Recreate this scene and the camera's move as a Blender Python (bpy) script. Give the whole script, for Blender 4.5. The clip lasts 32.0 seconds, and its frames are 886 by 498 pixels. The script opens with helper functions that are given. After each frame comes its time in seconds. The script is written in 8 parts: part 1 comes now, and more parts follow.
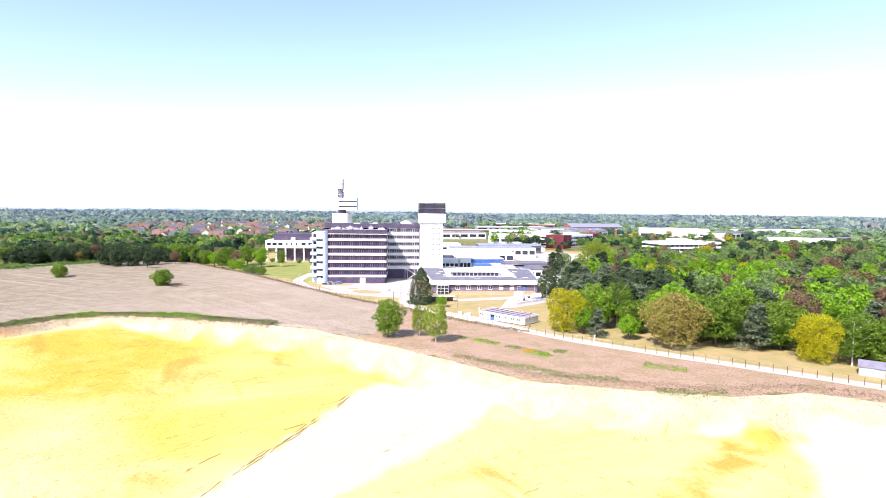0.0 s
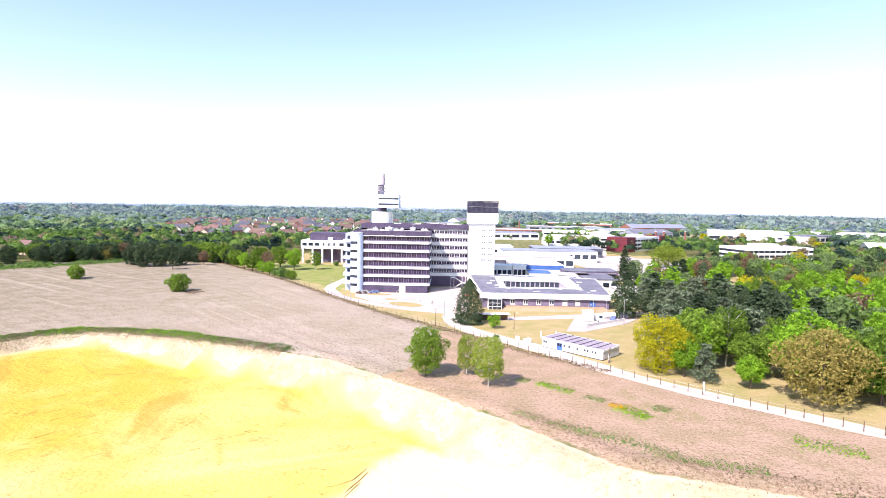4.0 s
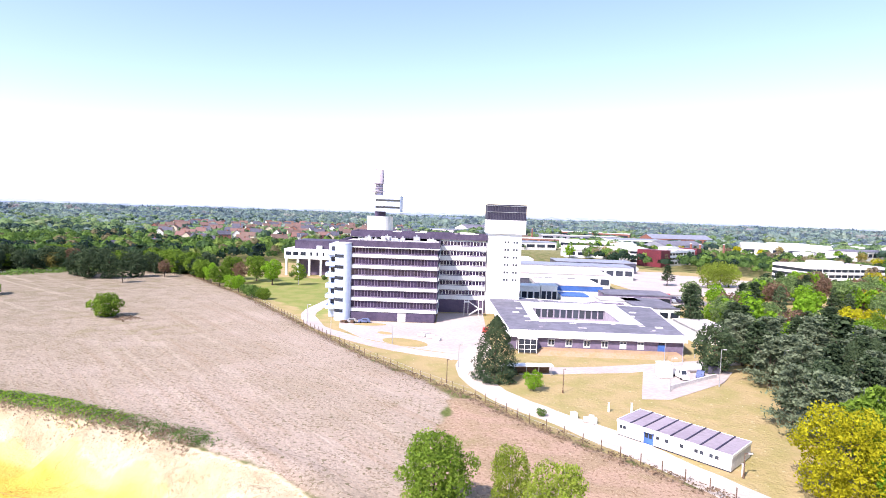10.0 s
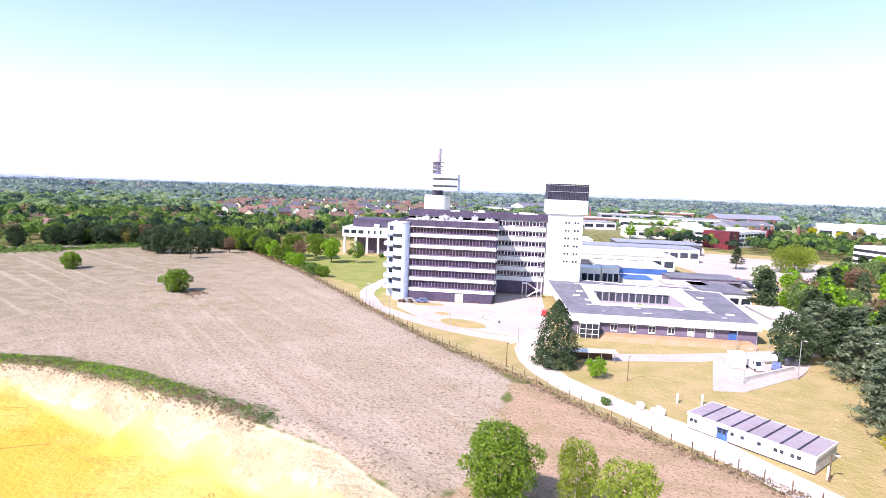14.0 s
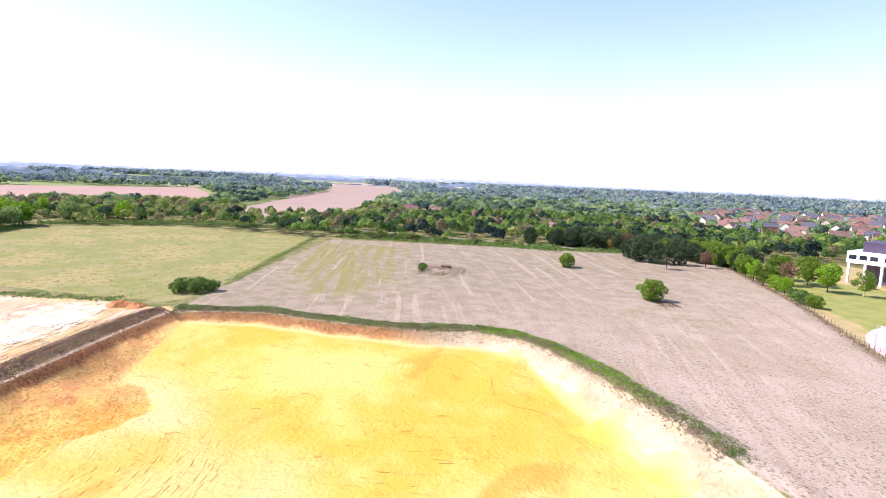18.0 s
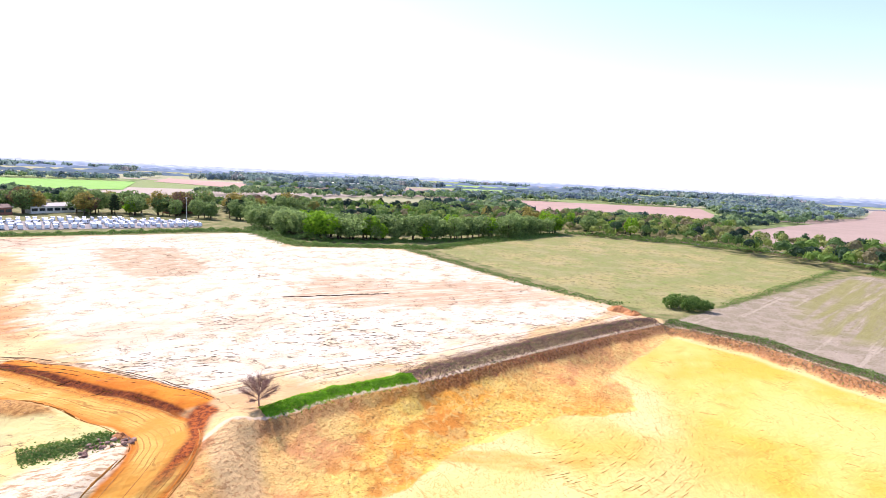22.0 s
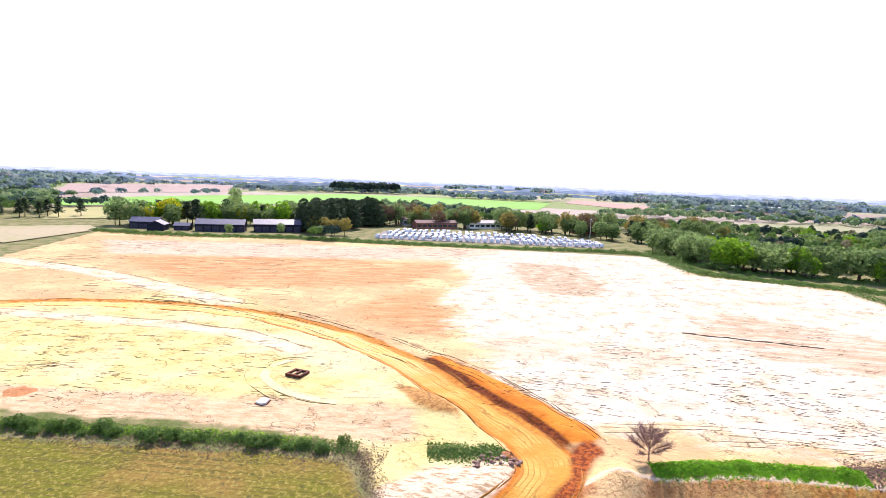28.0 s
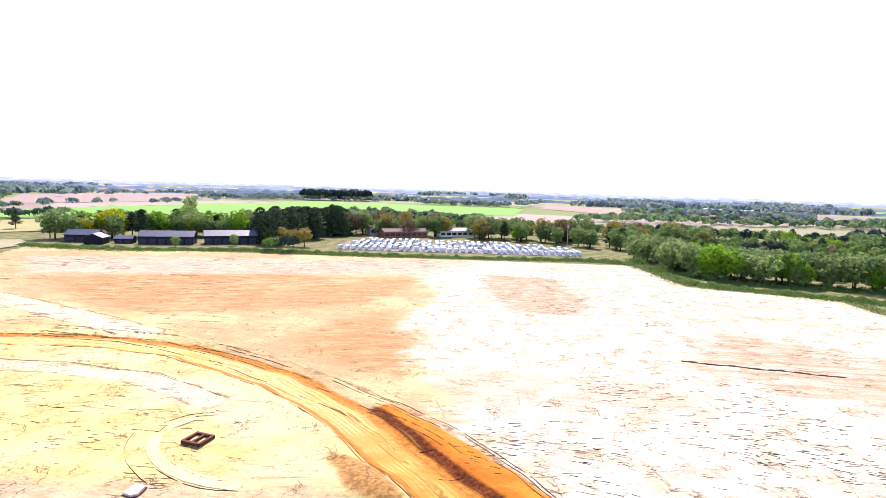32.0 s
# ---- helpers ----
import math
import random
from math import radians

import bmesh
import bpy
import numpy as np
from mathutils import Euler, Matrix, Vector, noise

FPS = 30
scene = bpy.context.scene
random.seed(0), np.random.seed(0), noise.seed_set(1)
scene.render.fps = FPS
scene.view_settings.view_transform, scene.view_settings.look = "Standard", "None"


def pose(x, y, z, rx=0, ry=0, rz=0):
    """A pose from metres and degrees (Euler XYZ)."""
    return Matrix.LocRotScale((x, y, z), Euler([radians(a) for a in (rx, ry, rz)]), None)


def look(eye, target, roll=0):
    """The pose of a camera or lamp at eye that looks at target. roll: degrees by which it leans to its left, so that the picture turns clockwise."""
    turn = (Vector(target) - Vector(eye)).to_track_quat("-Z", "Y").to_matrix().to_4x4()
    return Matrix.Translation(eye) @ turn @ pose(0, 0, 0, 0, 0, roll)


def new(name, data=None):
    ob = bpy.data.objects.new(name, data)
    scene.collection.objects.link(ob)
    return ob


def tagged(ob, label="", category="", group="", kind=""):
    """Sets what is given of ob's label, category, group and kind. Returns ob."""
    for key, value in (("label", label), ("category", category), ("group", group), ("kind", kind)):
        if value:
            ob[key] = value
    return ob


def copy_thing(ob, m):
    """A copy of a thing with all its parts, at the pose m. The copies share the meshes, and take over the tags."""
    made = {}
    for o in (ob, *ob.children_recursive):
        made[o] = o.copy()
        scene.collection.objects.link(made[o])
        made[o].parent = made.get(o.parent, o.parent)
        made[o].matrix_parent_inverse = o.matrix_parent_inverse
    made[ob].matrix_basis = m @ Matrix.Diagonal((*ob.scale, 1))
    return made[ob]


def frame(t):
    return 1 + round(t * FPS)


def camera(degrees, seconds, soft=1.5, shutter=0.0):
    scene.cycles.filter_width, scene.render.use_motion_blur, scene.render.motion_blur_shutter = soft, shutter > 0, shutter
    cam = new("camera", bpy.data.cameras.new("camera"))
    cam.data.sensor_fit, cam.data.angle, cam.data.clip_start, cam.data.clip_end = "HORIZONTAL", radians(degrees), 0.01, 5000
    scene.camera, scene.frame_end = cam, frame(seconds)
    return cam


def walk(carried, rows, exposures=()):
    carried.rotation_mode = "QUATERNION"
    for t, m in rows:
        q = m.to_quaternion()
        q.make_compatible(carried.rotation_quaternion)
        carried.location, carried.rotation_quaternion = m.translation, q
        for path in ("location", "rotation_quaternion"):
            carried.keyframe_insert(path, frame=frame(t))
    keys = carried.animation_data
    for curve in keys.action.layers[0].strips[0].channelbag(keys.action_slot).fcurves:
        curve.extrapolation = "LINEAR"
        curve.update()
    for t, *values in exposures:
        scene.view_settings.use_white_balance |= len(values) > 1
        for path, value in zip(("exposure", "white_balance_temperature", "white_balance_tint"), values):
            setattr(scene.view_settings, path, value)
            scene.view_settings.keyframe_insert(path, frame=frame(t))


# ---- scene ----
# ---- camera and its walk ----
cam = camera(76.19, 32.0, 0.8)
PATH = [
    (0.0, pose(-0.77, -60.12, 39.38, 85.81, -0.60, -4.30)),
    (0.5, pose(-0.34, -55.72, 39.43, 85.74, -0.56, -2.72)),
    (1.0, pose(0.10, -51.23, 39.52, 85.71, -0.70, -1.40)),
    (1.5, pose(0.27, -46.47, 39.60, 85.67, -0.76, -0.85)),
    (2.0, pose(0.41, -41.44, 39.59, 85.64, -0.81, -0.36)),
    (2.5, pose(0.63, -36.26, 39.53, 85.62, -0.90, 0.03)),
    (3.0, pose(0.60, -30.86, 39.51, 85.62, -0.99, 0.37)),
    (3.5, pose(0.45, -25.10, 39.65, 85.56, -1.06, 0.68)),
    (5.5, pose(-0.00, 0.00, 40.00, 85.42, -1.08, -0.00)),
    (6.0, pose(-0.27, 6.66, 40.07, 85.38, -1.21, -0.10)),
    (6.5, pose(-0.72, 13.68, 40.14, 85.38, -1.35, -0.11)),
    (7.0, pose(-1.15, 20.25, 40.23, 85.47, -1.58, -0.06)),
    (7.5, pose(-1.33, 26.40, 39.84, 85.74, -1.73, 0.03)),
    (8.0, pose(-1.36, 31.12, 39.31, 85.95, -1.88, 0.31)),
    (8.5, pose(-1.91, 34.70, 39.21, 86.01, -1.97, 0.45)),
    (9.0, pose(-2.27, 37.42, 39.20, 86.06, -2.05, 0.46)),
    (9.5, pose(-2.61, 39.74, 39.04, 86.08, -2.02, 0.78)),
    (10.0, pose(-2.95, 41.55, 38.84, 86.10, -1.98, 1.18)),
    (10.5, pose(-3.29, 42.77, 38.67, 85.41, -1.96, 1.76)),
    (11.0, pose(-3.43, 43.79, 38.69, 83.74, -2.07, 2.51)),
    (11.5, pose(-3.43, 44.74, 38.79, 83.67, -2.05, 3.27)),
    (12.0, pose(-3.26, 45.51, 38.73, 83.69, -2.07, 3.92)),
    (12.5, pose(-3.08, 45.88, 38.67, 83.74, -2.12, 4.39)),
    (13.0, pose(-3.50, 45.57, 38.86, 83.78, -2.21, 4.63)),
    (13.5, pose(-4.01, 44.94, 39.15, 83.72, -2.21, 5.03)),
    (15.5, pose(-6.17, 40.41, 40.36, 83.50, -2.15, 18.72)),
    (16.0, pose(-6.18, 39.97, 40.59, 83.47, -2.47, 24.37)),
    (16.5, pose(-5.91, 39.98, 40.94, 83.34, -2.49, 30.58)),
    (17.0, pose(-5.67, 40.10, 41.28, 83.10, -2.60, 37.45)),
    (17.5, pose(-5.59, 40.31, 41.49, 82.80, -2.25, 44.48)),
    (18.0, pose(-5.49, 40.48, 41.50, 82.63, -2.46, 52.33)),
    (18.5, pose(-5.29, 40.72, 41.37, 82.48, -2.48, 60.41)),
    (19.0, pose(-5.13, 40.98, 41.32, 82.35, -2.50, 68.13)),
    (19.5, pose(-5.03, 40.96, 41.38, 82.19, -2.60, 75.78)),
    (20.0, pose(-5.12, 40.68, 41.39, 82.06, -2.72, 82.92)),
    (20.5, pose(-5.12, 40.38, 41.15, 82.13, -2.84, 86.91)),
    (21.0, pose(-4.92, 40.30, 40.82, 82.44, -2.66, 88.74)),
    (21.5, pose(-4.71, 40.26, 40.65, 82.54, -2.62, 93.04)),
    (22.0, pose(-4.58, 40.36, 40.55, 82.51, -2.72, 100.37)),
    (22.5, pose(-4.65, 40.48, 40.50, 82.37, -2.75, 109.14)),
    (23.0, pose(-4.99, 40.54, 40.35, 82.21, -2.66, 120.03)),
    (23.5, pose(-5.36, 40.73, 40.22, 82.01, -2.70, 131.00)),
    (24.0, pose(-5.85, 40.99, 40.26, 82.07, -2.70, 136.11)),
    (24.5, pose(-6.22, 41.16, 40.29, 82.16, -2.67, 138.21)),
    (25.0, pose(-6.67, 41.02, 40.28, 82.28, -2.56, 139.62)),
    (25.5, pose(-7.32, 40.43, 40.37, 82.37, -2.53, 140.30)),
    (27.5, pose(-11.78, 36.12, 40.46, 82.81, -2.34, 140.11)),
    (28.0, pose(-13.46, 34.52, 40.44, 82.99, -2.23, 139.49)),
    (28.5, pose(-15.48, 32.72, 40.38, 83.14, -2.15, 138.99)),
    (29.0, pose(-17.69, 30.80, 40.26, 83.24, -2.06, 138.59)),
    (29.5, pose(-20.03, 28.72, 40.14, 83.39, -2.00, 138.16)),
    (30.0, pose(-22.55, 26.56, 40.06, 83.51, -1.95, 137.85)),
    (30.5, pose(-25.28, 24.41, 40.05, 83.60, -1.84, 137.56)),
    (31.0, pose(-28.12, 22.30, 40.02, 83.66, -1.77, 137.31)),
    (31.5, pose(-30.97, 20.21, 40.04, 83.71, -1.73, 137.12)),
    (32.0, pose(-33.97, 18.10, 40.10, 83.72, -1.69, 136.96)),
]
EXPOSURES = [(0.0, 0.98, 6490, 20), (3.0, 0.98, 6480, 20.5), (6.0, 0.93, 6440, 24), (13.0, 0.9, 6420, 24), (17.0, 0.9, 6480, 27), (25.0, 0.86, 6460, 26), (32.0, 0.93, 6500, 25)]
walk(cam, PATH, EXPOSURES)

# ---- world, sun ----
SUN_FROM = Vector((-0.62, -0.78, 0.0)).normalized()
SUN_EL = radians(46)
world = bpy.data.worlds.new("sky")
scene.world = world
world.use_nodes = True
_nt = world.node_tree
_sky = _nt.nodes.new("ShaderNodeTexSky")
_sky.sky_type = "NISHITA"
_sky.sun_disc = False
_sky.sun_elevation = SUN_EL
_sky.sun_rotation = math.atan2(SUN_FROM.x, SUN_FROM.y)
_sky.air_density = 1.0
_sky.dust_density = 0.4
_nt.links.new(_sky.outputs[0], _nt.nodes["Background"].inputs[0])
_nt.nodes["Background"].inputs[1].default_value = 0.15
sun = new("sun", bpy.data.lights.new("sun", "SUN"))
sun.data.energy = 4.8
sun.data.angle = radians(0.55)
sun.data.color = (1.0, 0.95, 0.87)
_sp = SUN_FROM * math.cos(SUN_EL) * 100 + Vector((0, 0, math.sin(SUN_EL) * 100))
sun.matrix_world = look(_sp, (0, 0, 0))


# ---- materials ----
class Nodes:
    """Short hand for building a node material."""

    def __init__(self, name):
        self.mat = bpy.data.materials.new(name)
        self.mat.use_nodes = True
        self.t = self.mat.node_tree
        self.bsdf = self.t.nodes["Principled BSDF"]
        self.pos = self.t.nodes.new("ShaderNodeNewGeometry").outputs["Position"]

    def put(self, sock, v):
        if hasattr(v, "is_linked"):
            self.t.links.new(v, sock)
        elif isinstance(v, tuple) and len(v) == 3 and sock.type == "RGBA":
            sock.default_value = (*v, 1)
        else:
            sock.default_value = v

    def m(self, op, a, b=0.0):
        n = self.t.nodes.new("ShaderNodeMath")
        n.operation = op
        self.put(n.inputs[0], a)
        self.put(n.inputs[1], b)
        return n.outputs[0]

    def mix(self, f, a, b):
        n = self.t.nodes.new("ShaderNodeMix")
        n.data_type = "RGBA"
        self.put(n.inputs[0], f)
        self.put(n.inputs[6], a)
        self.put(n.inputs[7], b)
        return n.outputs[2]

    def step(self, v, lo, hi):
        n = self.t.nodes.new("ShaderNodeMapRange")
        n.interpolation_type = "SMOOTHSTEP"
        self.put(n.inputs[0], v)
        n.inputs[1].default_value = lo
        n.inputs[2].default_value = hi
        return n.outputs[0]

    def vec(self, scale=(1, 1, 1), turn=0.0, src=None):
        n = self.t.nodes.new("ShaderNodeMapping")
        n.vector_type = "TEXTURE"
        self.put(n.inputs[0], src or self.pos)
        n.inputs[2].default_value = (0, 0, radians(turn))
        n.inputs[3].default_value = tuple(1 / max(k, 1e-4) for k in scale)
        return n.outputs[0]

    def noise(self, scale, detail=3.0, vec=None, rough=0.55, warp=0.0):
        n = self.t.nodes.new("ShaderNodeTexNoise")
        self.put(n.inputs["Vector"], vec or self.pos)
        n.inputs["Scale"].default_value = scale
        n.inputs["Detail"].default_value = detail
        n.inputs["Roughness"].default_value = rough
        n.inputs["Distortion"].default_value = warp
        return n.outputs[0]

    def attr(self, name):
        n = self.t.nodes.new("ShaderNodeAttribute")
        n.attribute_name = name
        return n.outputs["Fac"]

    def rand(self):
        return self.t.nodes.new("ShaderNodeObjectInfo").outputs["Random"]

    def island(self):
        return self.t.nodes.new("ShaderNodeNewGeometry").outputs["Random Per Island"]

    def bump(self, h, dist, strength=1.0):
        n = self.t.nodes.new("ShaderNodeBump")
        n.inputs["Strength"].default_value = strength
        n.inputs["Distance"].default_value = dist
        self.put(n.inputs["Height"], h)
        self.t.links.new(n.outputs[0], self.bsdf.inputs["Normal"])

    def done(self, col, rough=0.8, metal=0.0, spec=0.3):
        self.put(self.bsdf.inputs["Base Color"], col)
        self.put(self.bsdf.inputs["Roughness"], rough)
        self.bsdf.inputs["Metallic"].default_value = metal
        self.bsdf.inputs["Specular IOR Level"].default_value = spec
        return self.mat


def surface(name, a, b, fine=2.0, coarse=0.15, rough=0.8, metal=0.0, bump=0.0, vary=0.0, spec=0.3):
    """A weathered surface: two colours mixed by a coarse and a fine noise, with a little relief."""
    g = Nodes(name)
    n1, n2 = g.noise(fine, 4), g.noise(coarse, 3)
    f = g.step(g.m("ADD", g.m("MULTIPLY", n1, 0.5), g.m("MULTIPLY", n2, 0.5)), 0.36, 0.64)
    if vary:
        f = g.m("ADD", f, g.m("MULTIPLY", g.m("SUBTRACT", g.rand(), 0.5), vary))
    if bump:
        g.bump(n1, bump)
    return g.done(g.mix(f, a, b), rough, metal, spec)


def leaf_mat(name, a, b, thin=0.35):
    """Foliage: colour varies leaf by leaf, clump by clump and tree by tree; some light passes through."""
    g = Nodes(name)
    clump = g.step(g.noise(0.55, 3), 0.32, 0.68)
    f = g.m("ADD", g.m("ADD", g.m("MULTIPLY", g.island(), 0.45), g.m("MULTIPLY", g.rand(), 0.25)), g.m("MULTIPLY", clump, 0.3))
    col = g.mix(f, a, b)
    return leafy(g, col, thin)


def leafy(g, col, thin):
    """A leaf surface that lets a share of the light through."""
    g.done(col, 0.75, 0, 0.15)
    tr = g.t.nodes.new("ShaderNodeBsdfTranslucent")
    g.t.links.new(col, tr.inputs[0])
    mx = g.t.nodes.new("ShaderNodeMixShader")
    mx.inputs[0].default_value = thin
    g.t.links.new(g.bsdf.outputs[0], mx.inputs[1])
    g.t.links.new(tr.outputs[0], mx.inputs[2])
    g.t.links.new(mx.outputs[0], g.t.nodes["Material Output"].inputs[0])
    return g.mat


def wood_mat(name, hazing=0):
    """Joined woodland: every tree keeps one of several greens, every spray of leaves a shade of it. Levels 1 and 2 have
    distance haze painted into the greens.
    """
    g = Nodes(name)
    t = g.attr("tint")
    ramp = g.t.nodes.new("ShaderNodeValToRGB")
    g.t.links.new(t, ramp.inputs[0])
    els = ramp.color_ramp.elements
    cols = ((0.0, (0.02, 0.04, 0.04)), (0.2, (0.055, 0.11, 0.045)), (0.45, (0.14, 0.25, 0.055)), (0.7, (0.22, 0.36, 0.07)), (0.86, (0.33, 0.39, 0.10)), (1.0, (0.25, 0.19, 0.13)))
    if hazing == 1:
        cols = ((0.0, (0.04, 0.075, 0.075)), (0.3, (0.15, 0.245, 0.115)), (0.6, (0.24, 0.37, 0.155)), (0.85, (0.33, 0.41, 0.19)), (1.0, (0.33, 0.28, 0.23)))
    if hazing == 2:
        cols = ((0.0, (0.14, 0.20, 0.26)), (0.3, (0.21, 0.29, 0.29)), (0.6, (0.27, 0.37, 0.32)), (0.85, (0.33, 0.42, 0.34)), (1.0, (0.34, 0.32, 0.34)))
    els[0].position, els[0].color = cols[0][0], (*cols[0][1], 1)
    els[1].position, els[1].color = cols[-1][0], (*cols[-1][1], 1)
    for p, c in cols[1:-1]:
        e = els.new(p)
        e.color = (*c, 1)
    dark = g.mix((0.45, 0.4, 0.3)[hazing], ramp.outputs[0], (0.01, 0.022, 0.016))
    fine = g.step(g.noise(1.3 if hazing == 0 else 0.7, 4, None, 0.7), 0.36, 0.62)
    col = g.mix(g.m("ADD", g.m("MULTIPLY", g.island(), 0.5), g.m("MULTIPLY", fine, 0.45)), dark, ramp.outputs[0])
    return leafy(g, col, 0.4)


WHITE = surface("white_paint", (0.82, 0.82, 0.80), (0.70, 0.70, 0.69), 1.2, 0.2, 0.55)
CONC = surface("pale_concrete", (0.66, 0.64, 0.62), (0.50, 0.48, 0.47), 1.5, 0.2, 0.85, bump=0.02)
PANEL = surface("brown_panel", (0.10, 0.075, 0.125), (0.14, 0.105, 0.155), 1.0, 0.3, 0.6)
PANEL2 = surface("grey_mauve_panel", (0.20, 0.16, 0.235), (0.14, 0.115, 0.175), 1.2, 0.3, 0.6)
FASCIA = surface("dark_fascia", (0.055, 0.042, 0.08), (0.09, 0.07, 0.115), 1.0, 0.3, 0.6)
BLUEISH = surface("pale_blue_render", (0.62, 0.70, 0.84), (0.52, 0.61, 0.78), 0.8, 0.2, 0.6)
BLUE = surface("blue_cladding", (0.06, 0.15, 0.42), (0.045, 0.11, 0.33), 1.0, 0.2, 0.5)
MASTGREY = surface("mauve_grey_concrete", (0.42, 0.38, 0.44), (0.32, 0.28, 0.34), 1.5, 0.3, 0.85)
BLACK = surface("black_steel", (0.025, 0.022, 0.045), (0.05, 0.045, 0.08), 1.5, 0.4, 0.6)
FELT = surface("grey_roof_felt", (0.12, 0.12, 0.15), (0.19, 0.185, 0.23), 0.5, 0.09, 0.9, bump=0.02)
GRAVELROOF = surface("pale_gravel_roof", (0.58, 0.54, 0.54), (0.42, 0.39, 0.40), 2.5, 0.2, 0.95, bump=0.03)
SLATE = surface("dark_slate", (0.06, 0.06, 0.085), (0.10, 0.10, 0.13), 1.5, 0.3, 0.6)
BARNROOF = surface("blue_grey_sheet", (0.05, 0.055, 0.105), (0.085, 0.09, 0.15), 1.0, 0.2, 0.5)
METALROOF = surface("grey_metal_roof", (0.30, 0.30, 0.36), (0.38, 0.38, 0.43), 1.0, 0.2, 0.45, metal=0.4)
MAUVE = surface("mauve_grey_felt", (0.26, 0.22, 0.26), (0.32, 0.28, 0.32), 1.5, 0.25, 0.9)
REDBRICK = surface("dark_red_cladding", (0.16, 0.025, 0.035), (0.10, 0.02, 0.03), 1.0, 0.2, 0.6)
BRICK = surface("red_brick", (0.30, 0.13, 0.09), (0.22, 0.10, 0.08), 3.0, 0.3, 0.85, vary=0.6)
TILE = surface("clay_tile", (0.21, 0.115, 0.10), (0.15, 0.095, 0.085), 2.0, 0.3, 0.85, vary=0.8)
TIMBER = surface("weathered_timber", (0.18, 0.11, 0.07), (0.10, 0.06, 0.04), 3.0, 0.5, 0.85)
BLACKWOOD = surface("black_weatherboard", (0.007, 0.007, 0.02), (0.014, 0.014, 0.035), 2.0, 0.4, 0.75)
STEEL = surface("galvanised_steel", (0.55, 0.56, 0.58), (0.42, 0.43, 0.45), 4.0, 0.5, 0.45, metal=0.7)
RUST = surface("rust_brown_steel", (0.16, 0.04, 0.02), (0.08, 0.025, 0.015), 3.0, 0.6, 0.85)
RED = surface("red_paint", (0.55, 0.04, 0.04), (0.42, 0.04, 0.04), 3.0, 0.5, 0.5)
BARK = surface("bark", (0.12, 0.085, 0.06), (0.07, 0.05, 0.04), 5.0, 0.8, 0.95, bump=0.03)
BIRCH = surface("birch_bark", (0.62, 0.58, 0.54), (0.35, 0.31, 0.28), 4.0, 0.8, 0.9)
TWIG = surface("red_brown_twigs", (0.38, 0.25, 0.21), (0.27, 0.16, 0.14), 3.0, 0.6, 0.95)
CARVAN = surface("caravan_white", (0.80, 0.80, 0.82), (0.70, 0.71, 0.74), 1.0, 0.3, 0.4, vary=0.5)
RUBBER = surface("black_rubber", (0.02, 0.02, 0.02), (0.035, 0.035, 0.035), 6.0, 1.0, 0.9)
TARP = surface("blue_grey_tarpaulin", (0.16, 0.2, 0.36), (0.1, 0.13, 0.26), 2.0, 0.5, 0.6)
ASPHALT = surface("dark_asphalt", (0.16, 0.15, 0.15), (0.23, 0.21, 0.20), 1.5, 0.15, 0.95, bump=0.01)
ROADMAT = surface("pale_concrete_road", (0.57, 0.50, 0.43), (0.48, 0.41, 0.35), 1.2, 0.12, 0.95, bump=0.02)
YARDMAT = surface("pale_yard_concrete", (0.48, 0.415, 0.385), (0.39, 0.33, 0.305), 0.9, 0.06, 0.95, bump=0.02)

def glass_mat(name, tint):
    g = Nodes(name)
    return g.done(g.mix(g.rand(), tint, tuple(c * 2.2 for c in tint)), 0.08, 0, 0.6)

GLASS = glass_mat("dark_window_glass", (0.02, 0.025, 0.035))
GLASSB = glass_mat("mauve_window_glass", (0.022, 0.016, 0.036))

LEAF = leaf_mat("green_leaves", (0.025, 0.065, 0.008), (0.25, 0.39, 0.045), 0.4)
LEAF_GROVE = leaf_mat("grey_green_leaves", (0.05, 0.1, 0.04), (0.38, 0.52, 0.17), 0.5)
LEAF_BIRCH = leaf_mat("light_birch_leaves", (0.09, 0.13, 0.012), (0.44, 0.56, 0.08), 0.45)
LEAF_FRESH = leaf_mat("fresh_green_leaves", (0.05, 0.13, 0.008), (0.33, 0.58, 0.04), 0.45)
LEAF_YELLOW = leaf_mat("yellow_green_leaves", (0.17, 0.17, 0.006), (0.66, 0.62, 0.02), 0.45)
LEAF_OLIVE = leaf_mat("olive_brown_buds", (0.14, 0.11, 0.025), (0.46, 0.39, 0.11), 0.4)
LEAF_DARK = leaf_mat("dark_needles", (0.014, 0.03, 0.018), (0.085, 0.125, 0.055), 0.15)
LEAF_GREY = leaf_mat("grey_green_needles", (0.04, 0.065, 0.04), (0.24, 0.29, 0.17), 0.2)
LEAF_RUST = leaf_mat("copper_buds", (0.1, 0.06, 0.04), (0.25, 0.16, 0.1), 0.35)
LEAF_SCRUB = leaf_mat("scrub_leaves", (0.035, 0.095, 0.02), (0.2, 0.31, 0.07), 0.35)
LEAF_BRIGHT = leaf_mat("bright_grass", (0.04, 0.14, 0.008), (0.27, 0.58, 0.03))
LEAF_DRY = leaf_mat("dry_scrub", (0.09, 0.06, 0.04), (0.36, 0.26, 0.17))
LEAF_HEATHER = leaf_mat("mauve_brown_scrub", (0.09, 0.045, 0.04), (0.33, 0.21, 0.18))
GORSE = leaf_mat("gorse_flowers", (0.45, 0.26, 0.01), (0.60, 0.36, 0.02))
WOODS = wood_mat("woodland")
# paler and bluer leaf colours stand in for the haze of distance
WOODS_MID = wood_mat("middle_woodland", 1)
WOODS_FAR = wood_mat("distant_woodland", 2)


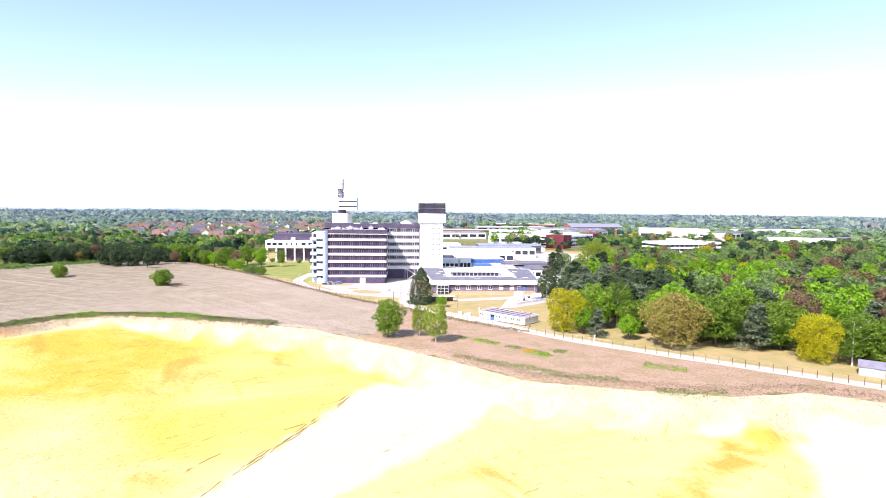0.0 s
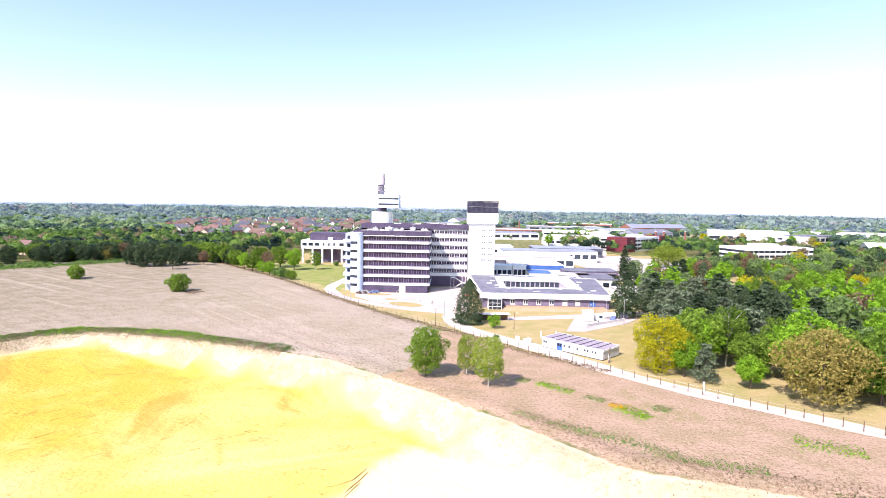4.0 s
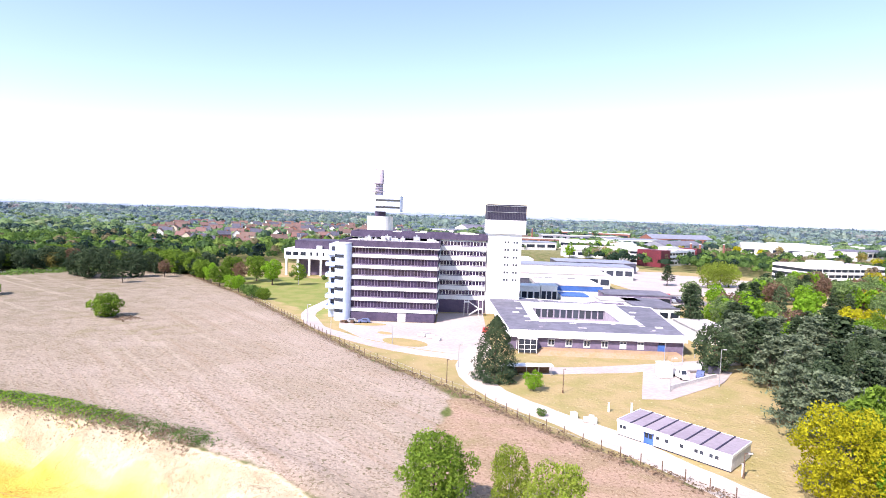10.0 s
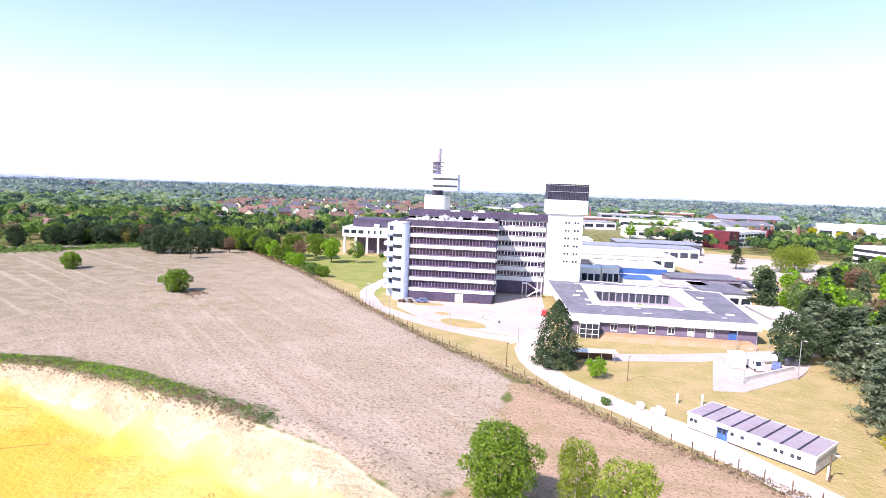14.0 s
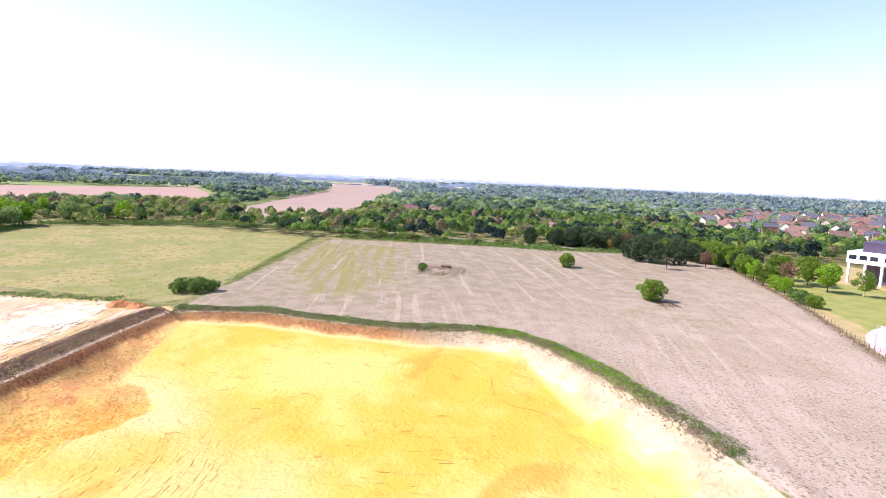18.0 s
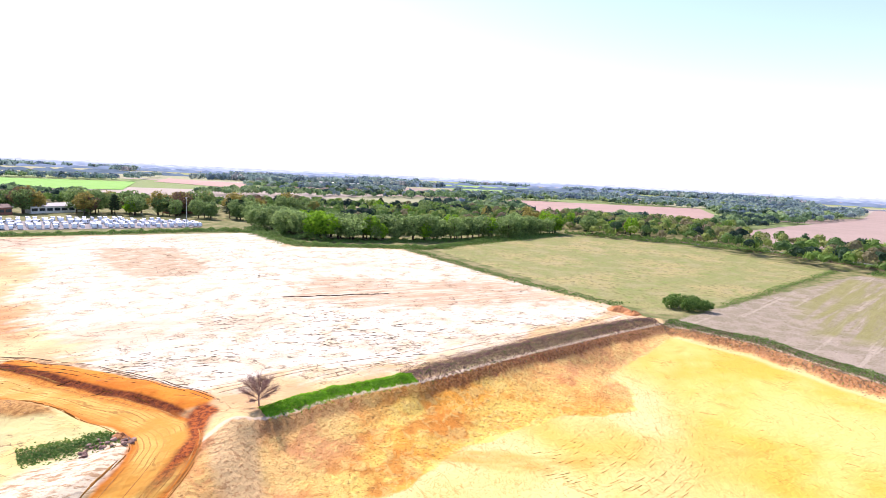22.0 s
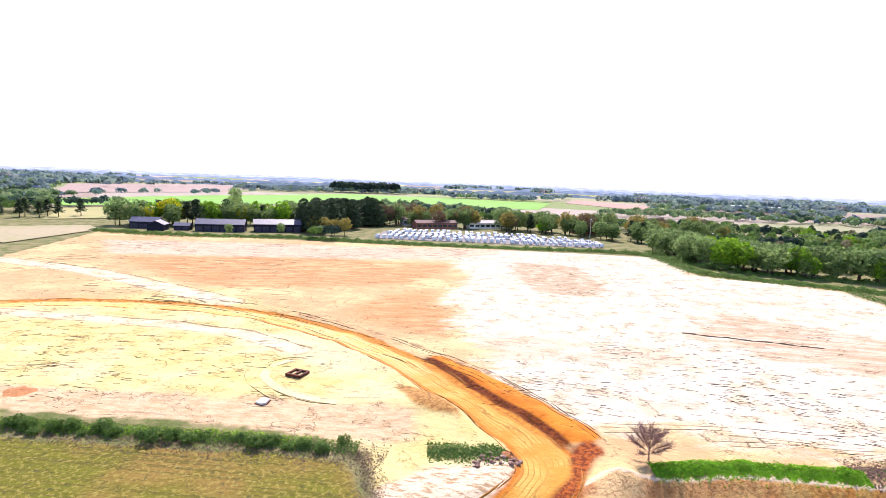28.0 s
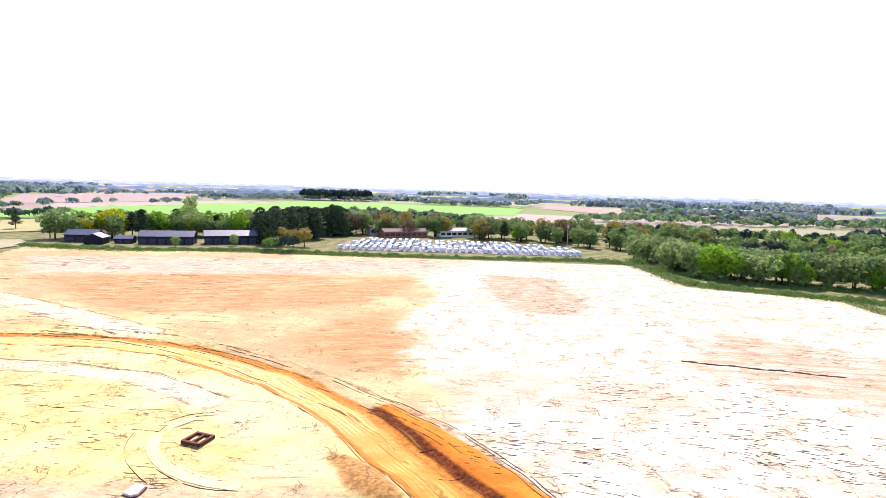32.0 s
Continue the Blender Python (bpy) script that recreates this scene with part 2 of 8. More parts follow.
# ---- mesh helpers ----
class Build:
    """Collects boxes, prisms, tubes and quads into one mesh."""

    def __init__(self):
        self.v, self.f = [], []

    def add(self, vs, fs):
        k = len(self.v)
        self.v += [tuple(p) for p in vs]
        self.f += [tuple(i + k for i in q) for q in fs]
        return self

    def box(self, x0, y0, z0, x1, y1, z1, c=0.0):
        """A box with its upright edges chamfered by c."""
        if c:
            return self.prism([(x0 + c, y0), (x1 - c, y0), (x1, y0 + c), (x1, y1 - c), (x1 - c, y1), (x0 + c, y1), (x0, y1 - c), (x0, y0 + c)], z0, z1)
        return self.prism([(x0, y0), (x1, y0), (x1, y1), (x0, y1)], z0, z1)

    def prism(self, poly, z0, z1):
        n = len(poly)
        vs = [(x, y, z0) for x, y in poly] + [(x, y, z1) for x, y in poly]
        return self.add(vs, [tuple(range(n - 1, -1, -1)), tuple(range(n, 2 * n))] + [(i, (i + 1) % n, n + (i + 1) % n, n + i) for i in range(n)])

    def ring(self, outer, inner, z0, z1):
        """A closed band between two outlines of equal count."""
        n = len(outer)
        vs = [(x, y, z0) for x, y in outer] + [(x, y, z1) for x, y in outer] + [(x, y, z0) for x, y in inner] + [(x, y, z1) for x, y in inner]
        fs = []
        for i in range(n):
            j = (i + 1) % n
            fs += [(i, j, n + j, n + i), (2 * n + j, 2 * n + i, 3 * n + i, 3 * n + j), (n + i, n + j, 3 * n + j, 3 * n + i), (j, i, 2 * n + i, 2 * n + j)]
        return self.add(vs, fs)

    def tube(self, pts, radii, n=7):
        """A tapered tube along points."""
        rows = []
        pts = [Vector(p) for p in pts]
        for i, p in enumerate(pts):
            d = (pts[min(i + 1, len(pts) - 1)] - pts[max(i - 1, 0)]).normalized()
            a = d.orthogonal().normalized()
            b = d.cross(a)
            rows.append([p + radii[i] * (math.cos(2 * math.pi * k / n) * a + math.sin(2 * math.pi * k / n) * b) for k in range(n)])
        vs = [v for r in rows for v in r]
        fs = [(r * n + k, r * n + (k + 1) % n, (r + 1) * n + (k + 1) % n, (r + 1) * n + k) for r in range(len(rows) - 1) for k in range(n)]
        fs += [tuple(range(n - 1, -1, -1)), tuple((len(rows) - 1) * n + k for k in range(n))]
        return self.add(vs, fs)

    def cyl(self, x, y, z0, z1, r0, r1=None, n=20):
        return self.tube([(x, y, z0), (x, y, z1)], [r0, r0 if r1 is None else r1], n)

    def gable(self, x0, y0, x1, y1, z0, z1, over=0.0, thick=0.15):
        """A pitched roof with its ridge along x, as a solid shell."""
        ym = (y0 + y1) / 2
        a, b, c, d = x0 - over, x1 + over, y0 - over, y1 + over
        drop = (z1 - z0) * over / max((y1 - y0) / 2, 0.01)
        e = z0 - drop
        vs = [(a, c, e), (a, ym, z1), (a, d, e), (b, c, e), (b, ym, z1), (b, d, e)]
        vs += [(x, y, z + thick) for x, y, z in vs]
        fs = [(6, 9, 10, 7), (7, 10, 11, 8), (0, 1, 4, 3), (1, 2, 5, 4), (0, 3, 9, 6), (2, 8, 11, 5), (0, 6, 7, 1), (1, 7, 8, 2), (3, 4, 10, 9), (4, 5, 11, 10)]
        return self.add(vs, fs)

    def mesh(self, name, mat, smooth=False):
        me = bpy.data.meshes.new(name)
        me.from_pydata(self.v, [], self.f)
        me.materials.append(mat)
        if smooth:
            me.shade_smooth()
        me.update()
        return me


def part(name, b, mat, parent, label="", at=None):
    """One mesh object under a thing or a part. b: a Build or a mesh."""
    me = b if isinstance(b, bpy.types.Mesh) else b.mesh(name, mat)
    ob = new(name, me)
    ob.parent = parent
    if at is not None:
        ob.matrix_basis = at if isinstance(at, Matrix) else Matrix.Translation(at)
    if label:
        tagged(ob, label)
    return ob


def thing(name, label, category, m=None, group="", kind=""):
    """An empty at the thing's base, which holds its parts."""
    ob = new(name)
    ob.empty_display_size = 0.5
    if m is not None:
        ob.matrix_basis = m if isinstance(m, Matrix) else Matrix.Translation(m)
    return tagged(ob, label, category, group, kind)


def solid(name, b, mat, label, category="", kind="", at=None, group=""):
    """A thing that is one mesh."""
    ob = new(name, b if isinstance(b, bpy.types.Mesh) else b.mesh(name, mat))
    if at is not None:
        ob.matrix_basis = at if isinstance(at, Matrix) else Matrix.Translation(at)
    return tagged(ob, label, category, group, kind)


def leaves_mesh(name, centres, normals, sizes, mat, rng, tint=None):
    """Many small three-cornered leaf sprays as one mesh."""
    n = len(centres)
    nrm = normals / np.maximum(np.linalg.norm(normals, axis=1, keepdims=True), 1e-6)
    ref = rng.normal(size=(n, 3))
    a = np.cross(nrm, ref)
    a /= np.maximum(np.linalg.norm(a, axis=1, keepdims=True), 1e-6)
    b = np.cross(nrm, a)
    s = np.asarray(sizes)[:, None] * 0.5
    lean = rng.uniform(-0.5, 0.5, (n, 1))
    v = np.stack([centres - a * s - b * s * 0.6, centres + a * s - b * s * 0.6, centres + b * s * 1.1 + a * s * lean], 1).reshape(-1, 3)
    me = bpy.data.meshes.new(name)
    me.vertices.add(3 * n)
    me.vertices.foreach_set("co", v.astype(np.float32).ravel())
    me.loops.add(3 * n)
    me.loops.foreach_set("vertex_index", np.arange(3 * n, dtype=np.int32))
    me.polygons.add(n)
    me.polygons.foreach_set("loop_start", np.arange(0, 3 * n, 3, dtype=np.int32))
    me.materials.append(mat)
    if tint is not None:
        me.attributes.new("tint", "FLOAT", "POINT").data.foreach_set("value", np.repeat(np.asarray(tint, np.float32), 3))
    me.update(calc_edges=True)
    return me


# ---- ground ----
def poly_dist(px, py, poly):
    """Signed distance to a polygon's outline, positive inside."""
    best = np.full(px.shape, 1e12)
    inside = np.zeros(px.shape, bool)
    n = len(poly)
    for i in range(n):
        (ax, ay), (bx, by) = poly[i], poly[(i + 1) % n]
        dx, dy = bx - ax, by - ay
        k = np.clip(((px - ax) * dx + (py - ay) * dy) / max(dx * dx + dy * dy, 1e-9), 0, 1)
        best = np.minimum(best, (px - ax - k * dx) ** 2 + (py - ay - k * dy) ** 2)
        if ay != by:
            inside ^= ((ay > py) != (by > py)) & (px < (bx - ax) * (py - ay) / (by - ay) + ax)
    d = np.sqrt(best)
    return np.where(inside, d, -d)


def line_dist(px, py, line):
    """Distance to a polyline."""
    best = np.full(px.shape, 1e12)
    for (ax, ay), (bx, by) in zip(line, line[1:]):
        dx, dy = bx - ax, by - ay
        k = np.clip(((px - ax) * dx + (py - ay) * dy) / max(dx * dx + dy * dy, 1e-9), 0, 1)
        best = np.minimum(best, (px - ax - k * dx) ** 2 + (py - ay - k * dy) ** 2)
    return np.sqrt(best)


def shift(line, d):
    """The line moved sideways by d, to its left."""
    out = []
    for i, (x, y) in enumerate(line):
        (ax, ay), (bx, by) = line[max(i - 1, 0)], line[min(i + 1, len(line) - 1)]
        l = math.hypot(bx - ax, by - ay)
        out.append((x - (by - ay) / l * d, y + (bx - ax) / l * d))
    return out


def ease(v, lo, hi):
    k = np.clip((v - lo) / (hi - lo), 0, 1)
    return k * k * (3 - 2 * k)


RIM_N = [(-177, 77), (-162, 99), (-142, 112), (-126, 126), (-118, 140), (-108, 145), (-97, 146), (-78, 141), (-60, 135), (-43, 128)]
RIM_E = [(-28, 121), (-14, 108), (-1, 96), (12, 83), (28, 65), (48, 58), (70, 52), (88, 54), (100, 47), (135, 28)]
RIM_S = [(150, -15), (120, -75), (40, -70), (-2, -42), (-18, -32), (-29, -28), (-42, -18), (-49, -16), (-62, -9)]
RIM_W = [(-80, -6), (-86, -1.5), (-90, 1.7), (-96, 5), (-102, 11), (-109, 18.5), (-117, 25), (-125, 31), (-140, 43.5), (-160, 61)]
PIT = RIM_N + RIM_E + RIM_S + RIM_W
FENCE = [(-158, 356), (-88, 274), (-50, 221.5), (-26, 188.7), (-10, 170.3), (2.4, 157.8), (12, 145), (20, 136), (30, 126.4), (40, 116), (60, 96), (84, 76), (110, 55), (140, 32)]
FIELD = RIM_N + RIM_E[:2] + [(-6, 118), (-4, 140), (-2, 158)] + FENCE[4::-1] + [(-213, 337), (-222, 315), (-288, 240), (-320, 198), (-210, 103)]
HEATH = [(-2, 158), (-4, 140), (-6, 118), (-14, 108)] + RIM_E[2:] + FENCE[:4:-1]
GREEN = [(-314, -27), (-437, 54), (-414, 133), (-329, 190), (-210, 103), (-189, 79), (-198, 68), (-252, 24)]
DIRT = [(-323, -133), (-277, -86), (-298, -35), (-260, 0), (-220, 37), (-195, 67), (-178, 78)] + RIM_W[::-1] + [(-62, -9), (-49, -16), (-57, -31), (-54, -41), (-43, -55), (-26, -71), (-10, -86), (50, -140), (70, -230), (-20, -262), (-33, -286), (-82, -376), (-176, -279), (-262, -195)]
WHITE_SAND = [(-323, -133), (-277, -86), (-298, -35), (-260, 0), (-220, 37), (-195, 62), (-180, 64), (-150, 38), (-126, 20), (-118, 11), (-111, 0), (-103, -9), (-91, -18), (-97, -42), (-115, -76), (-142, -110), (-175, -135), (-205, -178), (-262, -190)]
SFIELD = [(-10, -38), (-18, -32), (-29, -28), (-42, -18), (-49, -17), (-53, -31), (-51, -34.5), (-40, -45.5), (-24, -60.5), (-10, -73), (30, -109), (110, -90), (60, -60)]
SITE = [(-158, 356), (-88, 274), (-50, 221.5), (-26, 188.7), (-10, 170.3), (2.4, 157.8), (12, 145), (30, 126.4), (60, 96), (110, 55), (140, 32), (260, 60), (330, 360), (60, 520), (-120, 420)]
HAUL = [(-30, 4), (-50, -6), (-62, -8.2), (-68.8, -9.2), (-74.5, -11.2), (-78.6, -15), (-81.5, -23), (-84, -39), (-88, -61), (-87.5, -86), (-79.6, -117), (-66.6, -138), (-42, -160.8), (-14, -173.6), (40, -190)]
BERM = [(-88.3, -17), (-90, -26), (-92, -38), (-92.5, -50), (-93, -58)]
PALEWAY = [(-19, -276), (-50, -221), (-66, -172), (-76, -140)]
PATCH = [(-228, -160), (-245, -131), (-210, -92), (-190, -81), (-176, -96), (-191, -125)]
ORANGE1 = [(-98, -108), (-124, -122), (-142, -122), (-126, -92), (-117, -78), (-108, -73), (-103, -83)]
ORANGE3 = [(-76.8, -51.8), (-79.8, -47.7), (-77.9, -33.2), (-75.6, -31.7), (-73.1, -35.3), (-73.2, -42.7)]
PINKBAND = [(-73.8, -324.3), (-135.8, -285.7), (-194.6, -239.9), (-274.3, -187.3), (-322.2, -143.6), (-267.2, -143.6), (-201.2, -176.9), (-146.9, -211.6), (-65.9, -265.9)]
PALEWAY2 = [(-8, -168), (-21, -157.6), (-36.7, -141), (-54, -120.6), (-66.5, -103), (-71.8, -82.5)]
OUTER = [(-60, -160), (-79.7, -137), (-92.5, -100), (-97, -70), (-97, -40), (-90, -14)]
ORANGE2 = [(-70, -250), (-107, -237), (-148, -212), (-190, -165), (-148, -135), (-113, -147), (-84, -160), (-70, -198)]
RINGROAD = [(-63.7, -51.2), (-60.1, -54.5), (-57.8, -60.8), (-57.2, -67.3), (-58.3, -73.3), (-61.5, -77.4), (-66.6, -78), (-70.6, -76)]
FOOT_W = [(-62, 9), (-70, 14), (-80, 21), (-88, 25), (-96, 29), (-103, 34), (-109, 40), (-116, 47), (-118, 54), (-124, 62), (-136, 63), (-142, 59), (-150, 64), (-163, 74), (-173, 80)]
WBANK = [(-62, -9)] + RIM_W + [(-177, 77)] + FOOT_W[::-1]
RIDGE = [(-9, 82), (-12.7, 75.5), (-18.4, 59.5), (-23.2, 48), (-28, 37.5), (-34, 22)]
RIDGE_B = [(-18.4, 59.2), (-24.7, 55), (-29.7, 48.4), (-34.5, 43.4), (-39, 34)]
WHITE_A = [(-36, 17), (-28, 37), (-23, 48), (-12.7, 75), (-6, 85), (8, 78), (20, 64), (13, 54), (5, 44), (-4, 33), (-14, 22)]
WHITE_B = [(80, 60), (98, 46), (140, 10), (110, -20), (62, 14), (74, 34)]
SPUR = [(-90, -10), (-82, -5), (-74, 0), (-68, 5)]
REDFACE = [(-84, -15), (-88.5, -14), (-87, -11), (-80, -8.5), (-73, -6), (-61, -6.5), (-68, -8), (-76, -9.5), (-80, -12)]


def lattice(i, j, seed):
    h = (i.astype(np.int64) * 374761393 + j.astype(np.int64) * 668265263 + seed * 974711) & 0x7fffffff
    h = ((h ^ (h >> 13)) * 1274126177) & 0x7fffffff
    return ((h ^ (h >> 16)) & 0xffff) / 65535.0


def clods(x, y, size, octaves=4, seed=1):
    """Rough lumps, 0 to 1."""
    total, amp, norm = 0.0, 1.0, 0.0
    for o in range(octaves):
        u, v = x / size + o * 17.3, y / size - o * 9.1
        i, j = np.floor(u), np.floor(v)
        a, b = u - i, v - j
        a, b = a * a * (3 - 2 * a), b * b * (3 - 2 * b)
        w = [lattice(i + p, j + q, seed + o) for p, q in ((0, 0), (1, 0), (0, 1), (1, 1))]
        total = total + amp * ((w[0] * (1 - a) + w[1] * a) * (1 - b) + (w[2] * (1 - a) + w[3] * a) * b)
        norm, amp, size = norm + amp, amp * 0.55, size * 0.47
    return total / norm


def ground_z(x, y):
    """Height of the land at numpy x, y."""
    pit = poly_dist(x, y, PIT)
    wall = ease(-x, 85, 120) * ease(y, 45, 80)
    wide = 9 - 5.8 * wall
    shallow = 1 - ease(line_dist(x, y, RIM_N[:6]), 4, 48)
    depth = 6.5 - 3.9 * shallow
    wob = 2.2 * np.sin(x * 0.31 + 1.7 * np.sin(y * 0.17)) + 1.6 * np.sin(y * 0.43 + 1.3 * np.sin(x * 0.23))
    z = -depth * ease(pit + wob * np.clip(pit * 0.2, 0, 1) * (1 - wall * 0.6), 0.0, wide)
    bank = poly_dist(x, y, WBANK)
    z += 0.5 * ease(pit, 20, 40) * ease(-bank, 0, 8) * (np.sin(x * 0.05 + np.sin(y * 0.04) * 2) * np.sin(y * 0.06))
    z += 1.0 * ease(-np.abs(pit + 3.5), -3, 0) * ease(-x, -200, 60) * ease(y, -30, 40) * 0.6
    # western bank: a short scarp at the rim, then a long slope of tumbled clods
    rim, foot = line_dist(x, y, RIM_W + [(-177, 77)]), line_dist(x, y, FOOT_W)
    k = rim / np.maximum(rim + foot, 1e-3)
    zb = -1.5 * ease(rim, 0, 1.8) - (depth - 1.5) * (0.25 * k + 0.75 * ease(k, -0.4, 1.0)) * ease(rim, 0, 5)
    zb += ease(rim, 1, 4) * ease(foot, 0, 4) * (2.0 * (clods(x, y, 7.0, 4, 3) - 0.5) + 1.2 * np.abs(clods(x, y, 3.6, 2, 9) - 0.5))
    z = z + (zb - z) * ease(bank, -3.0, 3.0)
    haul = line_dist(x, y, HAUL)
    z += 0.5 * ease(-line_dist(x, y, BERM), -4.6, -0.6)
    z -= 0.5 * ease(-haul, -6.5, -4) * (pit < -2)
    z += 0.25 * np.exp(-((haul - 7) / 1.2) ** 2) * (pit < -2)
    ramp = (1 - ease(haul, 4.5, 13)) * ease(pit, -7, 0)
    z += (-6.5 * np.clip((x + 74) / 52, 0, 1) - z) * ramp
    site = poly_dist(x, y, SITE)
    z -= 1.0 * ease(site, -4, 8)
    dirt = poly_dist(x, y, DIRT)
    z += 0.18 * ease(dirt, 2, 10) * (np.sin(x * 0.23 + 2 * np.sin(y * 0.11)) * np.sin(y * 0.31 + np.sin(x * 0.13)) + 0.6 * np.sin(x * 0.9 + y * 0.5))
    z += 1.6 * np.exp(-(((x + 76) / 5) ** 2 + ((y + 38) / 8) ** 2))
    z += 1.5 * np.exp(-(line_dist(x, y, SPUR[1:]) / 3.0) ** 2)
    z += 0.35 * ease(pit, 3, 12) * np.exp(-((line_dist(x, y, RIDGE)) / 1.4) ** 2)
    r = np.hypot(x, y)
    z += 5 * ease(r, 900, 4500) + 3 * ease(r, 600, 1500) * np.sin(x * 0.0031 + 1) * np.sin(y * 0.0027)
    return z


def spread(lo, mid0, mid1, hi, fine, far):
    """Grid lines: close from lo to hi, twice as close from mid0 to mid1, wider and wider out to far."""
    inner = list(np.arange(lo, mid0, fine)) + list(np.arange(mid0, mid1, fine / 2)) + list(np.arange(mid1, hi + 0.1, fine))
    step, out_hi, out_lo = fine, [], []
    v, w = hi, lo
    while v < far or w > -far:
        step *= 1.16
        v, w = v + step, w - step
        if v < far:
            out_hi.append(v)
        if w > -far:
            out_lo.append(w)
    return np.array([-far] + out_lo[::-1] + inner + out_hi + [far])


gxs, gys = spread(-340, -190, -50, 150, 2.5, 4700), spread(-390, -45, 130, 330, 2.5, 4700)
GX, GY = [a.ravel() for a in np.meshgrid(gxs, gys)]
GZ = ground_z(GX, GY)
nx, ny = len(gxs), len(gys)
_i = (np.arange(ny - 1)[:, None] * nx + np.arange(nx - 1)[None]).ravel()
_quads = np.stack([_i, _i + 1, _i + nx + 1, _i + nx], 1)
_me = bpy.data.meshes.new("ground")
_me.vertices.add(nx * ny)
_me.vertices.foreach_set("co", np.stack([GX, GY, GZ], 1).astype(np.float32).ravel())
_me.loops.add(4 * len(_quads))
_me.loops.foreach_set("vertex_index", _quads.astype(np.int32).ravel())
_me.polygons.add(len(_quads))
_me.polygons.foreach_set("loop_start", np.arange(0, 4 * len(_quads), 4, dtype=np.int32))
ZONES = dict(pit=poly_dist(GX, GY, PIT), field=poly_dist(GX, GY, FIELD), heath=poly_dist(GX, GY, HEATH), green=poly_dist(GX, GY, GREEN),
             dirt=poly_dist(GX, GY, DIRT), white=poly_dist(GX, GY, WHITE_SAND), sfield=poly_dist(GX, GY, SFIELD), site=poly_dist(GX, GY, SITE),
             haul=4.7 - line_dist(GX, GY, HAUL), berm=3.6 - line_dist(GX, GY, BERM), paleway=np.maximum(5 - line_dist(GX, GY, PALEWAY), 3 - line_dist(GX, GY, PALEWAY2)), outer=line_dist(GX, GY, OUTER), lawn=poly_dist(GX, GY, [(-50, 240), (-66, 262), (-100, 296), (-125, 350), (-50, 352), (-46, 280)]), patch=poly_dist(GX, GY, PATCH),
             orange=np.maximum(poly_dist(GX, GY, ORANGE1), poly_dist(GX, GY, ORANGE2)), mound=poly_dist(GX, GY, ORANGE3), rustedge=1.7 - line_dist(GX, GY, shift(HAUL, -3.9)[6:]), pinkband=poly_dist(GX, GY, PINKBAND), headland=8 - line_dist(GX, GY, [(-64, -40), (-52, -51), (-38, -64), (-22, -79), (20, -116)]), whitefloor=np.maximum(poly_dist(GX, GY, WHITE_A), poly_dist(GX, GY, WHITE_B)), rust=poly_dist(GX, GY, [(70, 56), (84, 46), (70, 40), (54, 29), (46, 20), (40, 22), (60, 42)]), streaked=poly_dist(GX, GY, [(-166, -38), (-207, -46), (-210, -10), (-228, 26), (-199, 58), (-184, 31), (-170, 5), (-162, -12)]), olive=poly_dist(GX, GY, [(-310, 184), (-268, 222), (-230, 190), (-186, 157), (-172, 135), (-180, 118), (-240, 138)]), wbank=poly_dist(GX, GY, WBANK), spur=3.2 - line_dist(GX, GY, SPUR), redface=poly_dist(GX, GY, REDFACE), pale3=5 - line_dist(GX, GY, [(-54, -18), (-62, -18.5), (-68, -15)]))
for _k, _v in ZONES.items():
    _me.attributes.new(_k, "FLOAT", "POINT").data.foreach_set("value", np.clip(_v, -60, 60).astype(np.float32))
_me.update(calc_edges=True)
_me.shade_smooth()
_grid = GZ.reshape(ny, nx)


def land_z(x, y):
    """Height of the ground sheet itself."""
    i = np.clip(np.searchsorted(gxs, x) - 1, 0, nx - 2)
    j = np.clip(np.searchsorted(gys, y) - 1, 0, ny - 2)
    u, v = (x - gxs[i]) / (gxs[i + 1] - gxs[i]), (y - gys[j]) / (gys[j + 1] - gys[j])
    return (_grid[j, i] * (1 - u) + _grid[j, i + 1] * u) * (1 - v) + (_grid[j + 1, i] * (1 - u) + _grid[j + 1, i + 1] * u) * v


def gz(x, y):
    return float(land_z(float(x), float(y)))


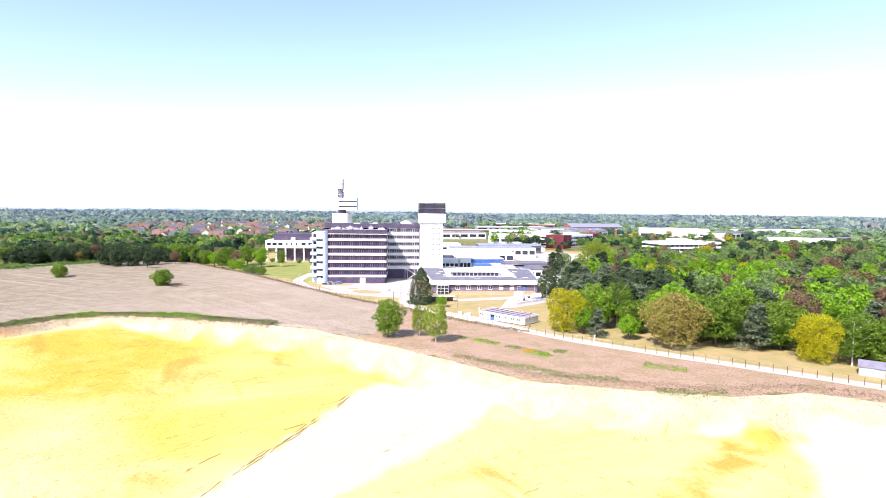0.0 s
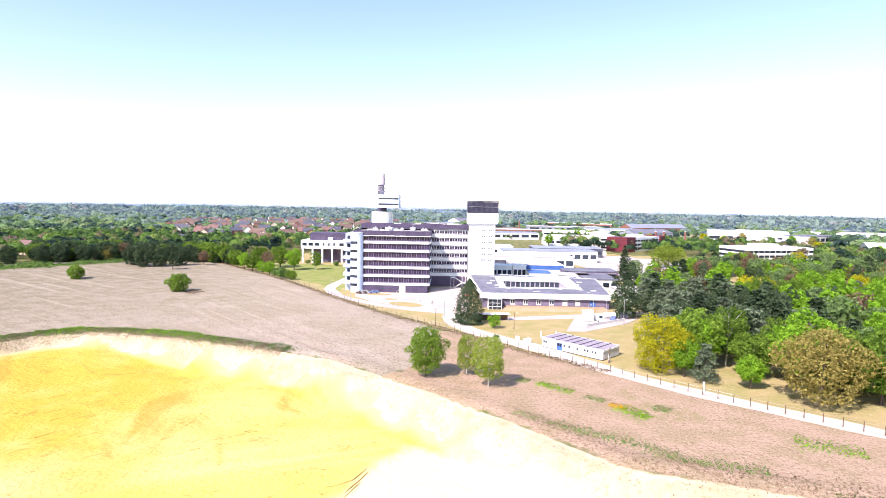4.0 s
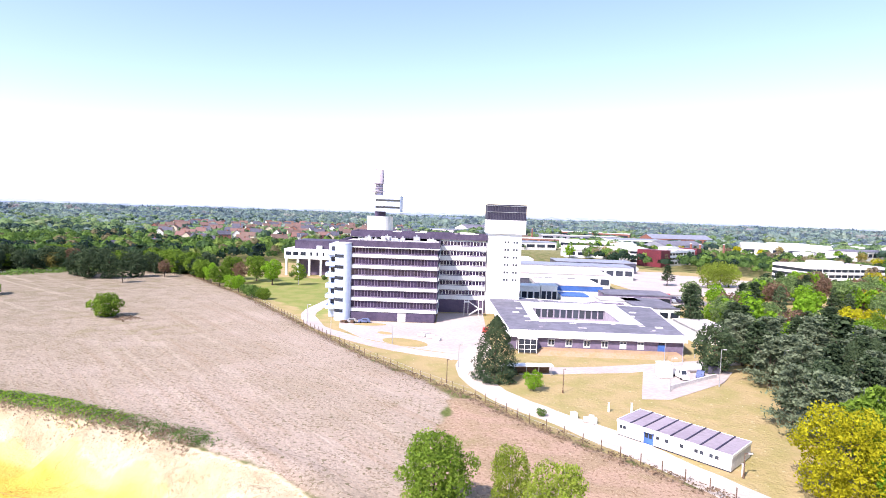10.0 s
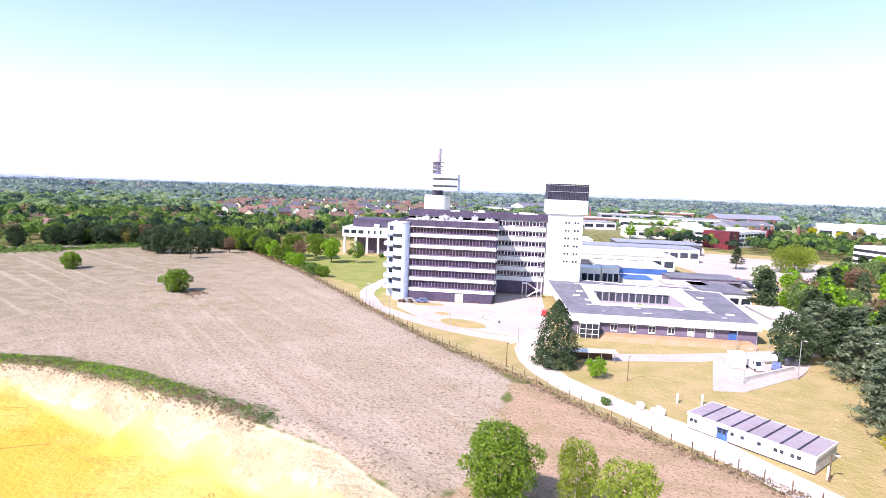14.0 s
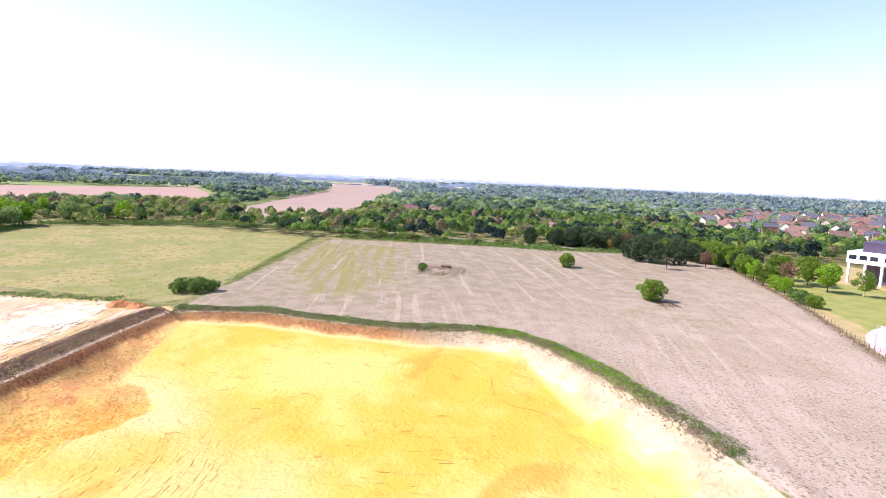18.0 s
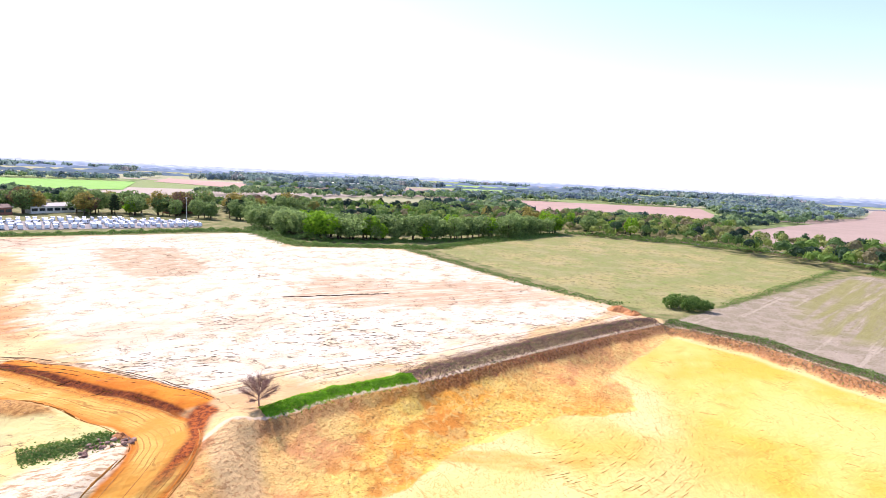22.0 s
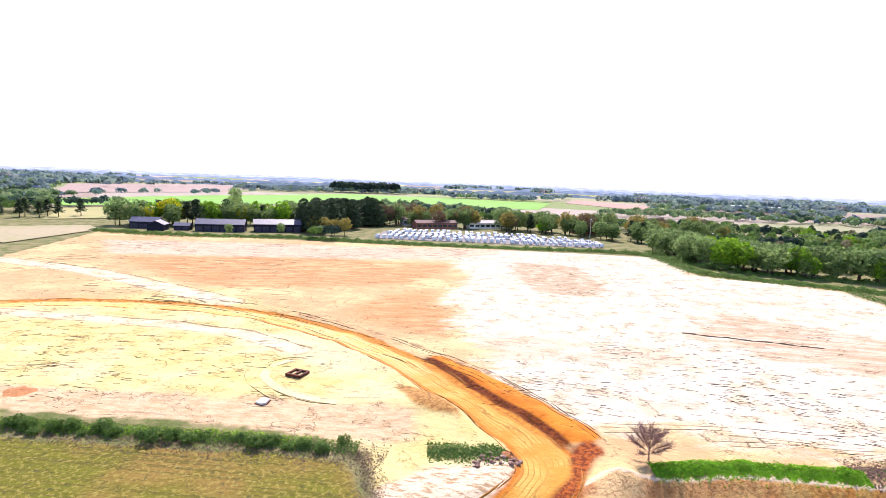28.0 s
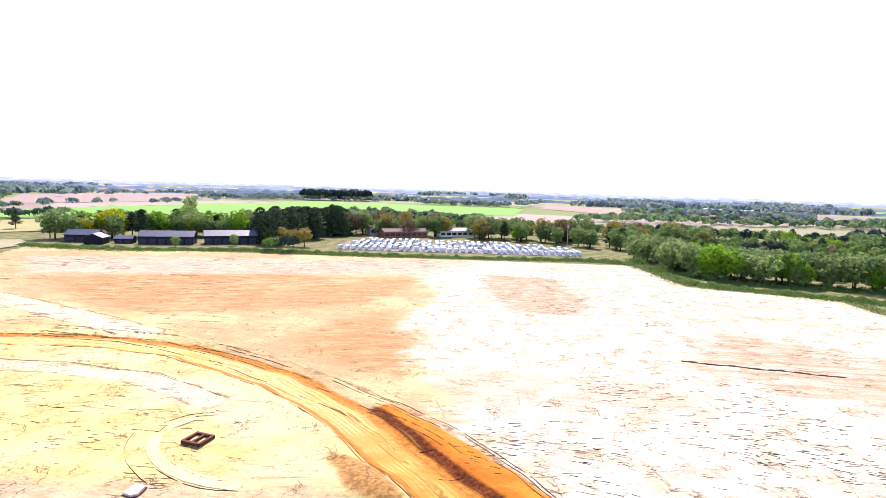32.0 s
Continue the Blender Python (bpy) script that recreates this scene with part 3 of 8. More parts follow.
def ground_mat():
    g = Nodes("ground")
    n_fine, n_mid, n_big, n_huge = g.noise(1.1, 4), g.noise(0.16, 4), g.noise(0.035, 4), g.noise(0.012, 3)
    edge = g.m("MULTIPLY", g.m("SUBTRACT", n_mid, 0.5), 7.0)

    def zone(name, soft=0.8, ragged=1.0):
        return g.step(g.m("ADD", g.attr(name), g.m("MULTIPLY", edge, ragged)), -soft, soft)

    def blend(f, a, b, lo=0.4, hi=0.6):
        return g.mix(g.step(f, lo, hi), a, b)

    def streaks(turn, across, along, lo, hi, detail=3.0, warp=0.4):
        """Long thin marks: ruts, furrows, tracks."""
        return g.step(g.noise(1.0, detail, g.vec((along, across, 0.0), turn), 0.6, warp), lo, hi)

    def cracks(scale, width, turn=0.0, stretch=1.0, warp=0.6):
        """Thin wandering lines, such as ruts and wash marks."""
        v = g.noise(scale, 5.0, g.vec((1.0, stretch, 1.0), turn), 0.55, warp)
        return g.m("SUBTRACT", 1.0, g.step(g.m("ABSOLUTE", g.m("SUBTRACT", v, 0.5)), 0.0, width))

    # rough grass and heath all round
    base = blend(n_mid, (0.10, 0.12, 0.035), (0.22, 0.19, 0.09), 0.35, 0.65)
    ds = g.t.nodes.new("ShaderNodeVectorMath")
    ds.operation = "LENGTH"
    g.t.links.new(g.pos, ds.inputs[0])
    parcels = g.t.nodes.new("ShaderNodeTexVoronoi")
    parcels.inputs["Scale"].default_value = 0.0032
    g.t.links.new(g.vec((1, 0.7, 1), 25), parcels.inputs["Vector"])
    psep = g.t.nodes.new("ShaderNodeSeparateColor")
    g.t.links.new(parcels.outputs["Color"], psep.inputs[0])
    # farmland parcels far out, their colours paled to paint in some haze
    hazed_farm = g.mix(g.step(psep.outputs[0], 0.3, 0.34), (0.27, 0.21, 0.17), (0.18, 0.225, 0.085))
    hazed_farm = g.mix(g.step(psep.outputs[0], 0.62, 0.66), hazed_farm, (0.26, 0.26, 0.15))
    hazed_farm = g.mix(g.step(psep.outputs[1], 0.75, 0.78), hazed_farm, (0.33, 0.28, 0.23))
    base = g.mix(g.step(ds.outputs["Value"], 560.0, 760.0), base, hazed_farm)
    # mown lawns of the site
    lawn = blend(n_mid, (0.37, 0.285, 0.145), (0.29, 0.25, 0.10), 0.35, 0.7)
    lawn = g.mix(g.step(n_fine, 0.62, 0.72), lawn, (0.45, 0.40, 0.24))
    col = g.mix(zone("site"), base, lawn)
    col = g.mix(zone("lawn", 1.5), col, blend(n_mid, (0.19, 0.225, 0.06), (0.25, 0.245, 0.085), 0.38, 0.65))
    # stubble field with furrows that run along the fence
    st = blend(n_big, (0.355, 0.29, 0.235), (0.30, 0.245, 0.185), 0.4, 0.62)
    fsep = g.t.nodes.new("ShaderNodeSeparateXYZ")
    g.t.links.new(g.pos, fsep.inputs[0])
    east = g.step(fsep.outputs[0], -150.0, -80.0)

    def rows(across, along, lo, hi, detail=3.0, warp=0.3):
        """Drill rows, which bend towards the fence."""
        return g.m("ADD", g.m("MULTIPLY", streaks(-48, across, along, lo, hi, detail, warp), east), g.m("MULTIPLY", streaks(-34, across, along, lo, hi, detail, warp), g.m("SUBTRACT", 1.0, east)))

    st = g.mix(g.m("MULTIPLY", rows(1.6, 0.06, 0.46, 0.66, 4.0), 0.4), st, (0.33, 0.235, 0.165))
    st = g.mix(g.m("MULTIPLY", rows(0.45, 0.012, 0.56, 0.64), 0.4), st, (0.44, 0.37, 0.29))
    st = g.mix(g.m("MULTIPLY", rows(0.3, 0.01, 0.58, 0.66), 0.4), st, (0.27, 0.19, 0.125))
    st = g.mix(g.m("MULTIPLY", g.m("SUBTRACT", 1.0, g.step(fsep.outputs[0], -190.0, -40.0)), 0.95), st, blend(n_mid, (0.265, 0.22, 0.165), (0.21, 0.18, 0.12), 0.4, 0.62))
    st = g.mix(g.m("MULTIPLY", g.m("MULTIPLY", rows(0.28, 0.008, 0.58, 0.63), g.m("SUBTRACT", 1.0, east)), 0.55), st, (0.38, 0.32, 0.25))
    olive = g.m("MULTIPLY", zone("olive", 7.0, 2.5), rows(0.2, 0.012, 0.38, 0.56))
    st = g.mix(g.m("MULTIPLY", olive, 0.8), st, (0.19, 0.185, 0.05))
    st = g.mix(g.m("MULTIPLY", g.m("MULTIPLY", g.step(n_huge, 0.54, 0.64), g.step(n_mid, 0.5, 0.66)), 0.45), st, (0.22, 0.20, 0.09))
    grain = g.noise(1.7, 5, None, 0.7)
    st = g.mix(g.m("MULTIPLY", g.m("MULTIPLY", g.step(grain, 0.52, 0.58), g.step(n_mid, 0.3, 0.62)), 0.8), st, (0.15, 0.115, 0.07))
    st = g.mix(g.m("MULTIPLY", g.step(g.noise(1.0, 4, None, 0.65), 0.58, 0.63), 0.75), st, (0.11, 0.10, 0.045))
    st = g.mix(g.m("MULTIPLY", g.step(g.noise(2.6, 3), 0.6, 0.68), 0.5), st, (0.56, 0.45, 0.35))
    col = g.mix(zone("field"), col, st)
    ht = blend(n_mid, (0.36, 0.25, 0.18), (0.30, 0.22, 0.14), 0.4, 0.62)
    ht = g.mix(g.m("MULTIPLY", g.step(grain, 0.52, 0.6), 0.7), ht, (0.17, 0.105, 0.06))
    ht = g.mix(g.m("MULTIPLY", g.step(g.noise(2.4, 4, None, 0.7), 0.57, 0.64), 0.6), ht, (0.55, 0.42, 0.30))
    ht = g.mix(g.m("MULTIPLY", g.m("MULTIPLY", g.step(n_big, 0.55, 0.64), g.step(g.noise(0.5, 5, None, 0.7), 0.45, 0.6)), 0.6), ht, (0.21, 0.19, 0.075))
    col = g.mix(zone("heath"), col, ht)
    gr = blend(n_big, (0.20, 0.205, 0.075), (0.29, 0.245, 0.105), 0.42, 0.62)
    gr = g.mix(g.m("MULTIPLY", g.step(n_mid, 0.5, 0.66), 0.6), gr, (0.15, 0.21, 0.045))
    gr = g.mix(g.m("MULTIPLY", g.step(n_fine, 0.6, 0.7), 0.7), gr, (0.11, 0.10, 0.04))
    gr = g.mix(g.m("MULTIPLY", streaks(-33, 0.5, 0.012, 0.5, 0.62), 0.12), gr, (0.36, 0.29, 0.13))
    gr = g.mix(g.m("MULTIPLY", g.m("MULTIPLY", g.step(g.noise(0.4, 5, None, 0.7), 0.53, 0.6), g.step(n_big, 0.32, 0.58)), 0.8), gr, (0.10, 0.10, 0.035))
    gr = g.mix(g.m("MULTIPLY", g.step(g.noise(0.09, 4), 0.5, 0.64), 0.5), gr, (0.29, 0.245, 0.135))
    gr = g.mix(g.m("MULTIPLY", g.step(g.noise(0.9, 5, None, 0.7), 0.54, 0.62), 0.6), gr, (0.16, 0.15, 0.06))
    col = g.mix(zone("green"), col, gr)
    sf = blend(n_big, (0.115, 0.115, 0.012), (0.19, 0.12, 0.03), 0.42, 0.56)
    sf = g.mix(g.m("MULTIPLY", streaks(134, 1.3, 0.03, 0.48, 0.6, 4.0, 0.5), 0.7), sf, (0.085, 0.075, 0.015))
    sf = g.mix(g.m("MULTIPLY", g.step(g.noise(1.4, 5, None, 0.7), 0.52, 0.58), 0.7), sf, (0.26, 0.21, 0.05))
    sf = g.mix(g.m("MULTIPLY", g.step(g.noise(0.8, 5, None, 0.7), 0.57, 0.63), 0.8), sf, (0.06, 0.06, 0.022))
    col = g.mix(zone("sfield"), col, sf)
    # stripped sand and gravel
    tan = blend(n_mid, (0.44, 0.275, 0.135), (0.49, 0.34, 0.165), 0.4, 0.62)
    tan = g.mix(g.step(n_big, 0.45, 0.62), tan, (0.54, 0.41, 0.205))
    ysep = g.t.nodes.new("ShaderNodeSeparateXYZ")
    g.t.links.new(g.pos, ysep.inputs[0])
    loop = g.m("MULTIPLY", g.step(g.m("ADD", ysep.outputs[0], g.m("MULTIPLY", edge, 2.0)), -88.0, -76.0), g.step(g.m("ADD", ysep.outputs[1], g.m("MULTIPLY", edge, 2.0)), -175.0, -150.0))
    yell = blend(n_mid, (0.52, 0.455, 0.20), (0.48, 0.385, 0.145), 0.4, 0.62)
    yell = g.mix(g.step(n_big, 0.5, 0.62), yell, (0.54, 0.485, 0.26))
    tan = g.mix(g.m("MULTIPLY", loop, 0.95), tan, yell)
    tan = g.mix(g.m("MULTIPLY", zone("orange", 5.0, 1.8), g.m("ADD", 0.3, g.m("MULTIPLY", g.step(g.noise(0.25, 6, g.vec((0.35, 1.2, 1), 150), 0.7, 0.6), 0.38, 0.6), 0.7))), tan, (0.42, 0.20, 0.08))
    tan = g.mix(g.m("MULTIPLY", zone("headland", 2.5, 1.2), 0.85), tan, blend(g.noise(0.6, 5, g.vec((0.5, 1.2, 1), 135), 0.7), (0.50, 0.36, 0.235), (0.38, 0.25, 0.145), 0.42, 0.62))
    tan = g.mix(g.m("MULTIPLY", zone("pinkband", 5.0, 1.5), 0.8), tan, blend(g.noise(0.3, 5, g.vec((0.4, 1.2, 1), 140), 0.7), (0.50, 0.40, 0.30), (0.42, 0.31, 0.22), 0.42, 0.62))
    tan = g.mix(zone("mound", 0.8, 0.5), tan, blend(g.noise(1.2, 5, None, 0.7), (0.40, 0.22, 0.07), (0.24, 0.115, 0.035), 0.42, 0.6))
    pale = blend(n_mid, (0.53, 0.485, 0.385), (0.49, 0.41, 0.275), 0.42, 0.68)
    pale = g.mix(g.m("MULTIPLY", g.step(g.noise(0.03, 5, g.vec((0.6, 1, 1), 150), 0.6, 0.8), 0.54, 0.68), 0.75), pale, (0.46, 0.345, 0.225))
    pale = g.mix(g.m("MULTIPLY", g.step(g.noise(0.8, 4, g.vec((0.5, 1.4, 1), 160), 0.7), 0.6, 0.66), g.m("MULTIPLY", g.step(n_big, 0.46, 0.6), 0.7)), pale, (0.36, 0.26, 0.16))
    pale = g.mix(g.m("MULTIPLY", zone("patch", 4.0, 1.8), g.step(g.noise(0.3, 6, g.vec((0.4, 1.2, 1), 150), 0.7, 0.6), 0.3, 0.52)), pale, blend(g.noise(0.5, 5, g.vec((0.4, 1, 1), 150), 0.7), (0.45, 0.34, 0.225), (0.33, 0.23, 0.135), 0.4, 0.6))
    pale = g.mix(g.m("MULTIPLY", zone("streaked", 7.0, 2.5), g.m("ADD", 0.35, g.m("MULTIPLY", streaks(128, 0.5, 0.03, 0.42, 0.58, 5.0, 0.8), 0.65))), pale, (0.42, 0.29, 0.18))
    wash = g.m("MULTIPLY", g.m("SUBTRACT", g.noise(0.09, 6, g.vec((0.4, 1.0, 1), 150), 0.65, 0.8), 0.5), 34.0)
    dirt = g.mix(g.step(g.m("ADD", g.attr("white"), wash), -4.0, 4.0), tan, pale)
    dirt = g.mix(g.m("MULTIPLY", zone("paleway", 2.2, 0.9), 0.9), dirt, blend(n_mid, (0.57, 0.49, 0.35), (0.52, 0.43, 0.27), 0.42, 0.62))
    ticks = g.m("MULTIPLY", streaks(135, 1.1, 0.11, 0.60, 0.66, 4.0, 1.2), g.step(n_big, 0.42, 0.58))
    dirt = g.mix(g.m("MULTIPLY", ticks, 0.4), dirt, (0.10, 0.06, 0.035))
    some = g.step(g.noise(0.022, 3), 0.42, 0.58)
    dirt = g.mix(g.m("MULTIPLY", g.m("MULTIPLY", cracks(0.10, 0.014, 135, 3.0), g.step(n_mid, 0.46, 0.6)), 0.9), dirt, (0.08, 0.045, 0.025))
    dirt = g.mix(g.m("MULTIPLY", g.m("MULTIPLY", cracks(0.35, 0.03, 150, 2.5, 1.5), some), g.m("MULTIPLY", g.step(n_big, 0.45, 0.55), 0.3)), dirt, (0.11, 0.065, 0.035))
    tyre = g.m("MULTIPLY", cracks(0.05, 0.006, 60, 2.0, 0.3), g.step(n_mid, 0.42, 0.56))
    dirt = g.mix(g.m("MULTIPLY", tyre, 0.8), dirt, (0.09, 0.05, 0.028))
    dirt = g.mix(g.m("MULTIPLY", g.step(g.noise(0.9, 3), 0.66, 0.7), 0.6), dirt, (0.33, 0.22, 0.13))
    dirt = g.mix(zone("pale3", 1.0, 0.5), dirt, blend(g.noise(0.9, 5, g.vec((0.5, 1.5, 1), 130), 0.7), (0.56, 0.47, 0.33), (0.34, 0.22, 0.12), 0.48, 0.6))
    kerb = g.m("SUBTRACT", 1.0, g.step(g.m("ADD", g.attr("outer"), g.m("MULTIPLY", g.m("SUBTRACT", n_mid, 0.5), 3.0)), 0.3, 0.9))
    dirt = g.mix(g.m("MULTIPLY", g.m("MULTIPLY", kerb, g.step(n_fine, 0.35, 0.55)), 0.85), dirt, (0.20, 0.12, 0.06))
    pedge = g.m("SUBTRACT", 1.0, g.step(g.m("ABSOLUTE", g.m("ADD", g.attr("paleway"), g.m("MULTIPLY", edge, 0.5))), 0.1, 0.55))
    dirt = g.mix(g.m("MULTIPLY", g.m("MULTIPLY", pedge, g.step(n_mid, 0.4, 0.55)), 0.7), dirt, (0.22, 0.13, 0.06))
    ridges = g.m("MULTIPLY", cracks(0.16, 0.03, 128, 4.0, 1.0), g.step(g.noise(0.03, 4), 0.5, 0.6))
    dirt = g.mix(g.m("MULTIPLY", ridges, 0.4), dirt, (0.19, 0.125, 0.08))
    dirt = g.mix(g.m("MULTIPLY", g.m("MULTIPLY", g.step(g.noise(1.6, 2), 0.66, 0.72), g.step(n_big, 0.44, 0.6)), 0.7), dirt, (0.20, 0.13, 0.085))
    col = g.mix(zone("dirt", 0.8, 0.7), col, dirt)
    # quarry floor and banks
    pit = g.attr("pit")
    sep = g.t.nodes.new("ShaderNodeSeparateXYZ")
    g.t.links.new(g.pos, sep.inputs[0])
    southwest = g.m("MULTIPLY", g.m("SUBTRACT", 1.0, g.step(sep.outputs[0], -110.0, -70.0)), g.m("SUBTRACT", 1.0, g.step(sep.outputs[1], 40.0, 80.0)))
    floor = blend(n_big, (0.50, 0.32, 0.05), (0.55, 0.41, 0.13), 0.38, 0.6)
    floor = g.mix(g.step(n_huge, 0.5, 0.66), floor, (0.57, 0.47, 0.23))
    lemon = g.m("MULTIPLY", g.step(g.m("ADD", sep.outputs[0], g.m("MULTIPLY", edge, 4.0)), -75.0, -30.0), g.m("SUBTRACT", 1.0, g.step(sep.outputs[1], 70.0, 125.0)))
    floor = g.mix(g.m("MULTIPLY", lemon, 0.8), floor, blend(g.noise(0.03, 4, g.vec((0.4, 1, 1), 20), 0.6, 0.8), (0.60, 0.51, 0.22), (0.58, 0.44, 0.11), 0.4, 0.62))
    floor = g.mix(g.m("MULTIPLY", g.step(g.noise(0.045, 4, g.vec((1, 0.4, 1), 30), 0.6, 0.8), 0.55, 0.66), 0.8), floor, (0.50, 0.25, 0.045))
    floor = g.mix(g.m("MULTIPLY", streaks(60, 1.2, 0.06, 0.64, 0.7, 4.0, 1.5), g.m("MULTIPLY", g.step(n_big, 0.45, 0.6), 0.7)), floor, (0.30, 0.19, 0.05))
    floor = g.mix(g.m("MULTIPLY", g.m("MULTIPLY", cracks(0.06, 0.007, 40, 2.4, 0.8), g.step(n_mid, 0.45, 0.58)), 0.8), floor, (0.26, 0.15, 0.03))
    floor = g.mix(g.m("MULTIPLY", g.m("MULTIPLY", cracks(0.22, 0.018, 15, 2.0, 2.0), g.step(n_huge, 0.5, 0.58)), 0.7), floor, (0.30, 0.17, 0.03))
    floor = g.mix(g.m("MULTIPLY", zone("whitefloor", 2.0, 0.9), 0.85), floor, (0.61, 0.54, 0.38))
    floor = g.mix(g.m("MULTIPLY", zone("rust", 3.0, 1.4), g.step(n_mid, 0.3, 0.6)), floor, (0.52, 0.28, 0.055))
    wb = g.attr("wbank")
    lump, grit = g.noise(0.42, 7, None, 0.68, 0.6), g.noise(1.5, 6, None, 0.72)
    bank = blend(g.noise(0.10, 5, None, 0.6, 0.6), (0.72, 0.33, 0.05), (0.74, 0.52, 0.12), 0.38, 0.62)
    bank = g.mix(g.m("MULTIPLY", g.step(g.noise(0.07, 4, None, 0.6, 0.5), 0.52, 0.62), 0.8), bank, (0.56, 0.20, 0.035))
    nwest = g.m("SUBTRACT", 1.0, g.step(g.m("ADD", sep.outputs[0], g.m("MULTIPLY", edge, 2.0)), -140.0, -112.0))
    bank = g.mix(g.m("MULTIPLY", nwest, 0.45), bank, (0.58, 0.36, 0.22))
    nsouth = g.m("SUBTRACT", 1.0, g.step(g.m("ADD", sep.outputs[1], g.m("MULTIPLY", edge, 2.0)), 6.0, 18.0))
    bank = g.mix(g.m("MULTIPLY", nsouth, 0.45), bank, (0.62, 0.36, 0.21))
    bank = g.mix(g.m("MULTIPLY", g.step(lump, 0.5, 0.58), 0.5), bank, (0.68, 0.50, 0.17))
    bank = g.mix(g.m("MULTIPLY", g.step(grit, 0.53, 0.58), 0.45), bank, (0.46, 0.19, 0.04))
    bank = g.mix(g.m("MULTIPLY", g.step(g.noise(2.2, 6, g.vec((1, 0.6, 1), 40), 0.72, 0.4), 0.57, 0.62), 0.6), bank, (0.20, 0.065, 0.02))
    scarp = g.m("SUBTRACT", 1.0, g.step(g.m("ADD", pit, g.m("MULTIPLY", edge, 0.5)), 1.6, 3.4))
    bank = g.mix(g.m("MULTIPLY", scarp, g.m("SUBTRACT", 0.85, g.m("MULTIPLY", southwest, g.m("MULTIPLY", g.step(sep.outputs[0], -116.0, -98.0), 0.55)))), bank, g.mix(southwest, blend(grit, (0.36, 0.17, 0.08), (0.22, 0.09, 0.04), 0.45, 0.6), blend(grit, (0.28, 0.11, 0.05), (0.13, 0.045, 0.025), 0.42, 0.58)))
    srim = g.m("MULTIPLY", g.step(sep.outputs[0], -58.0, -50.0), g.m("SUBTRACT", 1.0, g.step(sep.outputs[1], 5.0, 20.0)))
    bank = g.mix(g.m("MULTIPLY", srim, 0.8), bank, blend(grit, (0.30, 0.185, 0.17), (0.15, 0.085, 0.085), 0.42, 0.58))
    bank = g.mix(zone("spur", 1.2, 0.5), bank, blend(grit, (0.60, 0.41, 0.20), (0.42, 0.24, 0.11), 0.5, 0.62))
    sandbank = blend(n_mid, (0.56, 0.46, 0.31), (0.46, 0.37, 0.235), 0.4, 0.66)
    sandbank = g.mix(g.m("MULTIPLY", g.step(grit, 0.55, 0.62), 0.75), sandbank, (0.36, 0.28, 0.16))
    eastern = g.step(g.m("ADD", g.m("ADD", sep.outputs[0], g.m("MULTIPLY", sep.outputs[1], 0.9)), g.m("MULTIPLY", edge, 3.0)), -25.0, 5.0)
    bankcol = g.mix(eastern, bank, sandbank)
    reach = g.m("ADD", 2.6, g.m("MULTIPLY", eastern, 3.0))
    onfloor = g.step(g.m("SUBTRACT", g.m("ADD", pit, g.m("MULTIPLY", edge, 0.8)), reach), -0.5, 0.7)
    onfloor = g.m("MULTIPLY", onfloor, g.m("SUBTRACT", 1.0, g.step(g.m("ADD", wb, g.m("MULTIPLY", edge, 0.7)), -0.5, 0.4)))
    shelf = g.m("SUBTRACT", 1.0, g.step(g.m("ADD", g.m("SUBTRACT", pit, reach), g.m("MULTIPLY", g.m("SUBTRACT", n_big, 0.5), 14.0)), 0.5, 3.0))
    floor = g.mix(g.m("MULTIPLY", shelf, 0.45), floor, (0.58, 0.49, 0.29))
    quarry = g.mix(onfloor, bankcol, floor)
    col = g.mix(g.step(g.m("ADD", pit, g.m("MULTIPLY", edge, 0.2)), -0.4, 0.3), col, quarry)
    lip = g.m("MULTIPLY", g.step(pit, -1.3, -0.7), g.m("SUBTRACT", 1.0, g.step(pit, -0.1, 0.3)))
    col = g.mix(g.m("MULTIPLY", lip, g.m("MULTIPLY", g.m("SUBTRACT", 1.0, eastern), 0.8)), col, (0.55, 0.43, 0.31))
    # haul road: pale wheel tracks, rusty verges, and the dug bank outside the bend
    h = g.attr("haul")
    near = g.step(sep.outputs[1], -75.0, -35.0)
    hr = g.mix(near, blend(n_mid, (0.52, 0.40, 0.13), (0.56, 0.46, 0.20), 0.38, 0.62), blend(n_mid, (0.44, 0.21, 0.035), (0.51, 0.32, 0.08), 0.38, 0.62))
    wob = g.m("ADD", h, g.m("MULTIPLY", g.noise(0.06, 3), 1.6))
    rut = g.m("SINE", g.m("MULTIPLY", wob, 2.7))
    thin = g.m("SINE", g.m("ADD", g.m("MULTIPLY", wob, 7.5), g.m("MULTIPLY", n_mid, 3.0)))
    hr = g.mix(g.m("MULTIPLY", g.step(rut, 0.2, 0.95), 0.3), hr, (0.44, 0.22, 0.045))
    hr = g.mix(g.m("MULTIPLY", g.m("MULTIPLY", g.step(thin, 0.55, 0.95), g.step(n_mid, 0.4, 0.6)), 0.6), hr, (0.20, 0.085, 0.02))
    hr = g.mix(g.m("SUBTRACT", 1.0, g.step(g.m("ADD", h, g.m("MULTIPLY", edge, 0.2)), 0.3, 1.8)), hr, (0.42, 0.135, 0.016))
    hr = g.mix(g.m("MULTIPLY", zone("rustedge", 0.9, 0.25), 0.9), hr, blend(grit, (0.50, 0.20, 0.03), (0.34, 0.11, 0.015), 0.42, 0.6))
    b = g.attr("berm")
    bm = blend(n_mid, (0.54, 0.19, 0.02), (0.46, 0.14, 0.014), 0.4, 0.6)
    bm = g.mix(g.m("MULTIPLY", g.step(n_fine, 0.55, 0.68), 0.4), bm, (0.33, 0.10, 0.015))
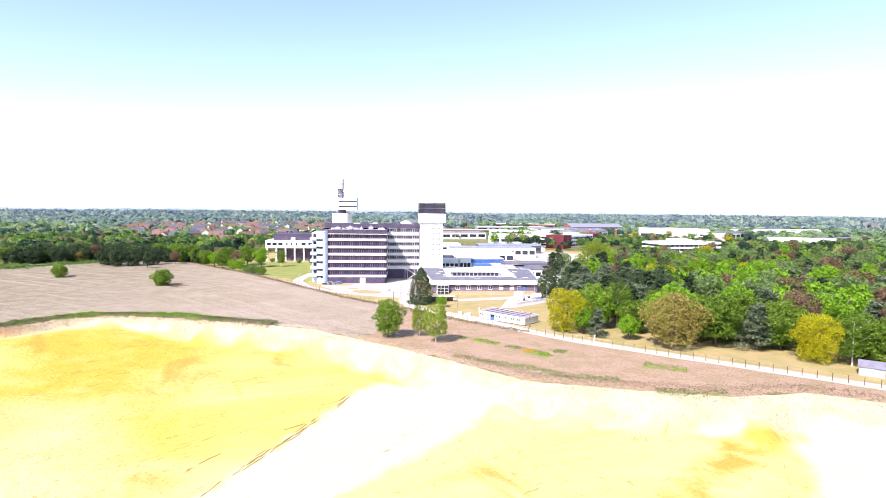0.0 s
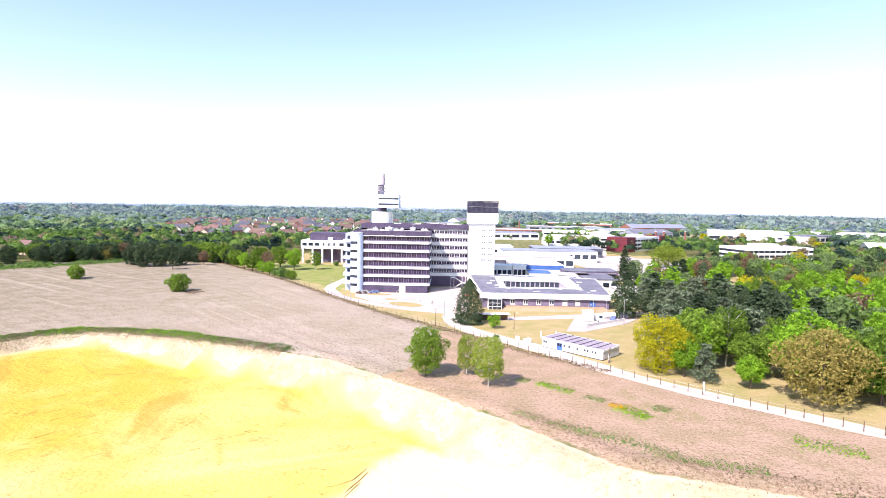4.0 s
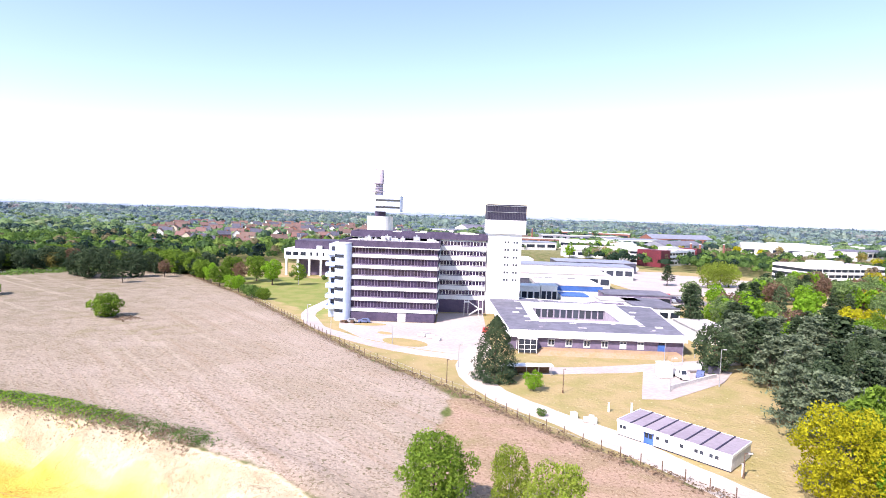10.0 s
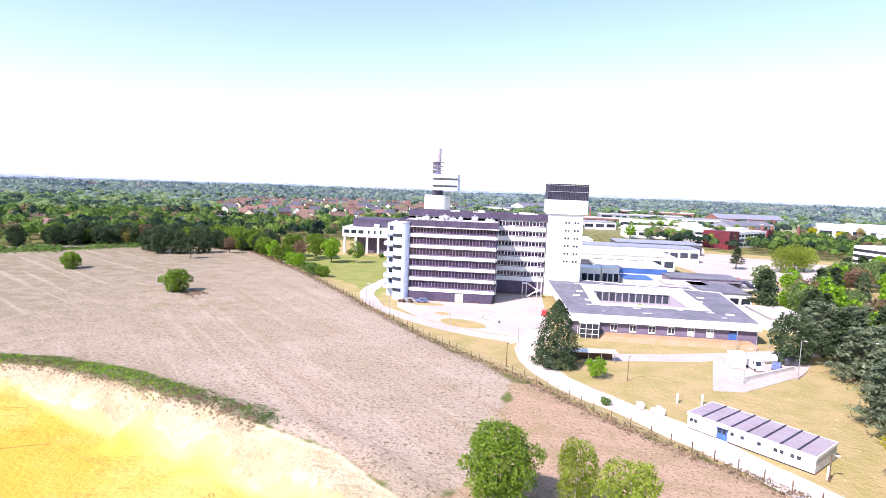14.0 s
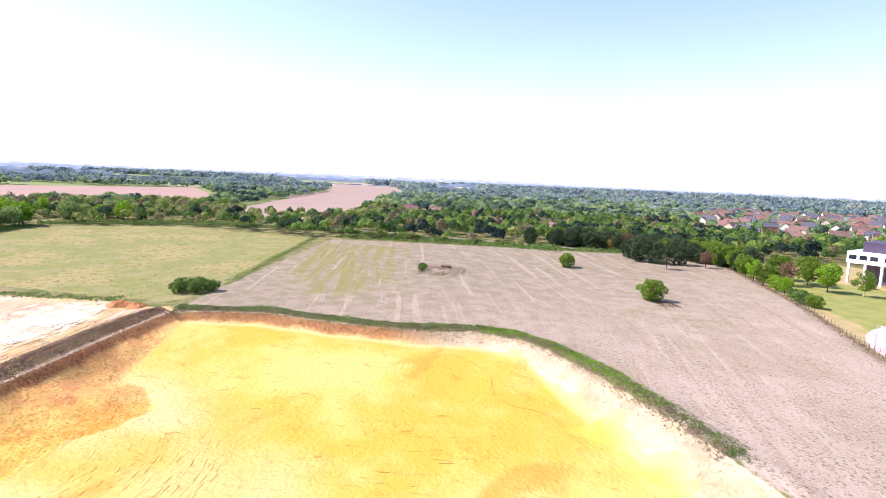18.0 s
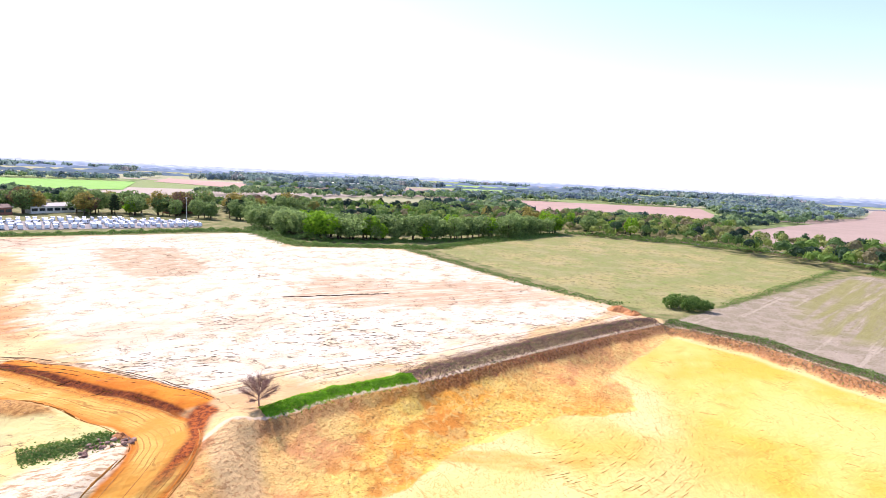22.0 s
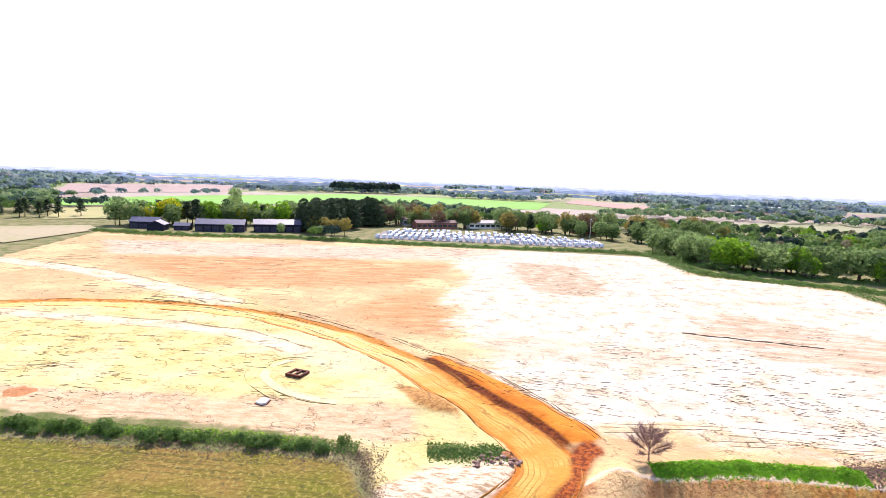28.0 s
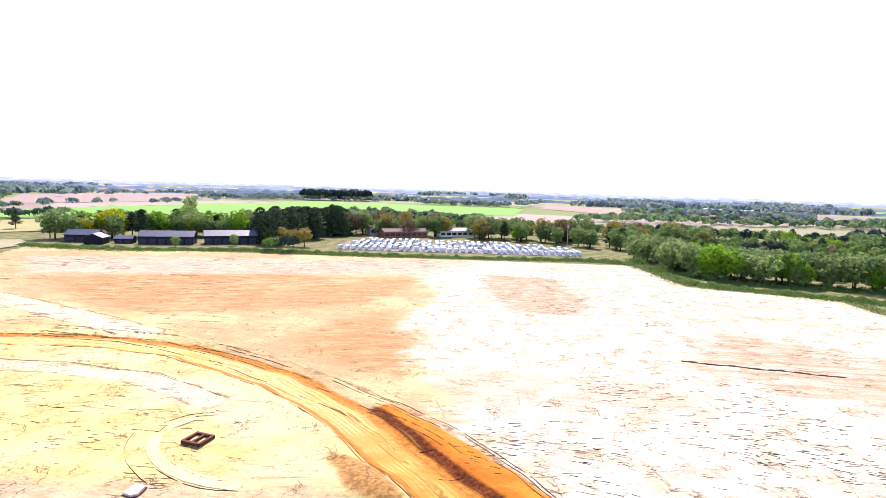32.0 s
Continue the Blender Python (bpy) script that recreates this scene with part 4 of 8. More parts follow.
    col = g.mix(g.step(g.m("ADD", b, g.m("MULTIPLY", edge, 0.35)), -0.6, 0.6), col, bm)
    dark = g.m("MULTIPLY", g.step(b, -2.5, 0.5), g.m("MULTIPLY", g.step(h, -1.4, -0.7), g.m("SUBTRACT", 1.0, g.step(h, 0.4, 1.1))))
    col = g.mix(g.step(g.m("ADD", h, g.m("MULTIPLY", edge, 0.25)), -0.5, 0.5), col, hr)
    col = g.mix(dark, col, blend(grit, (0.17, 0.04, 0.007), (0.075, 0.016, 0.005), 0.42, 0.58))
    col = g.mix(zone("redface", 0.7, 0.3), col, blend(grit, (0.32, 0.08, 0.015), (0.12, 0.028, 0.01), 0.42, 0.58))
    rough = g.noise(0.45, 5, g.vec((1, 2.0, 1), 135), 0.65, 1.0)
    onbank = g.m("MAXIMUM", g.step(wb, -0.5, 1.0), g.m("SUBTRACT", g.step(pit, 0.0, 1.0), g.step(g.m("SUBTRACT", pit, reach), -1.0, 1.0)))
    low = g.m("ADD", g.m("MULTIPLY", n_fine, 0.45), g.m("ADD", g.m("MULTIPLY", n_mid, 0.9), g.m("MULTIPLY", rough, 0.25)))
    g.bump(g.m("ADD", low, g.m("MULTIPLY", g.m("MULTIPLY", g.m("SUBTRACT", g.m("ADD", lump, g.m("MULTIPLY", grit, 0.4)), 0.7), onbank), 1.6)), 0.6, 0.95)
    return g.done(col, 0.95, 0, 0.1)


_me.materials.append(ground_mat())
tagged(new("ground", _me), "sand quarry, stubble fields and rough heath", "ground", kind="structure")


# ---- the works site ----
SZ = -1.0


def strip(name, pts, width, mat, label, category, lift=0.05):
    """A road or path as a solid strip that follows the ground."""
    pts = [Vector((x, y, 0)) for x, y in pts]
    fine = []
    for a, b in zip(pts, pts[1:]):
        k = max(1, int((b - a).length / 3))
        fine += [a.lerp(b, i / k) for i in range(k)]
    fine.append(pts[-1])
    for _ in range(3):
        fine = [fine[0]] + [(fine[i - 1] + fine[i] * 2 + fine[i + 1]) / 4 for i in range(1, len(fine) - 1)] + [fine[-1]]
    b = Build()
    rows = []
    for i, p in enumerate(fine):
        d = (fine[min(i + 1, len(fine) - 1)] - fine[max(i - 1, 0)]).normalized()
        n = Vector((-d.y, d.x, 0))
        w = width(i / (len(fine) - 1)) if callable(width) else width
        w *= 1 + 0.06 * math.sin(i * 0.9) + 0.04 * math.sin(i * 2.3)
        row = []
        for k in (-0.5, -0.17, 0.17, 0.5):
            q = p + n * w * k
            row.append((q.x, q.y, gz(q.x, q.y) + lift))
        rows.append(row)
    vs = [v for r in rows for v in r] + [(x, y, z - 0.3) for r in rows for x, y, z in (r[0], r[3])]
    m = 4 * len(rows)
    fs = [(4 * i + k, 4 * i + 4 + k, 4 * i + 5 + k, 4 * i + 1 + k)[::-1] for i in range(len(rows) - 1) for k in range(3)]
    fs += [(4 * i, 4 * i + 4, m + 2 * i + 2, m + 2 * i) for i in range(len(rows) - 1)]
    fs += [(4 * i + 3, m + 2 * i + 1, m + 2 * i + 3, 4 * i + 7) for i in range(len(rows) - 1)]
    b.add(vs, fs)
    return solid(name, b, mat, label, category, "structure")


strip("road", [(6, 205), (1.5, 186), (4.5, 170), (10, 159), (17, 152), (25, 143), (33, 131.5), (42, 117), (52, 106), (63, 96.5), (86, 77.5), (109, 58.5), (135, 36)],
      lambda k: 8.0 if k > 0.3 else 7.0, ROADMAT, "pale dusty concrete road beside the fence", "road")
strip("road", [(-53, 285), (-56, 262), (-56, 246), (-47, 224), (-30, 208), (-12, 197), (2, 193)], 5.5, YARDMAT, "pale concrete service road round the offices", "road", 0.06)
solid("pavement", Build().prism([(-40, 226), (-30, 212), (-12, 201), (2, 196), (9, 196), (9.5, 262), (-8, 258), (-8, 238.5), (-42, 238)], SZ - 0.5, SZ + 0.03), YARDMAT,
      "pale dusty concrete yard before the offices", "yard", "structure")
strip("path", [(14, 182), (40, 187), (62, 195), (78, 200)], 6.0, YARDMAT, "pale pinkish gravel path beside the low building", "path", 0.05)
solid("pavement", Build().prism([(39.6, 164), (46.2, 164.4), (64.6, 179), (71.5, 189), (62, 194.6), (47.3, 186.5)], SZ - 0.5, SZ + 0.1), YARDMAT, "pale concrete pad with equipment on it", "yard", "structure")


def window_run(owner, name, x0, x1, z0, z1, n, glass, frame_mat, face=0.0, depth=0.12):
    """n windows side by side along x on a wall that faces -y, each a frame with its pane."""
    w = (x1 - x0) / n
    fr = Build().ring([(0, z0), (w, z0), (w, z1), (0, z1)], [(0.09, z0 + 0.09), (w - 0.09, z0 + 0.09), (w - 0.09, z1 - 0.09), (0.09, z1 - 0.09)], 0, depth)
    fr.v = [(x, face - y, z) for x, z, y in fr.v]
    fr.f = [q[::-1] for q in fr.f]
    fm = fr.mesh(name, frame_mat)
    pm = Build().box(0.08, face - 0.06, z0 + 0.08, w - 0.08, face - 0.02, z1 - 0.08).mesh("pane", glass)
    for i in range(n):
        o = part(name, fm, frame_mat, owner, at=(x0 + i * w, 0, 0))
        part("pane", pm, glass, o)


def facade(owner, x0, x1, z0, floors, storey, n, glass, ledge, at, frame_mat=PANEL2, band=1.15, proud=0.7):
    """Storeys of a facade that faces -y in the frame 'at': a white ledge and a strip of windows each."""
    side = new("facade")
    side.parent = owner
    side.matrix_basis = at
    bands = Build().box(x0, -proud, 0, x1, 0.05, 0.28).box(x0, -proud, 0.28, x1, -proud + 0.16, band).mesh("ledge", ledge)
    for i in range(floors):
        z = z0 + i * storey
        part("ledge", bands, ledge, side, at=(0, 0, z))
        part("apron", Build().box(x0, -0.02, z + 0.28, x1, 0.1, z + band + 0.35), PANEL2, side)
        window_run(side, "window", x0, x1, z + band + 0.3, z + storey - 0.25, n, glass, frame_mat, face=0.05)
    return side


office = thing("office_block", "long seven-storey office block with white ledges and brown window bands", "office building", (0, 0, SZ))
F0, ST = 3.2, 3.85
part("wall", Build().box(-42.6, 240, 0, -8.5, 262, 27.4), PANEL, office, "brown panelled core")
part("wall", Build().box(-30, 262, 0, 10, 276, 27.4), PANEL, office)
facade(office, -38.6, -8.3, F0, 6, ST, 26, GLASSB, WHITE, pose(0, 240, 0))
facade(office, 0, 21.5, F0, 6, ST, 16, GLASSB, WHITE, pose(-8.5, 240, 0, 0, 0, 90))
facade(office, -8, 10, F0 + 2.0, 6, ST, 14, GLASSB, WHITE, pose(0, 262, 0), WHITE, 1.6, 0.4)
part("parapet", Build().ring([(-43.2, 239.2), (-7.7, 239.2), (-7.7, 262), (-43.2, 262)], [(-42.7, 239.7), (-8.2, 239.7), (-8.2, 262), (-42.7, 262)], 26.2, 28.4), FASCIA, office, "dark fascia")
part("parapet", Build().ring([(-43.2, 262.0), (10.2, 261.3), (10.2, 277), (-43.2, 277)], [(-42.7, 262.3), (9.7, 261.8), (9.7, 276.5), (-42.7, 276.5)], 28.6, 30.8), FASCIA, office, "dark fascia")
part("wall", Build().box(-42.6, 262.4, 26, 9.6, 276.4, 29.6), WHITE, office)
part("coping", Build().box(-43.2, 238.95, 25.9, -7.5, 239.25, 26.2).box(-7.75, 239.2, 25.9, -7.45, 261, 26.2), WHITE, office)
part("roof", Build().box(-42.6, 239.8, 27.4, -8.3, 262.3, 27.7), GRAVELROOF, office, "pale gravel roof")
part("roof", Build().box(-42.6, 262.35, 29.6, 9.6, 276.4, 29.9), GRAVELROOF, office, "pale gravel roof")
# box before the wall, its dark colour standing in for a recess's shade
part("ground_floor", Build().box(-38.6, 239.0, 0, -22, 240, 3.0).box(-19, 239.0, 0, -9, 240, 3.0), FASCIA, office, "dark recessed ground floor")
part("door", Build().box(-22, 239.2, 0, -19, 240, 2.9), CONC, office)
# rounded stair tower with slit windows and the stacked balconies beside it
stair = part("stair_tower", Build().prism([(-41.6 + 2.9 * math.cos(a), 239.6 + 2.9 * math.sin(a)) for a in [2 * math.pi * k / 28 for k in range(28)]], 0, 27.2), BLUEISH, office, "pale blue round stair tower")
part("cap", Build().cyl(-41.6, 239.6, 27.2, 27.6, 3.05, n=28), WHITE, stair)
_arc = [radians(195 + k * 8) for k in range(12)]
slit = Build().prism([(-41.6 + 2.98 * math.cos(a), 239.6 + 2.98 * math.sin(a)) for a in _arc] + [(-41.6 + 2.8 * math.cos(a), 239.6 + 2.8 * math.sin(a)) for a in _arc[::-1]], 0, 1.15).mesh("slit_window", GLASS)
for i in range(6):
    part("slit_window", slit, GLASS, stair, at=(0, 0, 3.0 + i * ST))
for i in range(6):
    z = 3.4 + i * ST
    bal = part("balcony", Build().box(-48, 240.5, z, -43.5, 247, z + 0.3).box(-48, 240.4, z + 0.3, -43.6, 240.6, z + 1.4).box(-48.1, 240.5, z + 0.3, -47.9, 247, z + 1.4), BLUEISH, office)
    part("window", Build().box(-46.8, 243.9, z + 1.4, -44.8, 244.0, z + 3.0), GLASS, bal)
part("wall", Build().box(-47.6, 244, 0, -42.6, 262, 26.6), BLUEISH, office)
# the tall lift block
part("shaft", Build().box(10.3, 262, 0, 23.6, 277, 31.6, 0.08), WHITE, office, "plain white lift shaft")
part("water_tank", Build().box(9.8, 261.2, 31.6, 25.0, 278, 36.9, 0.12), WHITE, office)
lou = part("louvre_screen", Build().box(9.9, 261.3, 36.9, 24.9, 277.9, 42.9), BLACK, office, "dark louvred plant screen")
slat = Build().box(0, -0.16, 0, 0.1, 0.02, 5.2).mesh("slat", SLATE)
for i in range(24):
    part("slat", slat, SLATE, lou, at=(10.3 + i * 0.61, 261.3, 37.2))
part("rail", Build().box(9.7, 261.0, 39.9, 25.1, 261.2, 40.05).box(9.7, 261.0, 42.3, 25.1, 261.2, 42.45), STEEL, lou)
for k, (dx, h) in enumerate(((14, 1.4), (20.5, 2.4), (22, 1.0))):
    part("aerial", Build().cyl(dx, 268, 42.9, 42.9 + h, 0.09, 0.05, 6), STEEL, lou)
wn = Build().box(0, -0.1, 0, 0.62, 0.05, 0.75).mesh("window", GLASS)
for r in range(6):
    for cx in (17.0, 18.1, 20.4, 21.5):
        part("window", wn, GLASS, office, at=(cx, 262, 13.2 + r * 2.95))
# steel escape stair in the corner yard
esc = thing("escape_stair", "white steel escape stair with landings beside the offices", "stair", (3.5, 255.5, SZ))
for i in range(2):
    z = i * 2.6
    part("flight", Build().add([(0, 0, z), (4, 0, z + 2.6), (4, 0, z + 2.9), (0, 0, z + 0.3), (0, 1.2, z), (4, 1.2, z + 2.6), (4, 1.2, z + 2.9), (0, 1.2, z + 0.3)],
         [(0, 1, 2, 3), (7, 6, 5, 4), (3, 2, 6, 7), (1, 0, 4, 5), (0, 3, 7, 4), (2, 1, 5, 6)]), WHITE, esc, at=pose(0, 0, 0) if i == 0 else Matrix.Translation((4, 1.4, 0)) @ Matrix.Diagonal((-1, 1, 1, 1)))
    part("landing", Build().box(4 if i == 0 else -1.6, 0, z + 2.55, 5.6 if i == 0 else 0, 2.6, z + 2.75), WHITE, esc)
for x in (-1.5, 0, 4, 5.5):
    for y in (0, 2.6):
        part("post", Build().box(x - 0.08, y - 0.08, 0, x + 0.08, y + 0.08, 6.2), WHITE, esc)
for x in (0, 4):
    part("rail", Build().box(x - 0.06, 0, 6.1, x + 1.5, 0.1, 6.25), WHITE, esc)

# roof plant
rng = random.Random(4)
for i in range(30):
    x, y = rng.uniform(-38, -10), rng.uniform(243, 261)
    w, d, h = rng.uniform(0.8, 2.6), rng.uniform(0.8, 2.2), rng.uniform(0.5, 1.7)
    u = thing("rooftop_unit", "pale metal ventilation unit on the gravel roof", "roof unit", (x, y, SZ + 27.7), "rooftop units")
    part("casing", Build().box(0, 0, 0.12, w, d, h, 0.06), CONC if i % 3 else STEEL, u)
    part("plinth", Build().box(0.1, 0.1, 0, w - 0.1, d - 0.1, 0.12), FELT, u)
    if i % 2:
        part("cowl", Build().cyl(w / 2, d / 2, h, h + 0.7, 0.25, 0.25, 10), STEEL, u)
for i in range(12):
    x = rng.uniform(-28, 6)
    u = thing("rooftop_unit", "pale metal ventilation unit on the gravel roof", "roof unit", (x, rng.uniform(264, 274), SZ + 29.9), "rooftop units")
    part("casing", Build().box(0, 0, 0, rng.uniform(1, 3), 1.6, rng.uniform(0.6, 1.8), 0.06), CONC, u)

# radio tower behind the offices
tower = thing("radio_tower", "pale concrete radio tower with a square cabin and a ringed mast", "tower", (-39, 316, SZ))
part("stem", Build().cyl(0, 0, 0, 29, 5.2, 5.2, 28), CONC, tower)
part("drum", Build().cyl(0, 0, 27.5, 36, 6.3, 6.2, 36), WHITE, tower, "white drum")
part("neck", Build().cyl(0, 0, 36, 38.4, 2.6, 2.6, 20), FASCIA, tower)
pod = part("cabin", Build().box(-2.0, -6.2, 38.4, 10.4, 5, 46, 0.3), BLUEISH, tower, "pale blue square cabin")
for z in (40.0, 43.3):
    part("window", Build().box(-1.6, -6.3, z, 10.0, -6.15, z + 0.9).box(-2.1, -5.8, z, -1.95, 4.6, z + 0.9), GLASS, pod)
part("shaft", Build().cyl(-0.8, 0, 46, 52.0, 2.0, 1.8, 20), MASTGREY, tower)
part("mast", Build().cyl(0.3, 0, 52.0, 58.2, 1.05, 0.95, 14), MASTGREY, tower)
for z, r in ((47.8, 3.5), (49.6, 3.0), (51.6, 3.4)):
    ga = part("gallery", Build().cyl(-0.8, 0, z, z + 0.25, r, r, 24), MASTGREY, tower, "ring gallery with rail")
    part("rail", Build().ring([(-0.8 + r * math.cos(a), r * math.sin(a)) for a in [k * math.pi / 10 for k in range(20)]], [(-0.8 + (r - 0.06) * math.cos(a), (r - 0.06) * math.sin(a)) for a in [k * math.pi / 10 for k in range(20)]], z + 1.0, z + 1.1), STEEL, ga)
part("crosspiece", Build().box(-3.0, -0.15, 58.2, 1.8, 0.15, 58.6), MASTGREY, tower)
for x in (-2.0, -0.6, 1.2):
    part("aerial", Build().cyl(x, 0, 57.2, 59.2, 0.06, 0.05, 6), STEEL, tower)
part("dish", Build().cyl(2.6, -1.4, 48.2, 48.5, 0.9, 0.5, 14), WHITE, tower)

# building on columns
west = thing("column_building", "white building raised on tall columns with a dark roof storey", "office building", (-99, 360, SZ))
part("upper_floor", Build().box(0, 0, 9.6, 52, 26, 15.2, 0.1), WHITE, west)
part("roof_storey", Build().box(5, 4, 15.2, 50, 24, 20.0, 0.2), FASCIA, west, "dark roof storey")
part("core", Build().box(6, 6, 0, 50, 24, 9.6), PANEL, west, "dark recessed lower storeys")
for i in range(8):
    part("column", Build().box(0.6 + i * 6.6, 0.3, 0, 1.7 + i * 6.6, 1.6, 9.6, 0.08), WHITE, west)
for x, w in ((1.0, 3.0), (5.2, 3.0), (9.4, 3.0), (15, 1.0), (18.5, 1.0), (22, 1.0), (26, 3.0), (31, 3.0)):
    part("window", Build().box(x, -0.08, 11.6, x + w, 0.05, 13.6), GLASS, west)
part("rooftop_box", Build().box(18, 2, 15.2, 21, 5, 17.2), WHITE, west)
part("flue", Build().cyl(7, 8, 20, 23.5, 0.18, 0.15, 8), STEEL, west)

# low flat-roofed building round a court
low = thing("low_building", "low flat-roofed building with a white fascia round an open court", "workshop", (0, 0, SZ))
part("roof", Build().ring([(14, 204.2), (65.4, 204.2), (72, 254), (11, 270)], [(25, 221), (54.2, 221), (55, 252.5), (26, 253)], 5.5, 6.0), FELT, low, "patched grey felt roof")
part("fascia", Build().ring([(13.8, 203.9), (65.7, 203.9), (72.3, 254.3), (10.7, 270.3)], [(14.2, 204.3), (65.2, 204.3), (71.8, 253.8), (11.2, 269.8)], 4.0, 6.15), WHITE, low, "white fascia")
part("fascia", Build().ring([(24.7, 220.7), (54.5, 220.7), (55.3, 252.8), (25.7, 253.3)], [(25.4, 221.4), (53.8, 221.4), (54.6, 252.1), (26.4, 252.6)], 4.4, 6.2), WHITE, low)
part("wall", Build().box(14.6, 205, 0, 65, 206, 4.4), PANEL2, low, "mauve-grey panelled wall")
part("wall", Build().box(14.6, 206, 0, 15.6, 268, 5.2).box(64.4, 206, 0, 65.4, 250, 5.2).box(15.6, 267, 0, 66, 268, 5.2), PANEL2, low)
part("wall", Build().box(24.6, 220.2, 0, 55, 220.9, 5.2).box(25.6, 252.8, 0, 55, 253.5, 5.2).box(24.8, 221, 0, 25.4, 253, 5.2).box(54.6, 221, 0, 55.2, 253, 5.2), MASTGREY, low, "pale court walls")
part("court_edge", Build().ring([(22.6, 219.0), (57.6, 219.0), (59.6, 257.2), (23.4, 257.6)], [(25, 221), (54.2, 221), (55, 252.5), (26, 253)], 6.0, 6.06), WHITE, low, "white roof edge round the court")
for i in range(12):
    part("court_window", Build().box(26.5 + i * 2.35, 252.6, 1.2, 28.3 + i * 2.35, 252.9, 4.2), GLASS, low)
part("court_floor", Build().box(25.5, 221, 0.0, 54.6, 252.8, 0.15), GRAVELROOF, low)
for x in (20.5, 25.6, 30.8, 36.0, 41.2, 46.5, 51.6):
    wd = part("window", Build().box(x, 204.85, 1.4, x + 1.9, 205.02, 3.6), WHITE, low)
    part("pane", Build().box(x + 0.15, 204.8, 1.9 if x < 44 else 2.9, x + 0.85, 204.9, 3.4).box(x + 1.05, 204.8, 1.9 if x < 44 else 2.9, x + 1.75, 204.9, 3.4), GLASS, wd)
part("door", Build().box(57.5, 204.85, 0, 59.6, 205.02, 3.0), BLUE, low, "blue double door")
part("window", Build().box(57.7, 204.8, 3.0, 59.4, 204.95, 3.9), GLASS, low)
for i in range(26):
    x, y = rng.uniform(17, 62), rng.choice([rng.uniform(206, 219), rng.uniform(255, 264)])
    part("roof_patch", Build().box(x, y, 6.0, x + rng.uniform(0.8, 2.6), y + rng.uniform(0.6, 2.0), 6.03), GRAVELROOF if i % 3 else MAUVE, low)
for x, y in ((57, 232), (60, 240), (60, 214), (20, 240), (18, 232), (21, 225)):
    part("rooflight", Build().box(x, y, 6.0, x + 2.2, y + 1.2, 6.35), CONC, low)
porch = thing("entrance_porch", "white steel framed glass entrance porch at the low building", "porch", (16.6, 200.6, SZ))
for x in (0, 1.7, 3.4, 5.1):
    for y in (0, 4.2):
        part("post", Build().box(x - 0.07, y - 0.07, 0, x + 0.07, y + 0.07, 4.2), WHITE, porch)
part("roof", Build().box(-0.2, -0.2, 4.2, 5.3, 4.4, 4.4), WHITE, porch)
for z in (1.2, 2.6):
    part("rail", Build().box(0, -0.06, z, 5.1, 0.06, z + 0.12), WHITE, porch)
part("glazing", Build().box(0.1, 0.02, 0.3, 5.0, 0.05, 4.1), GLASS, porch)
solid("earth_bank", Build().add([(22, 199, SZ), (64, 199, SZ), (64, 204.8, SZ), (22, 204.8, SZ), (24, 201, SZ + 1.1), (63, 201, SZ + 1.1), (63, 204.8, SZ + 1.1), (24, 204.8, SZ + 1.1)],
      [(0, 1, 5, 4), (1, 2, 6, 5), (3, 0, 4, 7), (4, 5, 6, 7)]), surface("bare_bank_soil", (0.40, 0.26, 0.18), (0.31, 0.22, 0.11), 1.5, 0.3, 0.95, bump=0.05), "bare brown earth bank below the low building", "bank", "structure")

# buildings behind it
def hall(x, y, w, d, h, wall, roof, label, windows=0, roof_kind="flat", turn=0.0, band=None):
    """A plain hall: walls, roof, windows along its front."""
    t = thing("hall", label, "building", pose(x, y, gz(x, y) - 0.1, 0, 0, turn))
    part("wall", Build().box(0, 0, 0, w, d, h), wall, t)
    if roof_kind == "flat":
        part("roof", Build().box(-0.25, -0.25, h, w + 0.25, d + 0.25, h + 0.4, 0.1), roof, t)
    elif roof_kind == "gable":
        part("roof", Build().gable(0, 0, w, d, h, h + d * 0.16, 0.4), roof, t)
        part("gable_end", Build().add([(0, 0, h), (0, d, h), (0, d / 2, h + d * 0.155), (w, 0, h), (w, d, h), (w, d / 2, h + d * 0.155)], [(0, 2, 1), (3, 4, 5)]), wall, t)
    if band:
        part("cladding", Build().box(-0.06, -0.1, band[0], w + 0.06, 0.02, band[1]), band[2], t)
    if windows:
        k = w / windows
        me = Build().box(0.12 * k, -0.08, h * 0.35, 0.88 * k, 0.05, h * 0.75).mesh("window", GLASS)
        for i in range(windows):
            part("window", me, GLASS, t, at=(i * k, 0, 0))
    return t


hall(11, 284, 24, 9, 8.5, WHITE, WHITE, "white two-storey office wing behind the low building", 9)
hall(36, 287, 7, 8, 8.5, WHITE, WHITE, "small white office wing", 3)
hall(36, 300, 30, 26, 7.5, WHITE, GRAVELROOF, "white hall with a blue clad front", 0, "flat", 0, (5.2, 7.5, BLUE))
hall(10, 312, 24, 14, 9.0, SLATE, GRAVELROOF, "dark glazed hall with a pale roof")
hall(44.5, 282, 11, 11, 5.2, WHITE, BLUE, "low white store with a blue roof")
hall(64, 288, 29, 16, 5.8, PANEL2, FELT, "low mauve-grey workshop with a felt roof", 6)
hall(68, 256, 16, 24, 5.5, WHITE, FELT, "low white annex with a grey roof", 4)
hall(58, 272, 16, 10, 5.5, WHITE, GRAVELROOF, "low white link building", 3)
hall(80, 288, 12, 8, 4.8, SLATE, MAUVE, "low dark store with a mauve roof")
hall(76, 222, 12, 20, 4.2, WHITE, GRAVELROOF, "low white annex beside the pines", 3)
hall(22, 345, 60, 30, 8, WHITE, GRAVELROOF, "long white hall with a pale roof", 10)
